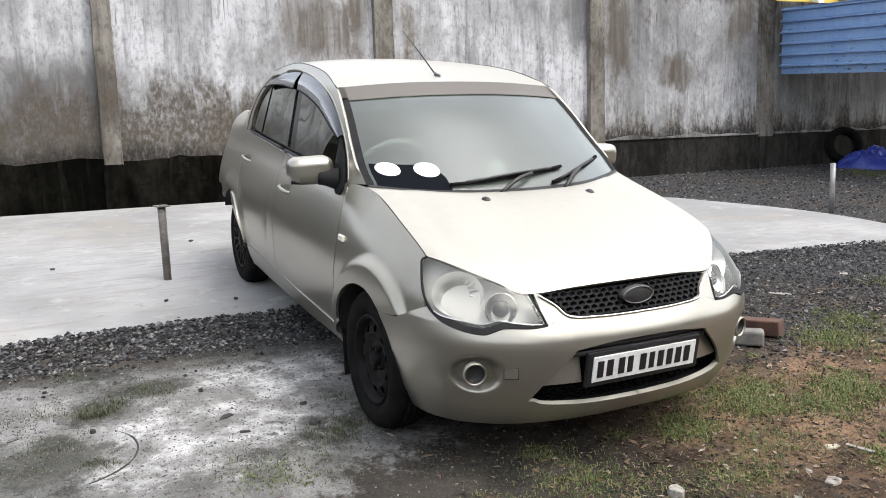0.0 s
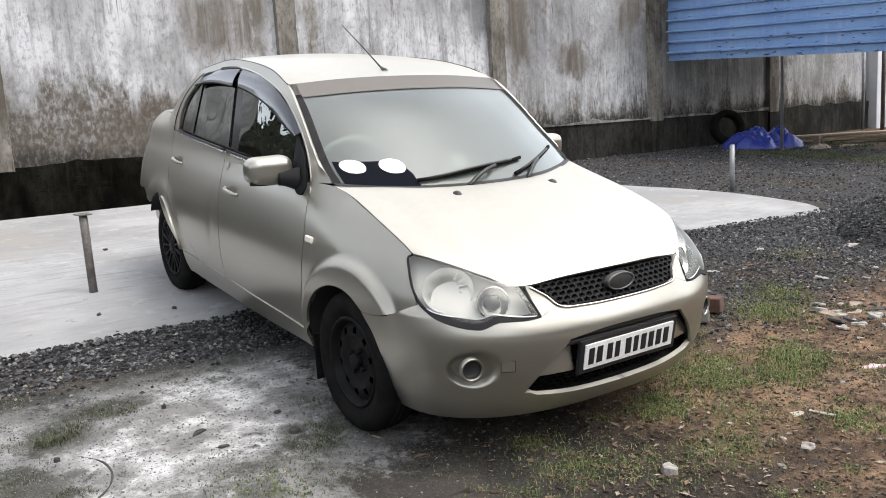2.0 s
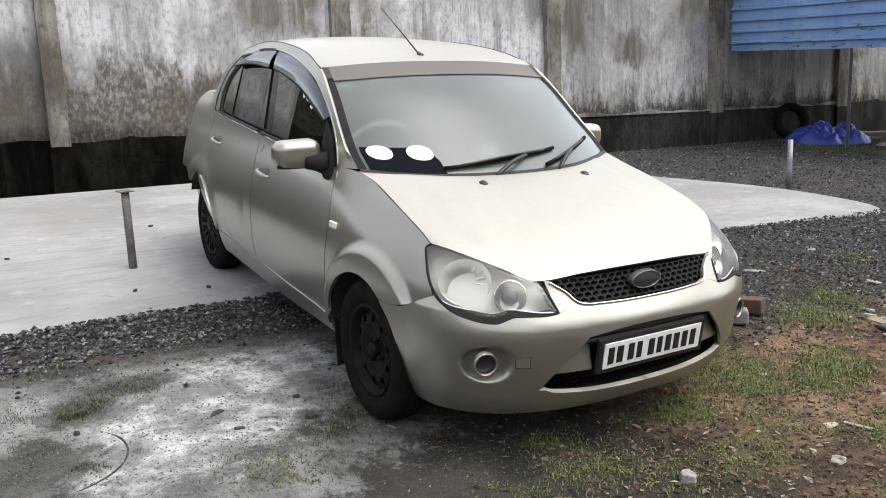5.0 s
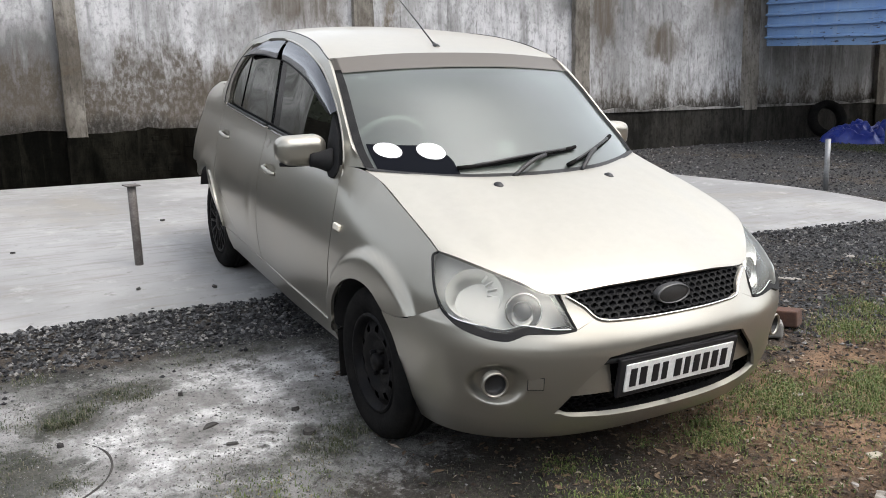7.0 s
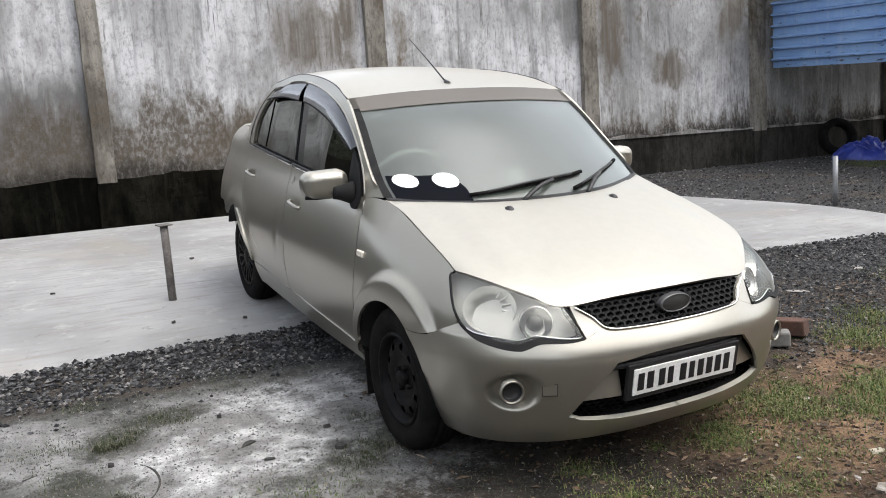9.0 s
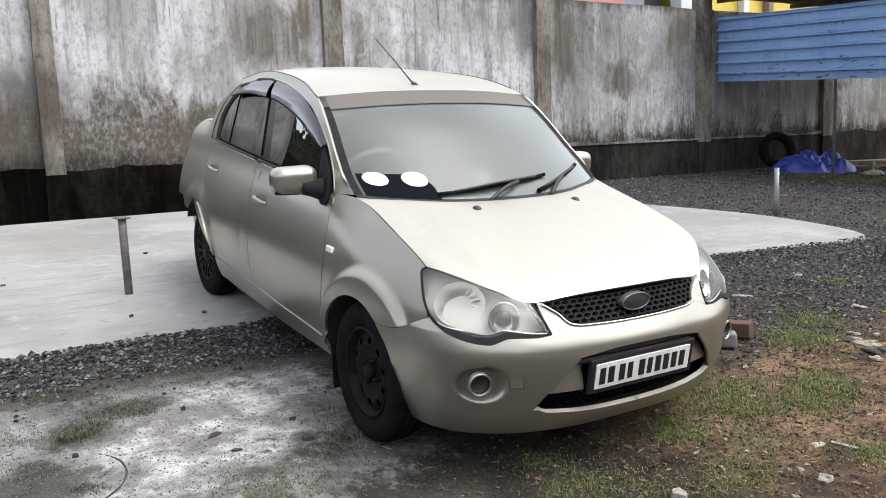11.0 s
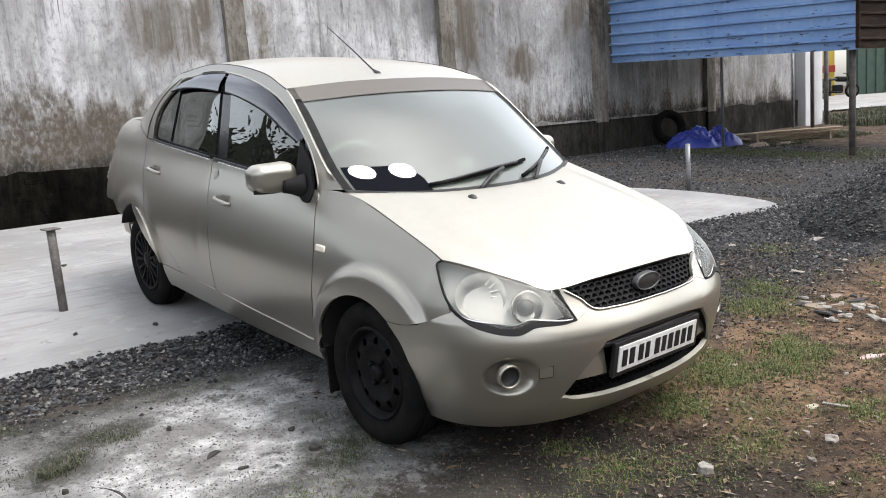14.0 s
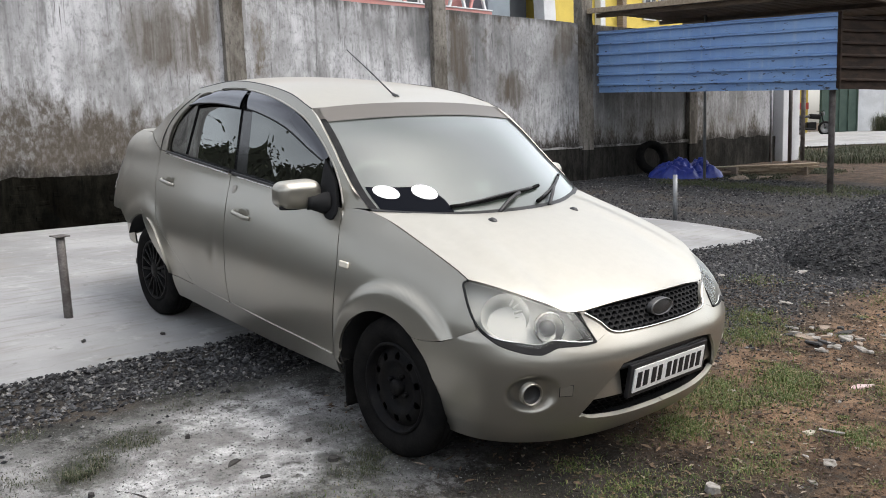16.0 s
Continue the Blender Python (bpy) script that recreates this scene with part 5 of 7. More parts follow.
def build_wheel(car, y, s, spoked):
    """Tyre with grooves and a black wheel; the pressed-steel one has round holes, the other thin spokes."""
    R, xo = WHEEL_R, s * (0.765 if spoked else 0.800)
    prof = [(.188, -.150), (.205, -.166), (.235, -.172), (.262, -.168), (.280, -.150), (.287, -.125), (.288, -.116), (.282, -.113), (.282, -.107), (.289, -.104), (.290, -.090), (.284, -.088), (.284, -.082), (.290, -.080), (.289, -.064), (.282, -.061), (.282, -.056), (.288, -.052), (.280, -.022), (.262, -.004), (.235, .000), (.205, -.006), (.186, -.020)]
    t = lathe_bm(prof, 64)
    w = part("wheel", t, RUBBER, car, "worn black tyre on a black wheel", smooth=True)
    put = Matrix.Translation((xo, y, R - .005)) @ Matrix.Diagonal((s, 1, 1, 1))
    w.data.transform(put)
    if not spoked:
        rim = lathe_bm([(.188, -.022), (.182, -.010), (.174, -.014), (.168, -.034), (.160, -.046)], 48)
        rim.transform(put)
        part("rim", rim, STEEL_BLACK, w, "black pressed-steel rim", smooth=True)
        # dished centre with a ring of holes
        bm = bmesh.new()
        nseg, holes = 120, 10
        radii = [.160, .152, .145, .138, .131, .124, .117, .110, .098, .085, .070, .055, .040, .028]
        depth = [-.046, -.042, -.038, -.035, -.033, -.032, -.031, -.032, -.038, -.046, -.050, -.048, -.046, -.044]
        rings = []
        for r, d in zip(radii, depth):
            rings.append([bm.verts.new((d, r * math.cos(2 * math.pi * k / nseg), r * math.sin(2 * math.pi * k / nseg))) for k in range(nseg)])
        for j in range(len(radii) - 1):
            for k in range(nseg):
                ang = (k + .5) / nseg * holes % 1.0 - .5
                rm = (radii[j] + radii[j + 1]) / 2
                if ((rm - .130) / .013) ** 2 + (ang * 2 * math.pi / holes * .130 / .017) ** 2 < 1:
                    continue
                bm.faces.new((rings[j][k], rings[j][(k + 1) % nseg], rings[j + 1][(k + 1) % nseg], rings[j + 1][k])).smooth = True
        bm.transform(put)
        part("wheel_disc", bm, STEEL_BLACK, w, "black steel disc with round vents")
        cap = lathe_bm([(.034, -.046), (.033, -.026), (.028, -.018), (0, -.016)], 28)
        cap.transform(put)
        part("hub_cap", cap, STEEL_BLACK, w, "small black hub cap", smooth=True)
        for k in range(4):
            a = math.pi / 2 * k + .4
            nut = lathe_bm([(.011, -.05), (.011, -.032), (.008, -.028), (0, -.028)], 6)
            nut.transform(put @ Matrix.Translation((0, .052 * math.cos(a), .052 * math.sin(a))))
            part("wheel_nut", nut, STEEL_BLACK, w)
    else:
        rim = lathe_bm([(.190, -.022), (.184, -.006), (.172, -.006), (.166, -.016), (.160, -.05)], 48)
        rim.transform(put)
        part("rim", rim, STEEL_BLACK, w, "black wheel trim", smooth=True)
        hub = lathe_bm([(.052, -.030), (.048, -.010), (.034, -.003), (0, -.002)], 32)
        hub.transform(put)
        part("hub_cap", hub, STEEL_BLACK, w, "black hub", smooth=True)
        for k in range(15):
            sp = box_bm(.012, .016, .130, Matrix.Rotation(2 * math.pi * k / 15, 4, "X") @ pose(-.014, 0, .106, 0, 2, 0), .004)
            sp.transform(put)
            part("spoke", sp, STEEL_BLACK, w, smooth=True)
    drum = lathe_bm([(.165, -.07), (.165, -.10), (0, -.10)], 32)
    drum.transform(put)
    part("brake_drum", drum, STEEL_BLACK, w, "dark brake behind the wheel")


def seat_bm(rear=False):
    w = 1.18 if rear else .46
    a = box_bm(w, .48, .16, pose(0, 0, .30, 6), .05, 3)
    b = box_bm(w, .14, .60, pose(0, .27, .62, -16), .055, 3)
    return merge(a, b)


def build_cabin(car):
    for x in (-.36, .36):
        st = part("front_seat", seat_bm(), FABRIC, car, "grey cloth front seat", smooth=True)
        st.location = (x, 1.25, 0.02)
        hr = box_bm(.26, .09, .18, pose(0, .385, 1.02, -12), .04, 3)
        part("headrest", hr, FABRIC, st, "grey cloth headrest", smooth=True)
    rs = part("rear_seat", seat_bm(True), FABRIC, car, "grey cloth rear bench", smooth=True)
    rs.location = (0, 2.05, 0.02)
    dash_low = [(-.62, .66, .78), (0, .66, .78), (.62, .66, .78)]
    dash_top = [(-.60, .38, .93), (-.3, .20, .915), (0, .16, .912), (.3, .20, .915), (.60, .38, .93)]
    g = coons(dash_low, dash_top, [dash_low[0], (-.62, .60, .90), (-.61, .50, .935), dash_top[0]], [dash_low[-1], (.62, .60, .90), (.61, .50, .935), dash_top[-1]], 20, 14)
    d = part("dashboard", sheet(g, (0, .4, .5), 0.0, 0.0), CABIN, car, "grey plastic dashboard", smooth=True)
    part("dash_face", box_bm(1.22, .05, .34, pose(0, .66, .63), .01), CABIN, d)
    bm = box_bm(.30, .16, .07, pose(-.36, .60, .935), .03, 3)
    part("instrument_cowl", bm, CABIN, d, smooth=True)
    # steering wheel on the right-hand side
    c, tilt = Vector((-.36, .79, .93)), Matrix.Rotation(radians(-62), 4, "X")
    rim = tube_bm([c + tilt @ Vector((.185 * math.cos(a), .185 * math.sin(a), 0)) for a in (2 * math.pi * k / 36 for k in range(37))], .014, 8, False)
    sw = part("steering_wheel", rim, WHEEL_GRIP, car, "pale grey steering wheel", smooth=True)
    part("wheel_boss", box_bm(.14, .10, .05, Matrix.Translation(c) @ tilt, .02, 3), WHEEL_GRIP, sw, smooth=True)
    for a in (0, 180, 270):
        v = Vector((math.cos(radians(a)), math.sin(radians(a)), 0))
        part("wheel_spoke", tube_bm([c + tilt @ (v * .05), c + tilt @ (v * .18)], .013, 8), CABIN, sw, smooth=True)
    part("column", tube_bm([c + Vector((0, -.02, -.02)), (-.36, .60, .84)], .035, 10), CABIN, sw)
    # white air freshener on the dash
    part("air_freshener", box_bm(.085, .03, .055, pose(-.045, .30, 1.0), .006), STICKER, car, "small white box on the dashboard")
    part("floor_pan", box_bm(1.36, 3.2, .04, pose(0, 1.35, .24), .005), CABIN, car, "dark underbody")
    part("parcel_shelf", box_bm(1.16, .5, .03, pose(0, 2.68, .98), .005), CABIN, car)
    part("rear_bulkhead", box_bm(1.2, .03, .7, pose(0, 2.46, .62), .005), CABIN, car)
    part("engine_bay", box_bm(1.1, .75, .34, pose(0, -.10, .42), .02), TRIM, car, "dark engine bay")
    part("firewall", box_bm(1.25, .03, .62, pose(0, .34, .58), .005), TRIM, car)
    # mirror and headlining
    part("rear_view_mirror", box_bm(.22, .03, .06, pose(0, .93, 1.27, 20), .012), CABIN, car, "interior mirror")


def build_sticker(car, grid):
    """Dark vinyl in the driver's corner of the screen, with plain white patches on it."""
    def at(u, v, lift):
        nv, nu = grid.shape[0] - 1, grid.shape[1] - 1
        i, j = min(int(u * nu), nu - 1), min(int(v * nv), nv - 1)
        a, b = u * nu - i, v * nv - j
        q = (1 - b) * ((1 - a) * grid[j, i] + a * grid[j, i + 1]) + b * ((1 - a) * grid[j + 1, i] + a * grid[j + 1, i + 1])
        return tuple(q + np.array((0, -.62, .78)) * lift)
    dark = [[at(u, v, .003) for u in np.linspace(.035, .262 - .25 * max(0.0, v - .10), 14)] for v in np.linspace(.0, .205, 12)]
    base = part("screen_sticker", sheet(dark, MID, 0.0, 0.0), DARK_VINYL, car, "dark vinyl sticker in the corner of the windscreen", smooth=True)
    for cu, cv, ru, rv in ((.090, .158, .040, .060), (.212, .160, .040, .060)):
        ring = [at(cu + ru * math.copysign(abs(math.cos(a)) ** (.9 if rv > .02 else .3), math.cos(a)), cv + rv * math.copysign(abs(math.sin(a)) ** (1.0 if rv > .02 else .3), math.sin(a)), .0055) for a in (2 * math.pi * k / 28 for k in range(28))]
        part("vinyl_patch", (ring, [tuple(range(28))]), STICKER, base, "plain white vinyl patch")


def build_car():
    car = thing("car", "dusty champagne-silver saloon parked on gravel and a slab", "car")
    for s in (-1, 1):
        build_side(car, s)
        build_headlamp(car, s)
        for i, a in enumerate(AXLES):
            build_wheel(car, a - .04 * i, s, i == 1)
    build_nose(car)
    build_top(car)
    build_cabin(car)
    return car


CAR = build_car()
CAR.matrix_world = pose(0, 0, 0, 5.4)           # it stands nose down on the slope

# ---- things in the yard ----
def painted_sheet_material():
    m, nt, s = principled("blue_painted_sheet", 0.45, 0.1)
    v = coords(nt)
    big, chip, fine = noise_at(nt, v, 1.1, 5.0), noise_at(nt, coords(nt, (1, 2.2, 9)), 2.4, 7.0, 0.65), noise_at(nt, v, 60, 4.0)
    run = noise_at(nt, coords(nt, (14, 14, 0.8)), 1.0, 6.0)
    col = blend(nt, span(nt, big, 0.3, 0.7), (0.15, 0.27, 0.52), (0.21, 0.34, 0.56))
    col = blend(nt, span(nt, run, 0.5, 0.75, 0.0, 0.6), col, (0.32, 0.40, 0.52))
    col = blend(nt, span(nt, fine, 0.5, 0.8, 0.0, 0.3), col, (0.09, 0.13, 0.24))
    low = nt.nodes.new("ShaderNodeSeparateXYZ")
    nt.links.new(v, low.inputs[0])
    chip = arith(nt, "ADD", chip, span(nt, low.outputs["Z"], 2.45, 1.85, 0.0, 0.05))
    col = blend(nt, span(nt, chip, 0.64, 0.655), col, (0.035, 0.04, 0.05))
    nt.links.new(col, s.inputs["Base Color"])
    bump(nt, s, fine, 0.15, 0.004)
    return m


BLUE_SHEET = painted_sheet_material()
RUST_SHEET = worn("rusty_sheet", (0.016, 0.011, 0.009), (0.036, 0.024, 0.017), 2.5, 50, 0.9, relief=0.3, stretch=(1, 1, 5), Specular_IOR_Level=0.1)
ROOF_SHEET = worn("weathered_roof_sheet", (0.17, 0.135, 0.105), (0.24, 0.20, 0.165), 2.0, 50, 0.8, relief=0.3)
RUST_PIPE = worn("rusty_pipe", (0.105, 0.092, 0.085), (0.19, 0.175, 0.165), 9, 90, 0.7, 0.3, relief=0.3)
PALE_PIPE = worn("galvanised_pipe", (0.33, 0.34, 0.35), (0.24, 0.24, 0.24), 8, 90, 0.5, 0.5, relief=0.15)
TIMBER = worn("pale_plank", (0.36, 0.29, 0.21), (0.25, 0.19, 0.13), 3, 70, 0.85, relief=0.3, stretch=(1, 9, 9))
OLD_TIMBER = worn("weathered_beam", (0.16, 0.12, 0.09), (0.24, 0.19, 0.15), 3, 60, 0.9, relief=0.3, stretch=(9, 1, 9))
TARP = worn("blue_tarpaulin", (0.015, 0.03, 0.24), (0.03, 0.06, 0.36), 4, 120, 0.38, relief=0.15)
SACK = worn("soiled_sacking", (0.34, 0.27, 0.21), (0.22, 0.17, 0.13), 9, 150, 0.95, relief=0.3)
WHITEWASH = worn("whitewash", (0.62, 0.63, 0.64), (0.50, 0.51, 0.52), 1.5, 40, 0.85, relief=0.1)
YELLOW = worn("yellow_render", (0.62, 0.47, 0.09), (0.54, 0.41, 0.08), 1.2, 40, 0.85, relief=0.1)
PINK = worn("pink_render", (0.52, 0.25, 0.23), (0.44, 0.21, 0.19), 1.2, 40, 0.85, relief=0.1)
GREYBLUE = worn("grey_blue_render", (0.23, 0.27, 0.30), (0.18, 0.21, 0.24), 1.2, 40, 0.85, relief=0.1)
DARK_OPEN = principled("dark_opening", 0.5, 0.0, Base_Color=(0.03, 0.035, 0.04, 1))[0]
OUTHOUSE = worn("grimy_render", (0.075, 0.076, 0.070), (0.11, 0.108, 0.10), 2, 40, 0.9, relief=0.2)
GREEN_GATE = worn("green_gate_paint", (0.035, 0.065, 0.05), (0.05, 0.085, 0.065), 3, 60, 0.6, relief=0.15)
BRICK = worn("fired_brick", (0.13, 0.066, 0.045), (0.075, 0.045, 0.036), 14, 120, 0.92, relief=0.5)
BLOCK = worn("concrete_block", (0.22, 0.215, 0.20), (0.14, 0.135, 0.125), 12, 110, 0.92, relief=0.5)


def pipe_post(x, y, top, lean, plate, material):
    base = ground_z(x, y) - 0.02
    b, t = Vector((x, y, base)), Vector((x + lean[0], y + lean[1], top))
    ob = part("pipe_post", tube_bm([b, b.lerp(t, .5), t], 0.026, 16), material, None)
    tagged(ob, "short rusty steel pipe with a cap plate in the concrete" if plate else "short pale steel pipe standing by the slab", "post", "pipe posts")
    if plate:
        part("cap_plate", box_bm(.088, .085, .008, Matrix.Translation(t + Vector((0, 0, .004))) @ pose(0, 0, 0, 3, 0, 12), .002), RUST_PIPE, ob, "flat rusty cap plate")


pipe_post(-1.207, 2.664, .752, (-.004, .004), True, RUST_PIPE)
pipe_post(5.433, 2.737, .735, (0, 0), False, PALE_PIPE)


def ribbed(p0, p1, z0, z1, pitch, deep, face, wave=0.01, thick=0.006):
    """A ribbed sheet from p0 to p1 (x, y), ribs running along it. z0, z1: (bottom, top) at each end."""
    a, b = Vector((*p0, 0)), Vector((*p1, 0))
    n = 40
    side = Vector((*face, 0)).normalized()
    prof = []
    height = z0[1] - z0[0]
    ribs = max(1, round(height / pitch))
    for r in range(ribs):
        for f, d in ((0, 0), (.64, 0), (.69, 1), (.79, 1), (.93, 0)):
            prof.append(((r + f) / ribs, d * deep))
    prof.append((1.0, 0.0))
    verts, faces = [], []
    for layer in (0, 1):
        for i in range(n + 1):
            u = i / n
            lo, hi = z0[0] + (z1[0] - z0[0]) * u, z0[1] + (z1[1] - z0[1]) * u
            for f, d in prof:
                q = a.lerp(b, u) + side * (d - layer * thick + wave * noise.noise((u * 5, f * 2, 3)))
                verts.append((q.x, q.y, lo + (hi - lo) * f + 0.010 * noise.noise((u * 4, f, 8))))
    m, half = len(prof), (n + 1) * len(prof)
    for layer in (0, 1):
        for i in range(n):
            for j in range(m - 1):
                k = layer * half + i * m + j
                faces.append((k, k + m, k + m + 1, k + 1) if layer else (k, k + 1, k + m + 1, k + m))
    for i in range(n):
        for j in (0, m - 1):
            k = i * m + j
            faces.append((k, k + m, k + m + half, k + half))
    for i in (0, n):
        for j in range(m - 1):
            k = i * m + j
            faces.append((k, k + 1, k + 1 + half, k + half))
    return verts, faces


def build_shed():
    shed = thing("shed", "open lean-to with a hung blue ribbed sheet and rusty roof", "shed", at=pose(10.5, 4.7, -.12))
    inv = shed.matrix_world.inverted()
    def add(name, geo, m, label=""):
        ob = part(name, geo, m, shed, label)
        ob.matrix_parent_inverse = inv
        return ob
    add("blue_sheet", ribbed((9.15, 6.71), (9.15, 2.55), (1.929, 2.985), (1.709, 2.768), .173, .060, (-1, -.05), .02), BLUE_SHEET, "blue painted ribbed sheet with chipped patches")
    add("rusty_sheet", ribbed((9.12, 2.545), (12.8, 2.46), (1.72, 2.72), (1.72, 2.90), .17, .03, (0, -1), .015), RUST_SHEET, "rust-brown ribbed sheet")
    add("corner_batten", box_bm(.05, .05, 1.04, pose(9.125, 2.53, 2.25), .004), RUST_SHEET, "dark batten where the two sheets meet")
    roof = ribbed((0, 6.72), (0, 2.1), (0, 4.3), (0, 4.3), .20, .03, (-1, 0), .01)
    v = [(8.85 + z, y, 3.30 - .055 * (6.7 - y) - x) for x, y, z in roof[0]]
    add("roof_sheet", (v, roof[1]), ROOF_SHEET, "weathered brown ribbed roof sheet")
    for x in (9.1, 11.0, 12.9):
        add("rafter", box_bm(.06, 4.5, .07, pose(x, 4.45, 3.12, 3.15, 0, 0), .006), OLD_TIMBER, "weathered wooden rafter")
    add("fascia", box_bm(.03, 4.6, .085, pose(8.83, 4.4, 3.18, 3.15, 0, 0), .004), TIMBER, "pale wooden fascia board")
    add("eaves_beam", box_bm(4.2, .06, .09, pose(11.0, 2.3, 2.97), .006), OLD_TIMBER, "weathered eaves beam")
    for x, y, top, r, m, lb in ((10.2, 5.25, 3.14, .026, PALE_PIPE, "thin pale steel post"), (9.5, 2.77, 2.80, .045, RUST_PIPE, "rusty brown steel post"), (14.65, 5.9, 3.0, .04, RUST_PIPE, "rusty steel post")):
        z0 = ground_z(x, y) - .03
        add("shed_post", tube_bm([(x, y, z0), (x, y, top)], r, 12), m, lb)


def build_tyre():
    prof = [(.20, -.07), (.215, -.085), (.26, -.095), (.30, -.085), (.318, -.05), (.322, 0), (.318, .05), (.30, .085), (.26, .095), (.215, .085), (.20, .07), (.195, 0), (.20, -.07)]
    t = part("tyre", lathe_bm(prof, 48, "Y"), RUBBER, None, smooth=True)
    t.matrix_world = Matrix.Translation((10.52, 6.55, ground_z(10.25, 6.52) + .325)) @ Matrix.Rotation(radians(-16), 4, "X") @ Matrix.Rotation(radians(-24), 4, "Z") @ Matrix.Scale(1.0, 4)
    tagged(t, "bare black tyre leaning on the wall plinth", "tyre")


def heap(name, cx, cy, rx, ry, h, m, label, category, seed, crease=0.35, n=44, kind="", turn=0.0, flat=0.8):
    """A crumpled or loose heap on the ground."""
    verts, faces = [], []
    for j in range(n + 1):
        for i in range(n + 1):
            u, v = 2 * i / n - 1, 2 * j / n - 1
            r = math.hypot(u, v)
            a = math.atan2(v, u)
            edge = 0.86 + 0.16 * noise.noise((math.cos(a) * 1.6, math.sin(a) * 1.6, seed))
            x, y = u * rx, v * ry
            x, y = cx + x * math.cos(turn) - y * math.sin(turn), cy + x * math.sin(turn) + y * math.cos(turn)
            k = max(0.0, 1 - (r / edge) ** 2)
            z = ground_z(x, y) - .02 + h * k ** flat * (1 + crease * noise.noise((u * 3.1, v * 3.1, seed)) + .6 * crease * noise.noise((u * 8, v * 8, seed + 3)) - 1.1 * crease * abs(noise.noise((u * 4.3 + 2, v * 4.3, seed + 7))))
            verts.append((x, y, z))
    for j in range(n):
        for i in range(n):
            k = j * (n + 1) + i
            q = (k, k + 1, k + n + 2, k + n + 1)
            faces.append(q)
    ob = part(name, (verts, faces), m, None, smooth=crease < .3)
    return tagged(ob, label, category, kind=kind)


def build_clutter():
    heap("tarpaulin", 10.47, 5.82, .80, .46, .33, TARP, "crumpled bright blue tarpaulin heap by the wall", "tarpaulin", 9, .40, 70, turn=-.5, flat=.50)
    for k, (x, y, z, ln, rz, ry) in enumerate(((12.0, 5.2, .49, 2.25, -39, .2), (12.1, 5.1, .445, 1.9, -43, 0), (11.85, 5.3, .41, 1.6, -35, 0), (12.35, 4.92, .40, 1.1, -44, 0), (12.30, 4.98, .355, 1.2, -38, 0))):
        p = part("plank", box_bm(ln, .22, .035, pose(x, y, z, 2, -ry, rz), .004), TIMBER, None)
        tagged(p, "pale sawn plank on a heap of scrap timber", "plank", "plank stack")
    for k, (x, y, sx, sy) in enumerate(((11.5, 5.62, .16, .12), (12.55, 4.78, .16, .12))):
        p = part("timber_block", box_bm(sx, .5, .16, pose(x, y, ground_z(x, y) + .06, 0, 0, 10), .006), OLD_TIMBER, None)
        tagged(p, "weathered timber block under planks", "timber")
    heap("sack", 10.85, 4.95, .34, .20, .085, SACK, "soiled sack lying beside the tarpaulin", "sack", 11, .5, 20)
    heap("sack", 11.35, 4.75, .38, .16, .06, SACK, "soiled sack lying by the planks", "sack", 15, .5, 20)
    b = part("concrete_block", box_bm(.24, .10, .08, pose(1.385, .085, .048, 0, 0, 135), .012), BLOCK, None)
    tagged(b, "weathered grey concrete block on the ground", "block")
    b = part("brick", box_bm(.27, .10, .085, pose(1.60, .17, .058, 0, 3, 114), .008), BRICK, None)
    tagged(b, "red-brown fired brick lying behind a grey concrete block", "brick")
    b = part("concrete_block", box_bm(.24, .10, .08, pose(1.66, .52, .075, 0, 0, 40), .010), BLOCK, None)
    tagged(b, "weathered grey concrete block on the ground", "block")


build_shed()
build_tyre()
build_clutter()


# ---- beyond the wall ----
def window_unit(house, x, y, z, w, h, frame_m, face=-1):
    f = part("window", box_bm(w, .10, h, pose(x, y, z), .01), frame_m, house, "white window frame")
    part("pane", box_bm(w - .16, .04, h - .16, pose(x, y + face * .045, z)), DARK_OPEN, f)
    part("mullion", box_bm(.06, .05, h - .16, pose(x, y + face * .06, z)), frame_m, f)
    return f


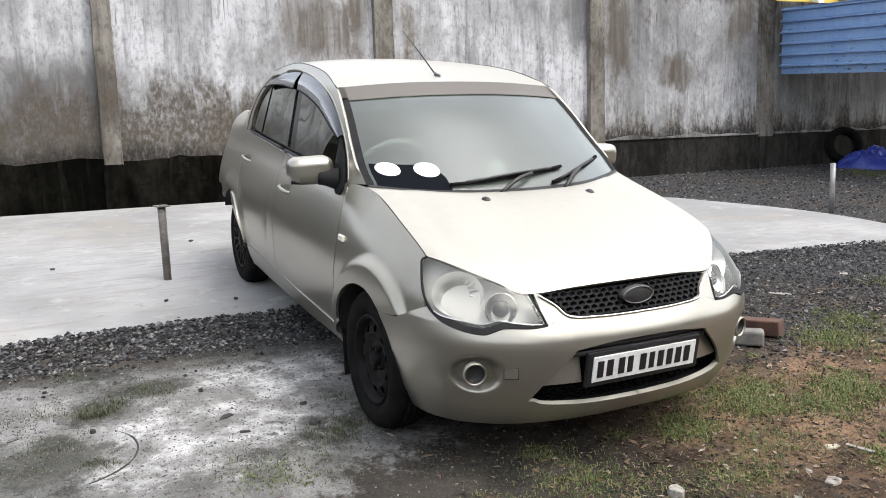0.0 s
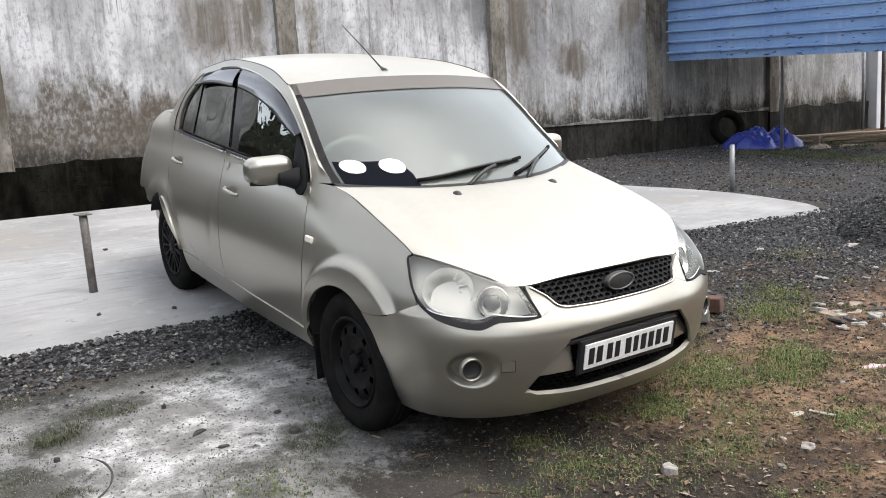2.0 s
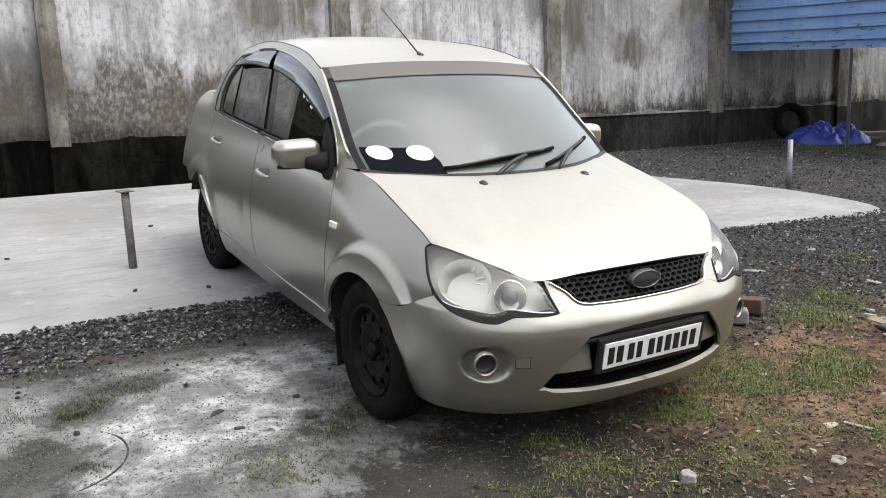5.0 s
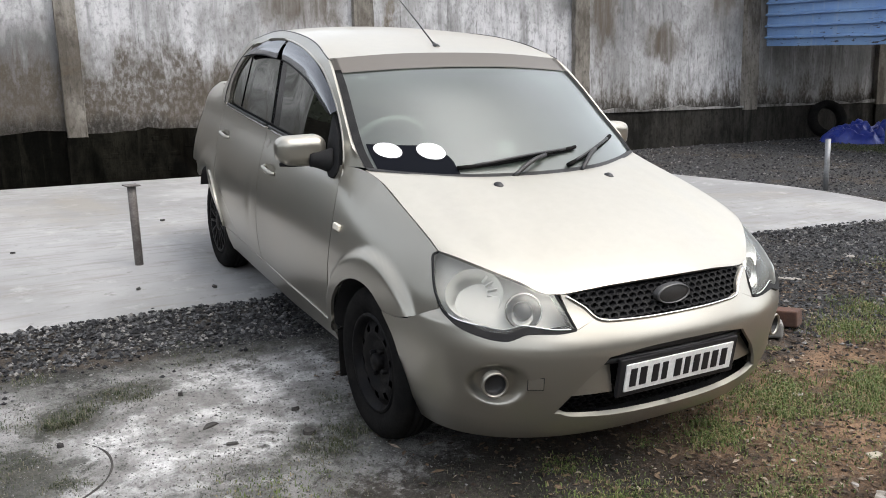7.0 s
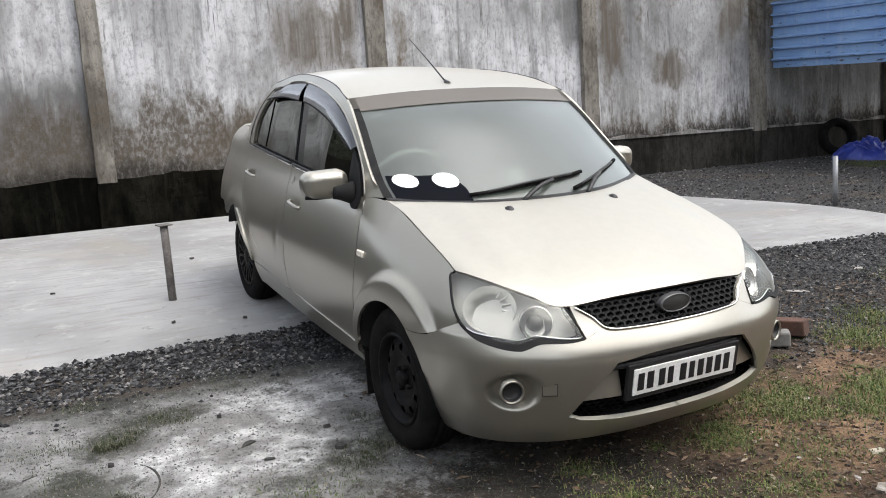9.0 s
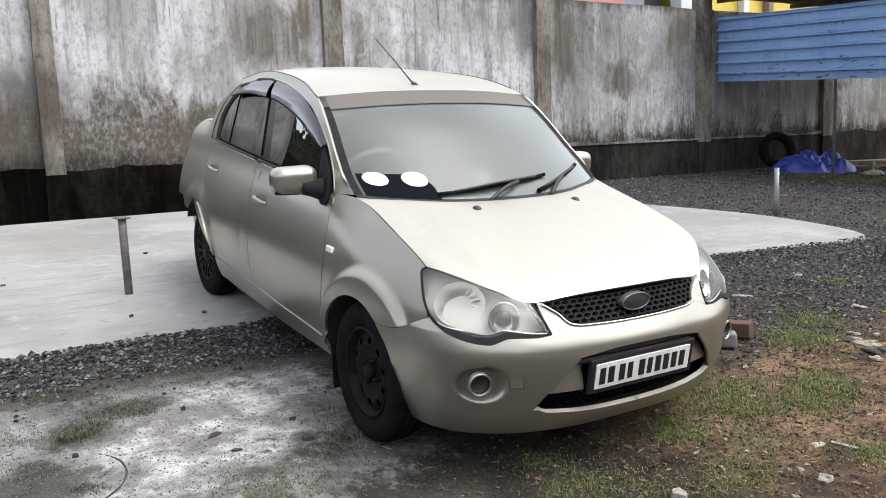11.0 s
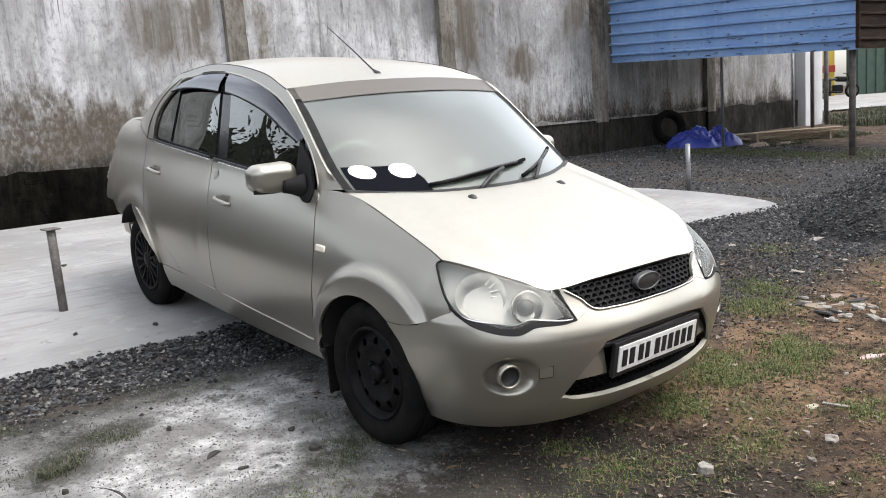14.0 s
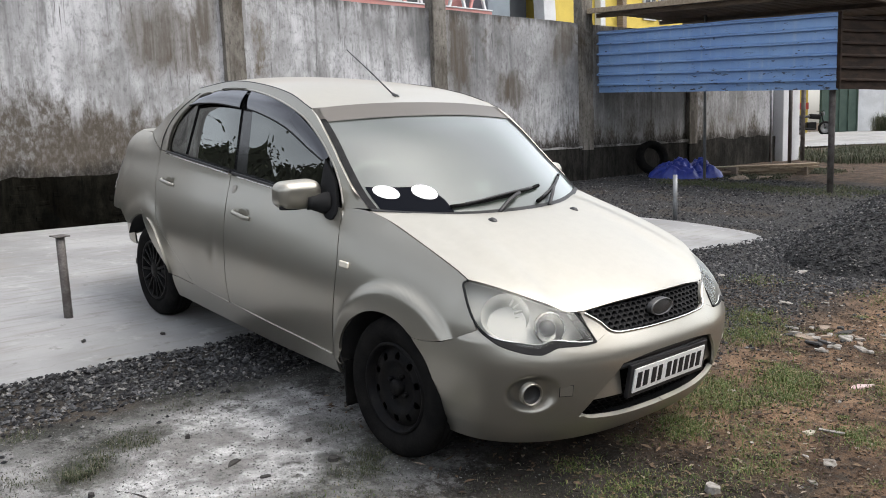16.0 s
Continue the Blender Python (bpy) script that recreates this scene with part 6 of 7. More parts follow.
def build_houses():
    # yellow house behind the shed
    h = thing("house", "bright yellow two-storey house with grey and brown pillars beyond the wall", "house", at=None)
    part("wall", box_bm(16.5, 8, 7.4, pose(28.75, 22.0, 4.30), .03), YELLOW, h)
    for x in (26.9, 28.0, 32.6):
        window_unit(h, x, 17.95, 6.35, .85, 1.3, WHITEWASH)
    part("ledge", box_bm(16.9, .5, .16, pose(28.75, 17.9, 4.25), .02), WHITEWASH, h, "white ledge")
    part("roof", box_bm(17.3, 8.8, .2, pose(28.75, 22.0, 8.10), .02), WHITEWASH, h)
    part("pillar", box_bm(.62, .5, 7.2, pose(20.2, 17.7, 4.30, 0, -3, 0), .02), WHITEWASH, h, "white corner pillar")
    part("pillar", box_bm(.26, .3, 7.2, pose(24.88, 17.85, 4.30), .02), OLD_TIMBER, h, "brown pillar")
    part("pillar", box_bm(.30, .3, 7.2, pose(23.5, 17.85, 4.30), .02), WHITEWASH, h, "white pillar")
    part("pillar", box_bm(1.2, .4, 7.2, pose(30.7, 17.75, 4.30), .02), BLOCK, h, "grey rendered pillar")
    # pink house with a railed balcony
    h = thing("house", "pink rendered house with a railed balcony front", "house")
    part("wall", box_bm(8.0, 6, 7.0, pose(13.55, 22.2, 3.90), .03), PINK, h)
    bal = part("balcony", box_bm(8.0, 1.2, .25, pose(13.55, 18.6, 4.35), .02), PINK, h, "pink balcony edge")
    part("parapet", box_bm(8.05, .22, .85, pose(13.55, 18.05, 4.85), .02), PINK, bal)
    part("coping", box_bm(8.1, .34, .14, pose(13.55, 18.0, 5.33), .02), PINK, bal, "pink moulded coping")
    part("coping_lip", box_bm(8.12, .40, .05, pose(13.55, 18.0, 5.42), .015), WHITEWASH, bal, "pale edge of the coping")
    for k in range(17):
        part("baluster", box_bm(.10, .10, .75, pose(9.8 + k * .47, 18.0, 5.80, 0, 18 if k % 2 else -18, 0), .02), WHITEWASH if k % 3 else PINK, bal)
    for x in (11.6, 15.4):
        window_unit(h, x, 19.17, 5.75, 1.5, 1.6, WHITEWASH)
    part("roof", box_bm(8.6, 6.6, .2, pose(13.55, 21.9, 7.50), .02), PINK, h)
    h = thing("house", "grey-blue house with a dark opening squeezed between its neighbours", "house")
    part("wall", box_bm(1.08, 6, 6.6, pose(18.12, 21.0, 3.80), .03), GREYBLUE, h)
    part("dark_opening", box_bm(1.25, 5.4, 6.2, pose(19.29, 21.1, 3.80)), DARK_OPEN, h, "dark opening")
    part("roof", box_bm(2.6, 6.4, .2, pose(18.9, 21.2, 7.20), .02), GREYBLUE, h)


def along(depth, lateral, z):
    """A place by distance and sideways offset along the camera's last line of sight."""
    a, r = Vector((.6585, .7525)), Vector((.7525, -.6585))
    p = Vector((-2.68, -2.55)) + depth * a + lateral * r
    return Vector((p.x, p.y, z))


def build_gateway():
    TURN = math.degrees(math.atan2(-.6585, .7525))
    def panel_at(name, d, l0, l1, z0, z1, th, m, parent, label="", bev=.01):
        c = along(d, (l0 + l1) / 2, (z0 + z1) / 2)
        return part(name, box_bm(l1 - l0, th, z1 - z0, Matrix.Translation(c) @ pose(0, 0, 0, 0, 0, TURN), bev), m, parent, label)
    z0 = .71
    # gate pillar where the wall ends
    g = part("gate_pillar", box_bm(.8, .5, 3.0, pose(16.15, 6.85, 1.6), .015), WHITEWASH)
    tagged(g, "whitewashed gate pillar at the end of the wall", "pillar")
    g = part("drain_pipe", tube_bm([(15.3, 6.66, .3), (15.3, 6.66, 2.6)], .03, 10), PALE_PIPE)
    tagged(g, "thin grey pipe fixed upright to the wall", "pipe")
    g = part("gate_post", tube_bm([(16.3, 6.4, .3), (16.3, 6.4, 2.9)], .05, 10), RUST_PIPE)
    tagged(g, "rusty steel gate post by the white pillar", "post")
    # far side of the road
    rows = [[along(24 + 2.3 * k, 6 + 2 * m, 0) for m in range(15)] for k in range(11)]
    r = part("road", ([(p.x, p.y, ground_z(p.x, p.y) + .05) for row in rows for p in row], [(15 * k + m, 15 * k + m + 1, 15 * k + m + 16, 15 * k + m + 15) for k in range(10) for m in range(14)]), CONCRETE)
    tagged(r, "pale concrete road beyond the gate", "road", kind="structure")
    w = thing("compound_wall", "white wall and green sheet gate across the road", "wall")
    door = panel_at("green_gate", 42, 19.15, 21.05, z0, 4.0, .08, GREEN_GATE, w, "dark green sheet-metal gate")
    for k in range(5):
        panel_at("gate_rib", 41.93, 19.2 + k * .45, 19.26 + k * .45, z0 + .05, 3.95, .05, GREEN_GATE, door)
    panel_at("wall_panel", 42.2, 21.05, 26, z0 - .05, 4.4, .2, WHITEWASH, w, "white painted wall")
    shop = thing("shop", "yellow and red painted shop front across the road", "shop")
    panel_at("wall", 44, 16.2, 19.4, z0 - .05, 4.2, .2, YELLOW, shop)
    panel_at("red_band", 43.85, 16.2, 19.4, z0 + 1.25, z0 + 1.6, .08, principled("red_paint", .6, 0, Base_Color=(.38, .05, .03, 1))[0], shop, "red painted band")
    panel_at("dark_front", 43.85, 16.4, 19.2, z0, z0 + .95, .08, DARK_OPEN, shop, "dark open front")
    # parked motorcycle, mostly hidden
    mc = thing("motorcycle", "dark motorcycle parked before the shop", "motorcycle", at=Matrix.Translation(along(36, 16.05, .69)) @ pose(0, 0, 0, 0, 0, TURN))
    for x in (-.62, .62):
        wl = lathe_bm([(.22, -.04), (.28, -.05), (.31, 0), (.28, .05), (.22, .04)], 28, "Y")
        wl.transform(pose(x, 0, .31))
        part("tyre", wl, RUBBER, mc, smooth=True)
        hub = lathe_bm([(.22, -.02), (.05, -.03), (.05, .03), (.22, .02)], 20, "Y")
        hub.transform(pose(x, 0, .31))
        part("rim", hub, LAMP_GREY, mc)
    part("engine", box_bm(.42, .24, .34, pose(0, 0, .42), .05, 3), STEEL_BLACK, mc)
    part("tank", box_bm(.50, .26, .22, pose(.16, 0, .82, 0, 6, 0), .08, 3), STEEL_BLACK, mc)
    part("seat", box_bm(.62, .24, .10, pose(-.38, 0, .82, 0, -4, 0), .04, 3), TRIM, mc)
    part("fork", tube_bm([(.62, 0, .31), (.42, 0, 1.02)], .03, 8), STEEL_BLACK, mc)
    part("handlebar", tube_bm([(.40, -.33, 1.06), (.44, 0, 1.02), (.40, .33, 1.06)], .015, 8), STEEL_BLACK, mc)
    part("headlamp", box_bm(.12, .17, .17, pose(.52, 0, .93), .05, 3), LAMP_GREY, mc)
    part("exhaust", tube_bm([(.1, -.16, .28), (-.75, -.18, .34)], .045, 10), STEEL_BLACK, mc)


def build_behind():
    # unseen building and hedge, added for the dark shapes in the car's reflections
    b = thing("outbuilding", "unseen long low grey outbuilding that the car reflects", "building")
    part("wall", box_bm(.3, 26, 3.0, pose(-13.0, 3.0, 1.4), .02), OUTHOUSE, b)
    part("roof", box_bm(3.0, 26.4, .12, pose(-14.2, 3.0, 2.96), .02), RUST_SHEET, b)
    build_hedge()


def build_hedge():
    """Ragged greenery along the lower wall: many small leaves under an uneven top."""
    rng = np.random.default_rng(17)
    crest = lambda x: 3.15 + .7 * noise.noise((x * .55, 3, 1)) + .5 * noise.noise((x * 1.9, 5, 1)) + .25 * noise.noise((x * 6, 5, 1))
    verts, faces = [], []
    for k in range(274):                      # tangled dark heart
        x = -17 + .05 * k
        verts += [(x, 9.2 + .15 * noise.noise((x * 4, 0, 2)), .2), (x, 9.2, crest(x) - .15 * rng.random())]
        if k:
            faces.append((2 * k - 2, 2 * k, 2 * k + 1, 2 * k - 1))
    for _ in range(16000):
        x = rng.uniform(-17, -3.4)
        z = .3 + (crest(x) - .3) * rng.random() ** .7
        y, r, a, b = 9.2 + rng.normal(0, .5), rng.uniform(.022, .055), rng.uniform(0, 6.28), rng.uniform(-1, 1)
        u = np.array((math.cos(a), math.sin(a), b * .6)) * r
        w = np.array((-math.sin(a) * b, math.cos(a) * b, 1.0)) * r * .5
        c, n = np.array((x, y, z)), len(verts)
        verts += [tuple(c - u), tuple(c - w), tuple(c + u), tuple(c + w)]
        faces.append((n, n + 1, n + 2, n + 3))
    h = part("hedge", (verts, faces), worn("hedge_leaf", (0.012, 0.018, 0.008), (0.028, 0.038, 0.015), 3, 20, 0.7, relief=0))
    tagged(h, "ragged dark green growth behind the lower wall", "hedge", kind="stuff")


build_houses()
build_gateway()
build_behind()

# ---- loose stones, chippings, grass, litter ----
RNG = np.random.default_rng(7)


def stone_stuff(name, count, place, size, material, label):
    """Many small broken stones in one object: squashed, turned six-cornered lumps."""
    base = np.array([(1, 0, 0), (0, 1, 0), (-1, 0, 0), (0, -1, 0), (0, 0, 1), (0, 0, -1)], float)
    tri = np.array([(0, 1, 4), (1, 2, 4), (2, 3, 4), (3, 0, 4), (1, 0, 5), (2, 1, 5), (3, 2, 5), (0, 3, 5)])
    verts, faces, made = [], [], 0
    while made < count:
        x, y, keep = place()
        if not keep:
            continue
        s = size[0] + (size[1] - size[0]) * RNG.random() ** 2.2
        p = base * (RNG.uniform(.6, 1.15, (6, 1))) * np.array((1, RNG.uniform(.55, .95), RNG.uniform(.4, .75))) * s
        a, b = RNG.uniform(0, 6.28), RNG.uniform(-.6, .6)
        ca, sa, cb, sb = math.cos(a), math.sin(a), math.cos(b), math.sin(b)
        p = p @ np.array([(ca, sa, 0), (-sa, ca, 0), (0, 0, 1)]) @ np.array([(1, 0, 0), (0, cb, sb), (0, -sb, cb)])
        p += (x, y, surface(x, y) + s * .22 + lift(x, y))
        faces.append(tri + len(verts) * 6)
        verts.append(p)
        made += 1
    v, f = np.concatenate(verts), np.concatenate(faces)
    ob = part(name, ([tuple(r) for r in v.tolist()], [tuple(r) for r in f.tolist()]), material, None)
    return tagged(ob, label, "gravel", kind="stuff")


def lift(x, y):
    """Chippings are banked up against the slab."""
    d = slab_edge(x) - y
    return 0.012 * max(0.0, 1 - abs(d) / .35) if d > -.06 else 0.0


def surface(x, y):
    return PILE(x, y) if PILE(x, y) > ground_z(x, y) else ground_z(x, y)


def PILE(x, y):
    """Height of the heap of dark chippings on the far side."""
    u, v = (x - 5.95) / 1.85, (y - .12) / 1.0
    u, v = u + .35 * v, v
    k = max(0.0, 1 - (u * u + v * v) * (1 + .25 * noise.noise((math.atan2(v, u) * 1.3, 2, 2))))
    return ground_z(x, y) - .03 + .60 * k ** .7 * (1 + .18 * noise.noise((x * 2, y * 2, 4)))


def speckled(name, dark, light, brown):
    m, nt, s = principled(name, 0.9)
    geo = nt.nodes.new("ShaderNodeNewGeometry")
    r = geo.outputs["Random Per Island"]
    col = blend(nt, span(nt, r, 0.25, 0.95), dark, light)
    col = blend(nt, span(nt, r, 0.90, 0.93, 0.0, 0.8), col, brown)
    col = blend(nt, span(nt, noise_at(nt, coords(nt), 90, 3.0), 0.35, 0.7, 0.0, 0.5), col, tuple(.5 * c for c in dark))
    nt.links.new(col, s.inputs["Base Color"])
    return m


CHIPS = speckled("dark_chippings", (0.013, 0.013, 0.015), (0.118, 0.120, 0.124), (0.26, 0.25, 0.235))
HEAP_CHIPS = speckled("damp_chippings", (0.010, 0.010, 0.011), (0.075, 0.075, 0.077), (0.16, 0.15, 0.14))
EARTH = speckled("earth_crumbs", (0.026, 0.019, 0.014), (0.17, 0.118, 0.082), (0.32, 0.285, 0.24))
POWDER = speckled("powdered_crumbs", (0.085, 0.084, 0.080), (0.27, 0.268, 0.26), (0.03, 0.03, 0.03))


def near_band():
    x = RNG.uniform(-4.2, 1.0)
    y = RNG.uniform(.86, 1.80)
    edge = 1.10 + .10 * noise.noise((x * 2.2, 1, 0)) + .05 * noise.noise((x * 7, 1, 0))
    k = (y - edge) / .12
    return x, y, (y < slab_edge(x) + .015 + .05 * (RNG.random() < .06)) and RNG.random() < max(.025, min(1.0, k))


def right_field():
    x, y = RNG.uniform(.9, 5.8), RNG.uniform(-.5, 2.0)
    k = min(1.0, max(.0, (x - .95 + .25 * noise.noise((x, y, 2))) / .5)) * min(1.0, max(.04, (y + .25 + .35 * noise.noise((x * .8, y * .8, 5))) / .4))
    return x, y, (y < slab_edge(x) - .05 * max(0, x - 3) or x > 5.5) and RNG.random() < k


def far_field():
    x, y = RNG.uniform(3.2, 11.0), RNG.uniform(-.2, 6.8)
    on_slab = x < 5.4 and y > 1.5 and y < np.interp(x, [2.2, 4.75, 5.0, 5.15, 5.25], [6.70, 4.3, 3.4, 2.3, 1.45])
    return x, y, not on_slab


def on_pile():
    x, y = RNG.uniform(3.6, 8.0), RNG.uniform(-1.0, 1.4)
    return x, y, PILE(x, y) > ground_z(x, y) + .01


def earth_field():
    x, y = RNG.uniform(-.9, 3.2), RNG.uniform(-1.9, .9)
    return x, y, x > -.5 + .4 * noise.noise((y, 1, 1))


def powder_field():
    x, y = RNG.uniform(-2.9, .3), RNG.uniform(-1.6, 1.2)
    return x, y, (x < -.5 and y > -.35) or RNG.random() < .14


def build_pile():
    v, f = grid_mesh(3.5, 8.0, -1.1, 1.5, .07, lambda x, y: max(PILE(x, y), ground_z(x, y) - .05))
    p = part("chippings_heap", (v, f), worn("heaped_chippings", (0.018, 0.018, 0.019), (0.055, 0.054, 0.053), 9, 70, 0.95, relief=0.8, dist=0.02), None, smooth=False)
    tagged(p, "low heap of dark stone chippings in the yard", "gravel heap", kind="stuff")


build_pile()
stone_stuff("chippings_by_slab", 13000, near_band, (.006, .022), CHIPS, "dark stone chippings banked before the slab")
stone_stuff("chippings_field", 16000, right_field, (.006, .022), CHIPS, "dark stone chippings spread over the yard")
stone_stuff("chippings_far", 14000, far_field, (.010, .028), CHIPS, "dark stone chippings out to the shed")
stone_stuff("chippings_on_heap", 10000, on_pile, (.008, .024), HEAP_CHIPS, "dark stone chippings heaped up")
stone_stuff("earth_crumbs", 14000, earth_field, (.003, .013), EARTH, "crumbs of red earth and small pebbles")
stone_stuff("powder_crumbs", 15000, powder_field, (.002, .0075), POWDER, "crumbs of grey silt and white powder")


def grass_stuff(name, clumps, material, label, wide=1.0):
    """Thin bent blades in clumps: (x, y, spread, blades, height)."""
    verts, faces = [], []
    for cx, cy, sp, n, h in clumps:
        for _ in range(int(n * 3)):
            x, y = cx + RNG.normal(0, sp * .62), cy + RNG.normal(0, sp * .5)
            x, y = x + .035 * noise.noise((x * 9, y * 9, 1)), y + .035 * noise.noise((x * 9, y * 9, 6))
            z = ground_z(x, y) - .003
            a, lean, ln, w = RNG.uniform(0, 6.28), RNG.uniform(.35, 1.3), h * .50 * RNG.uniform(.3, 1.2), RNG.uniform(.0009, .0018) * wide
            d = np.array((math.cos(a), math.sin(a), 0))
            side = np.array((-d[1], d[0], 0)) * w
            p0 = np.array((x, y, z))
            p1 = p0 + d * ln * lean * .3 + np.array((0, 0, ln * .6))
            p2 = p0 + d * ln * lean * .9 + np.array((0, 0, ln * (1.0 - .45 * lean)))
            b = len(verts)
            verts += [tuple(p0 - side), tuple(p0 + side), tuple(p1 + side * .8), tuple(p1 - side * .8), tuple(p2)]
            faces += [(b, b + 1, b + 2, b + 3), (b + 3, b + 2, b + 4)]
    ob = part(name, (verts, faces), material, None)
    return tagged(ob, label, "grass", kind="stuff")


def grass_material(name, low, high, dry):
    m, nt, s = principled(name, 0.7)
    geo = nt.nodes.new("ShaderNodeNewGeometry")
    r = geo.outputs["Random Per Island"]
    col = blend(nt, r, low, high)
    col = blend(nt, span(nt, r, 0.74, 0.80, 0.0, 0.9), col, dry)
    nt.links.new(col, s.inputs["Base Color"])
    return m


GRASS = grass_material("yard_grass", (0.050, 0.088, 0.018), (0.175, 0.205, 0.058), (0.24, 0.19, 0.10))
tufts = [(1.9, -.08, .20, 420, .09), (2.3, .12, .18, 300, .08), (1.36, -.60, .17, 520, .09), (1.1, -.70, .16, 360, .07), (.80, -.57, .14, 420, .07), (.95, -.42, .14, 360, .07),
         (.38, -.60, .13, 420, .06), (.92, -1.15, .14, 300, .06), (.30, -1.0, .16, 260, .05), (-.26, -.76, .18, 320, .05), (.62, -.42, .18, 260, .05), (1.05, .05, .10, 160, .07),
         (0.0, -.95, .2, 220, .045), (-.6, -.85, .2, 200, .04), (.6, -.85, .2, 260, .05), (1.6, -1.0, .2, 260, .06), (3.3, .6, .2, 120, .07), (3.6, -.3, .3, 200, .06), (2.4, -.9, .3, 260, .05),
         (-1.25, -.25, .16, 160, .04)]
dull = [(-1.81, .60, .06, 120, .09), (-1.74, .66, .09, 110, .05), (-1.58, .77, .11, 150, .045), (-1.50, .72, .06, 60, .05), (-1.90, 1.08, .08, 70, .05), (-2.05, .66, .14, 120, .04), (-1.98, .34, .12, 110, .04), (-1.84, .12, .08, 90, .04), (-2.10, .18, .10, 80, .035),
        (-1.17, 1.06, .22, 200, .035), (-.98, -.05, .10, 160, .05), (-.86, .06, .10, 160, .05), (-.80, .34, .07, 60, .04), (-1.35, -.10, .20, 180, .035), (-1.05, -.30, .16, 130, .04), (-.6, -.5, .2, 160, .035)]
for _ in range(46):
    x, y = RNG.uniform(-.5, 3.2), RNG.uniform(-1.8, .3)
    tufts.append((x, y, RNG.uniform(.03, .09), int(RNG.uniform(30, 130)), RNG.uniform(.02, .042)))
grass_stuff("grass", tufts, GRASS, "short patchy grass and weeds on red earth", 1.5)
DULL_GRASS = grass_material("dull_grass", (0.022, 0.032, 0.012), (0.075, 0.088, 0.036), (0.15, 0.135, 0.095))
grass_stuff("weeds", dull, DULL_GRASS, "thin dull weeds and moss on powdered soil")


def flake_stuff(name, count, material, label):
    """Dead leaves and shreds lying flat, each a bent quad."""
    verts, faces = [], []
    for _ in range(count):
        x, y = RNG.uniform(-.8, 3.6), RNG.uniform(-1.9, .7)
        if x < -.4 and RNG.random() < .6:
            continue
        a, l, w = RNG.uniform(0, 6.28), RNG.uniform(.006, .022) * (1.7 if RNG.random() < .12 else 1.0), RNG.uniform(.003, .010)
        c, s2, z, b = math.cos(a), math.sin(a), ground_z(x, y) + .004, len(verts)
        for u, v, h in ((-l, 0, 0), (0, -w, RNG.uniform(0, .008)), (l, 0, RNG.uniform(0, .006)), (0, w, RNG.uniform(0, .008))):
            verts.append((x + u * c - v * s2, y + u * s2 + v * c, z + h))
        faces.append((b, b + 1, b + 2, b + 3))
    return tagged(part(name, (verts, faces), material, None), label, "leaf litter", kind="stuff")


flake_stuff("leaf_litter", 7500, speckled("dead_leaves", (0.045, 0.030, 0.020), (0.21, 0.145, 0.09), (0.40, 0.34, 0.27)), "dead leaves, shreds and twigs strewn on red earth")
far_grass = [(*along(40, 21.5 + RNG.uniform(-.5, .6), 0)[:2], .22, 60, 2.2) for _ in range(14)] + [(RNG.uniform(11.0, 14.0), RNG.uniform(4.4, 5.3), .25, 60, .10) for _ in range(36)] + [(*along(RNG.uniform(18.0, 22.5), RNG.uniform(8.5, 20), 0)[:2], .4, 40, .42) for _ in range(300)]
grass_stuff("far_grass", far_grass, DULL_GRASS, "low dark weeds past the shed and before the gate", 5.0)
VERGE_GRASS = grass_material("verge_blades", (0.030, 0.046, 0.015), (0.095, 0.112, 0.045), (0.13, 0.115, 0.075))
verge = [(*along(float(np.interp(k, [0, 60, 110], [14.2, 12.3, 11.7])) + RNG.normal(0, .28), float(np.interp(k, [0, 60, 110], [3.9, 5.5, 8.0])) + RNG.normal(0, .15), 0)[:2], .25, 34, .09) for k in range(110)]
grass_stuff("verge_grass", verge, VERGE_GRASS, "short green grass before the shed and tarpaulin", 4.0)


def shard(x, y, r, thick, material, label, category, seed, stretch=1.0, turn=0.0, group="litter"):
    """A flat broken piece with an uneven outline."""
    bm = bmesh.new()
    n = 8
    ring = []
    for k in range(n):
        a = 2 * math.pi * k / n
        rr = r * (0.62 + 1.1 * abs(noise.noise((math.cos(a) * 3.1, math.sin(a) * 3.1, seed * 1.37))))
        ring.append(bm.verts.new((rr * math.cos(a) * stretch, rr * math.sin(a), 0)))
    f = bm.faces.new(ring)
    top = bmesh.ops.extrude_face_region(bm, geom=[f])
    for v in (e for e in top["geom"] if isinstance(e, bmesh.types.BMVert)):
        v.co = (v.co.x * .90, v.co.y * .90, thick * (1 + .6 * noise.noise((v.co.x * 60, v.co.y * 60, seed))))
    bmesh.ops.recalc_face_normals(bm, faces=bm.faces)
    bm.transform(pose(x, y, surface(x, y) + .001, random.uniform(-8, 8), random.uniform(-8, 8), turn))
    ob = part("litter" if category == "litter" else "stone", bm, material, None)
    return tagged(ob, label, category, group)


WHITE_BIT = worn("pale_broken_tile", (0.38, 0.36, 0.33), (0.17, 0.15, 0.12), 34, 120, 0.8, relief=0.2)
CREAM_BIT = worn("yellowed_plastic", (0.48, 0.44, 0.34), (0.36, 0.32, 0.25), 18, 120, 0.7, relief=0.1)
DARK_BIT = worn("dark_rag", (0.035, 0.033, 0.032), (0.06, 0.055, 0.05), 20, 150, 0.9, relief=0.4)
PINK_BIT = worn("faded_pink_wrapper", (0.60, 0.36, 0.36), (0.66, 0.58, 0.56), 20, 90, 0.5, relief=0.1)
shard(-.034, -.985, .046, .024, WHITE_BIT, "angular pale stone on red earth", "stone", 3, group="pale stones")
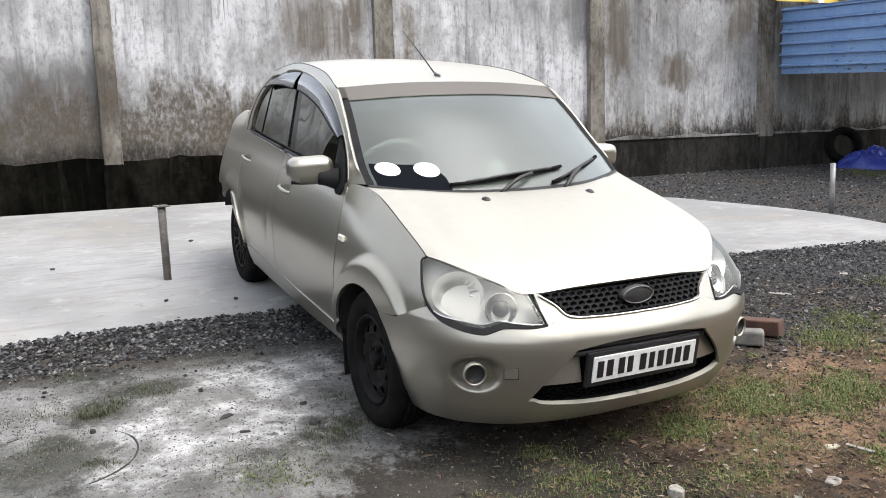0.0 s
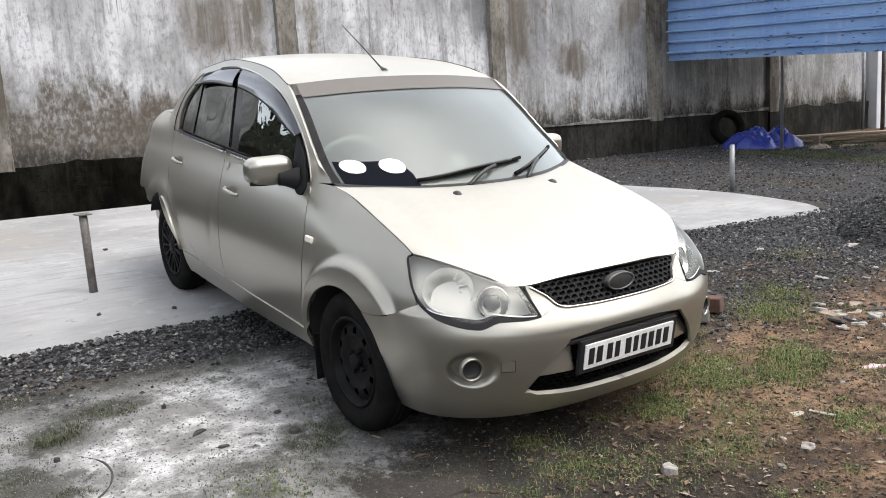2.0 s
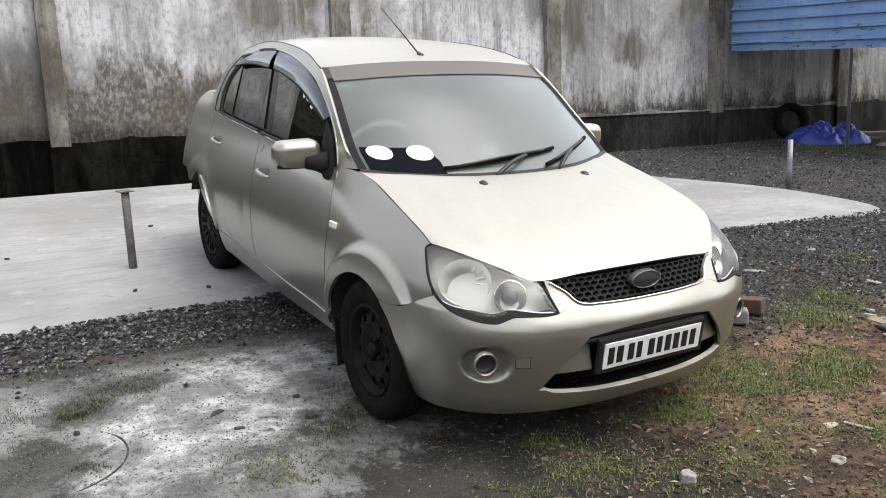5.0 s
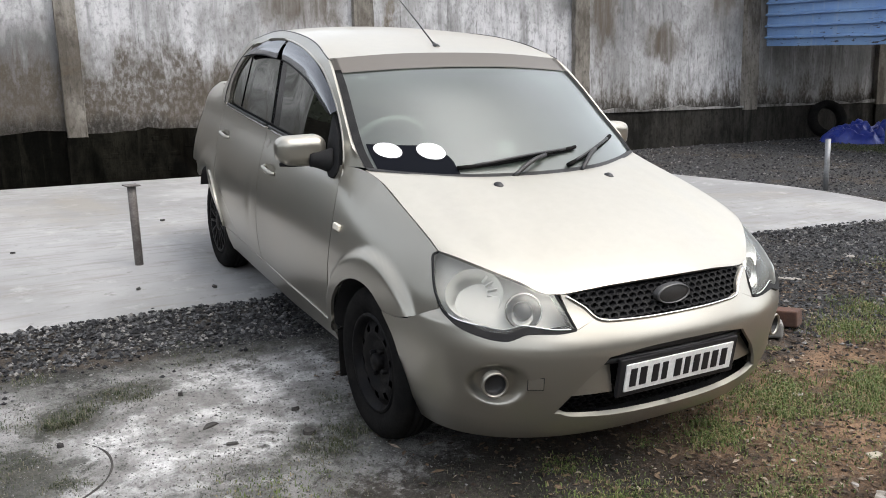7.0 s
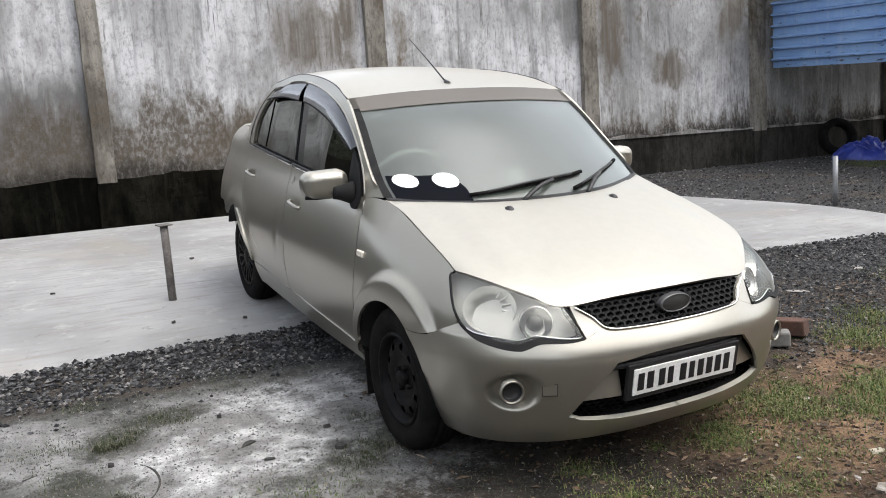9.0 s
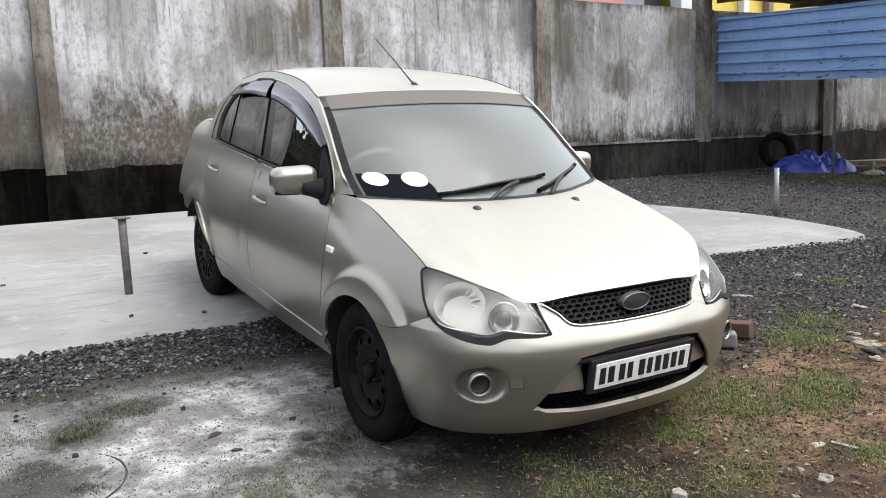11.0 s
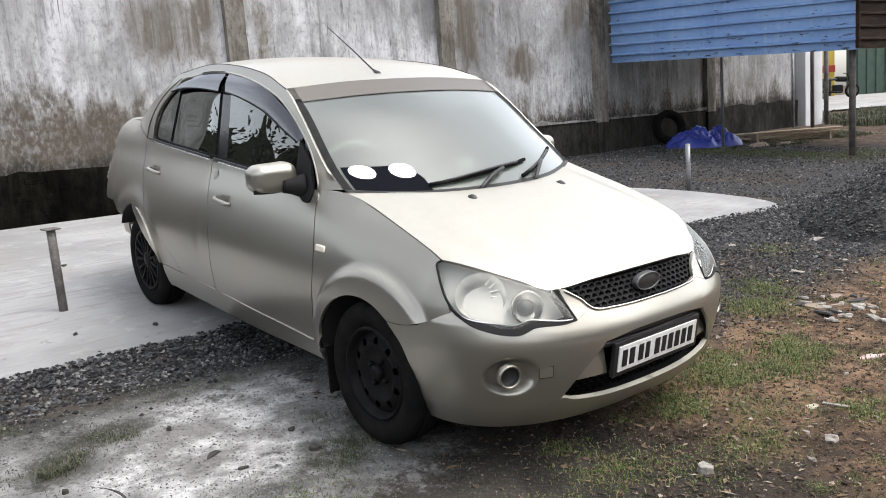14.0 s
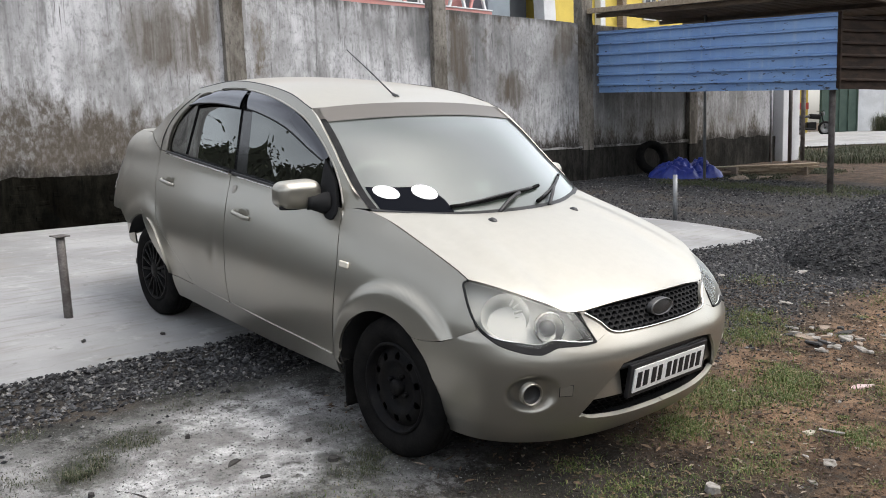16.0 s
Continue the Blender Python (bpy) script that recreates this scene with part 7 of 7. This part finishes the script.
for k, (x, y, r, st, tn) in enumerate(((.53, -1.17, .040, 1.4, 20), (.77, -.98, .036, 1.5, -20), (.33, -1.2, .022, 1.3, 60), (.47, -.87, .012, 1.4, 0), (.52, -1.08, .018, 1.5, 80), (2.38, .69, .07, 1.9, -30),
                                       (3.21, .87, .05, 1.2, 0), (2.85, .15, .06, 1.6, 10), (3.09, -.02, .045, 1.2, 40), (3.1, -.12, .035, 1.2, 0), (.96, -.5, .030, 1.2, 30), (1.25, -.9, .02, 1.2, 0), (2.2, -.35, .05, 1.5, 15),
                                       (2.45, -.30, .035, 1.2, 0), (2.6, -.6, .05, 1.4, 50), (1.9, -.62, .03, 1.3, 10), (3.9, .55, .06, 1.5, 0), (3.4, .1, .05, 1.3, 70))):
    shard(x, y, r * .8, .005, CREAM_BIT if k == 1 else WHITE_BIT, "flat pale broken chip lying on the ground", "litter", 10 + k, st, tn, "pale litter")
strip = part("litter", box_bm(.105, .018, .006, pose(.855, -1.04, ground_z(.855, -1.04) + .008, 4, 3, -70), .002), WHITE_BIT)
tagged(strip, "narrow white plastic strip on the earth", "litter", "pale litter")
for k in range(34):
    shard(2.30 + RNG.normal(0, .14), -.45 + RNG.normal(0, .11), RNG.uniform(.012, .040), .010, (WHITE_BIT, DARK_BIT, WHITE_BIT, SACK)[k % 4], "crumpled pale scrap in a small litter heap", "litter", 40 + k, RNG.uniform(1.2, 2.6), RNG.uniform(0, 180), "litter heap")
shard(1.56, -.88, .030, .006, PINK_BIT, "faded pink wrapper on the grass", "litter", 61, 2.3, -30)
for k, (x, y, r, st, tn) in enumerate(((-1.315, .33, .026, 1.9, 30), (-1.275, .152, .028, 1.6, -10), (-.985, .31, .018, 1.1, 0), (-1.0, .105, .035, 1.2, 20), (-1.834, 1.154, .025, 1.1, 0), (-1.36, .65, .014, 1.0, 0), (-1.83, .41, .015, 1.2, 0), (-1.10, 1.60, .014, 1, 0))):
    shard(x, y, r * .72, .014 if st < 1.3 else .006, DARK_BIT, "small dark clod or rag scrap on pale soil", "litter", 80 + k, st, tn, "dark scraps")
for k, (x, y) in enumerate(((-1.295, 2.123), (-.809, 4.128), (-2.4, 2.7), (-.9, 2.0), (-1.9, 3.4), (-2.9, 3.9))):
    o = shard(x, y, .018, .012, DARK_BIT, "small dark pebble on the concrete slab", "stone", 100 + k, group="slab pebbles")
    o.location.z += fall(y) + .022 - ground_z(x, y)
# buried ring of old pipe showing in the soil
ring = [(-1.98 + .30 * math.cos(radians(a)), .23 + .27 * math.sin(radians(a)), ground_z(-1.98 + .30 * math.cos(radians(a)), .23 + .27 * math.sin(radians(a))) + .002) for a in range(-70, 128, 6)]
r = part("buried_ring", tube_bm([(a, b, c - .005 + .009 * noise.noise((a * 9, b * 9, 1))) for a, b, c in ring], .005, 8), DARK_BIT)
tagged(r, "dark rim of a round pit cover showing in the soil", "cover")
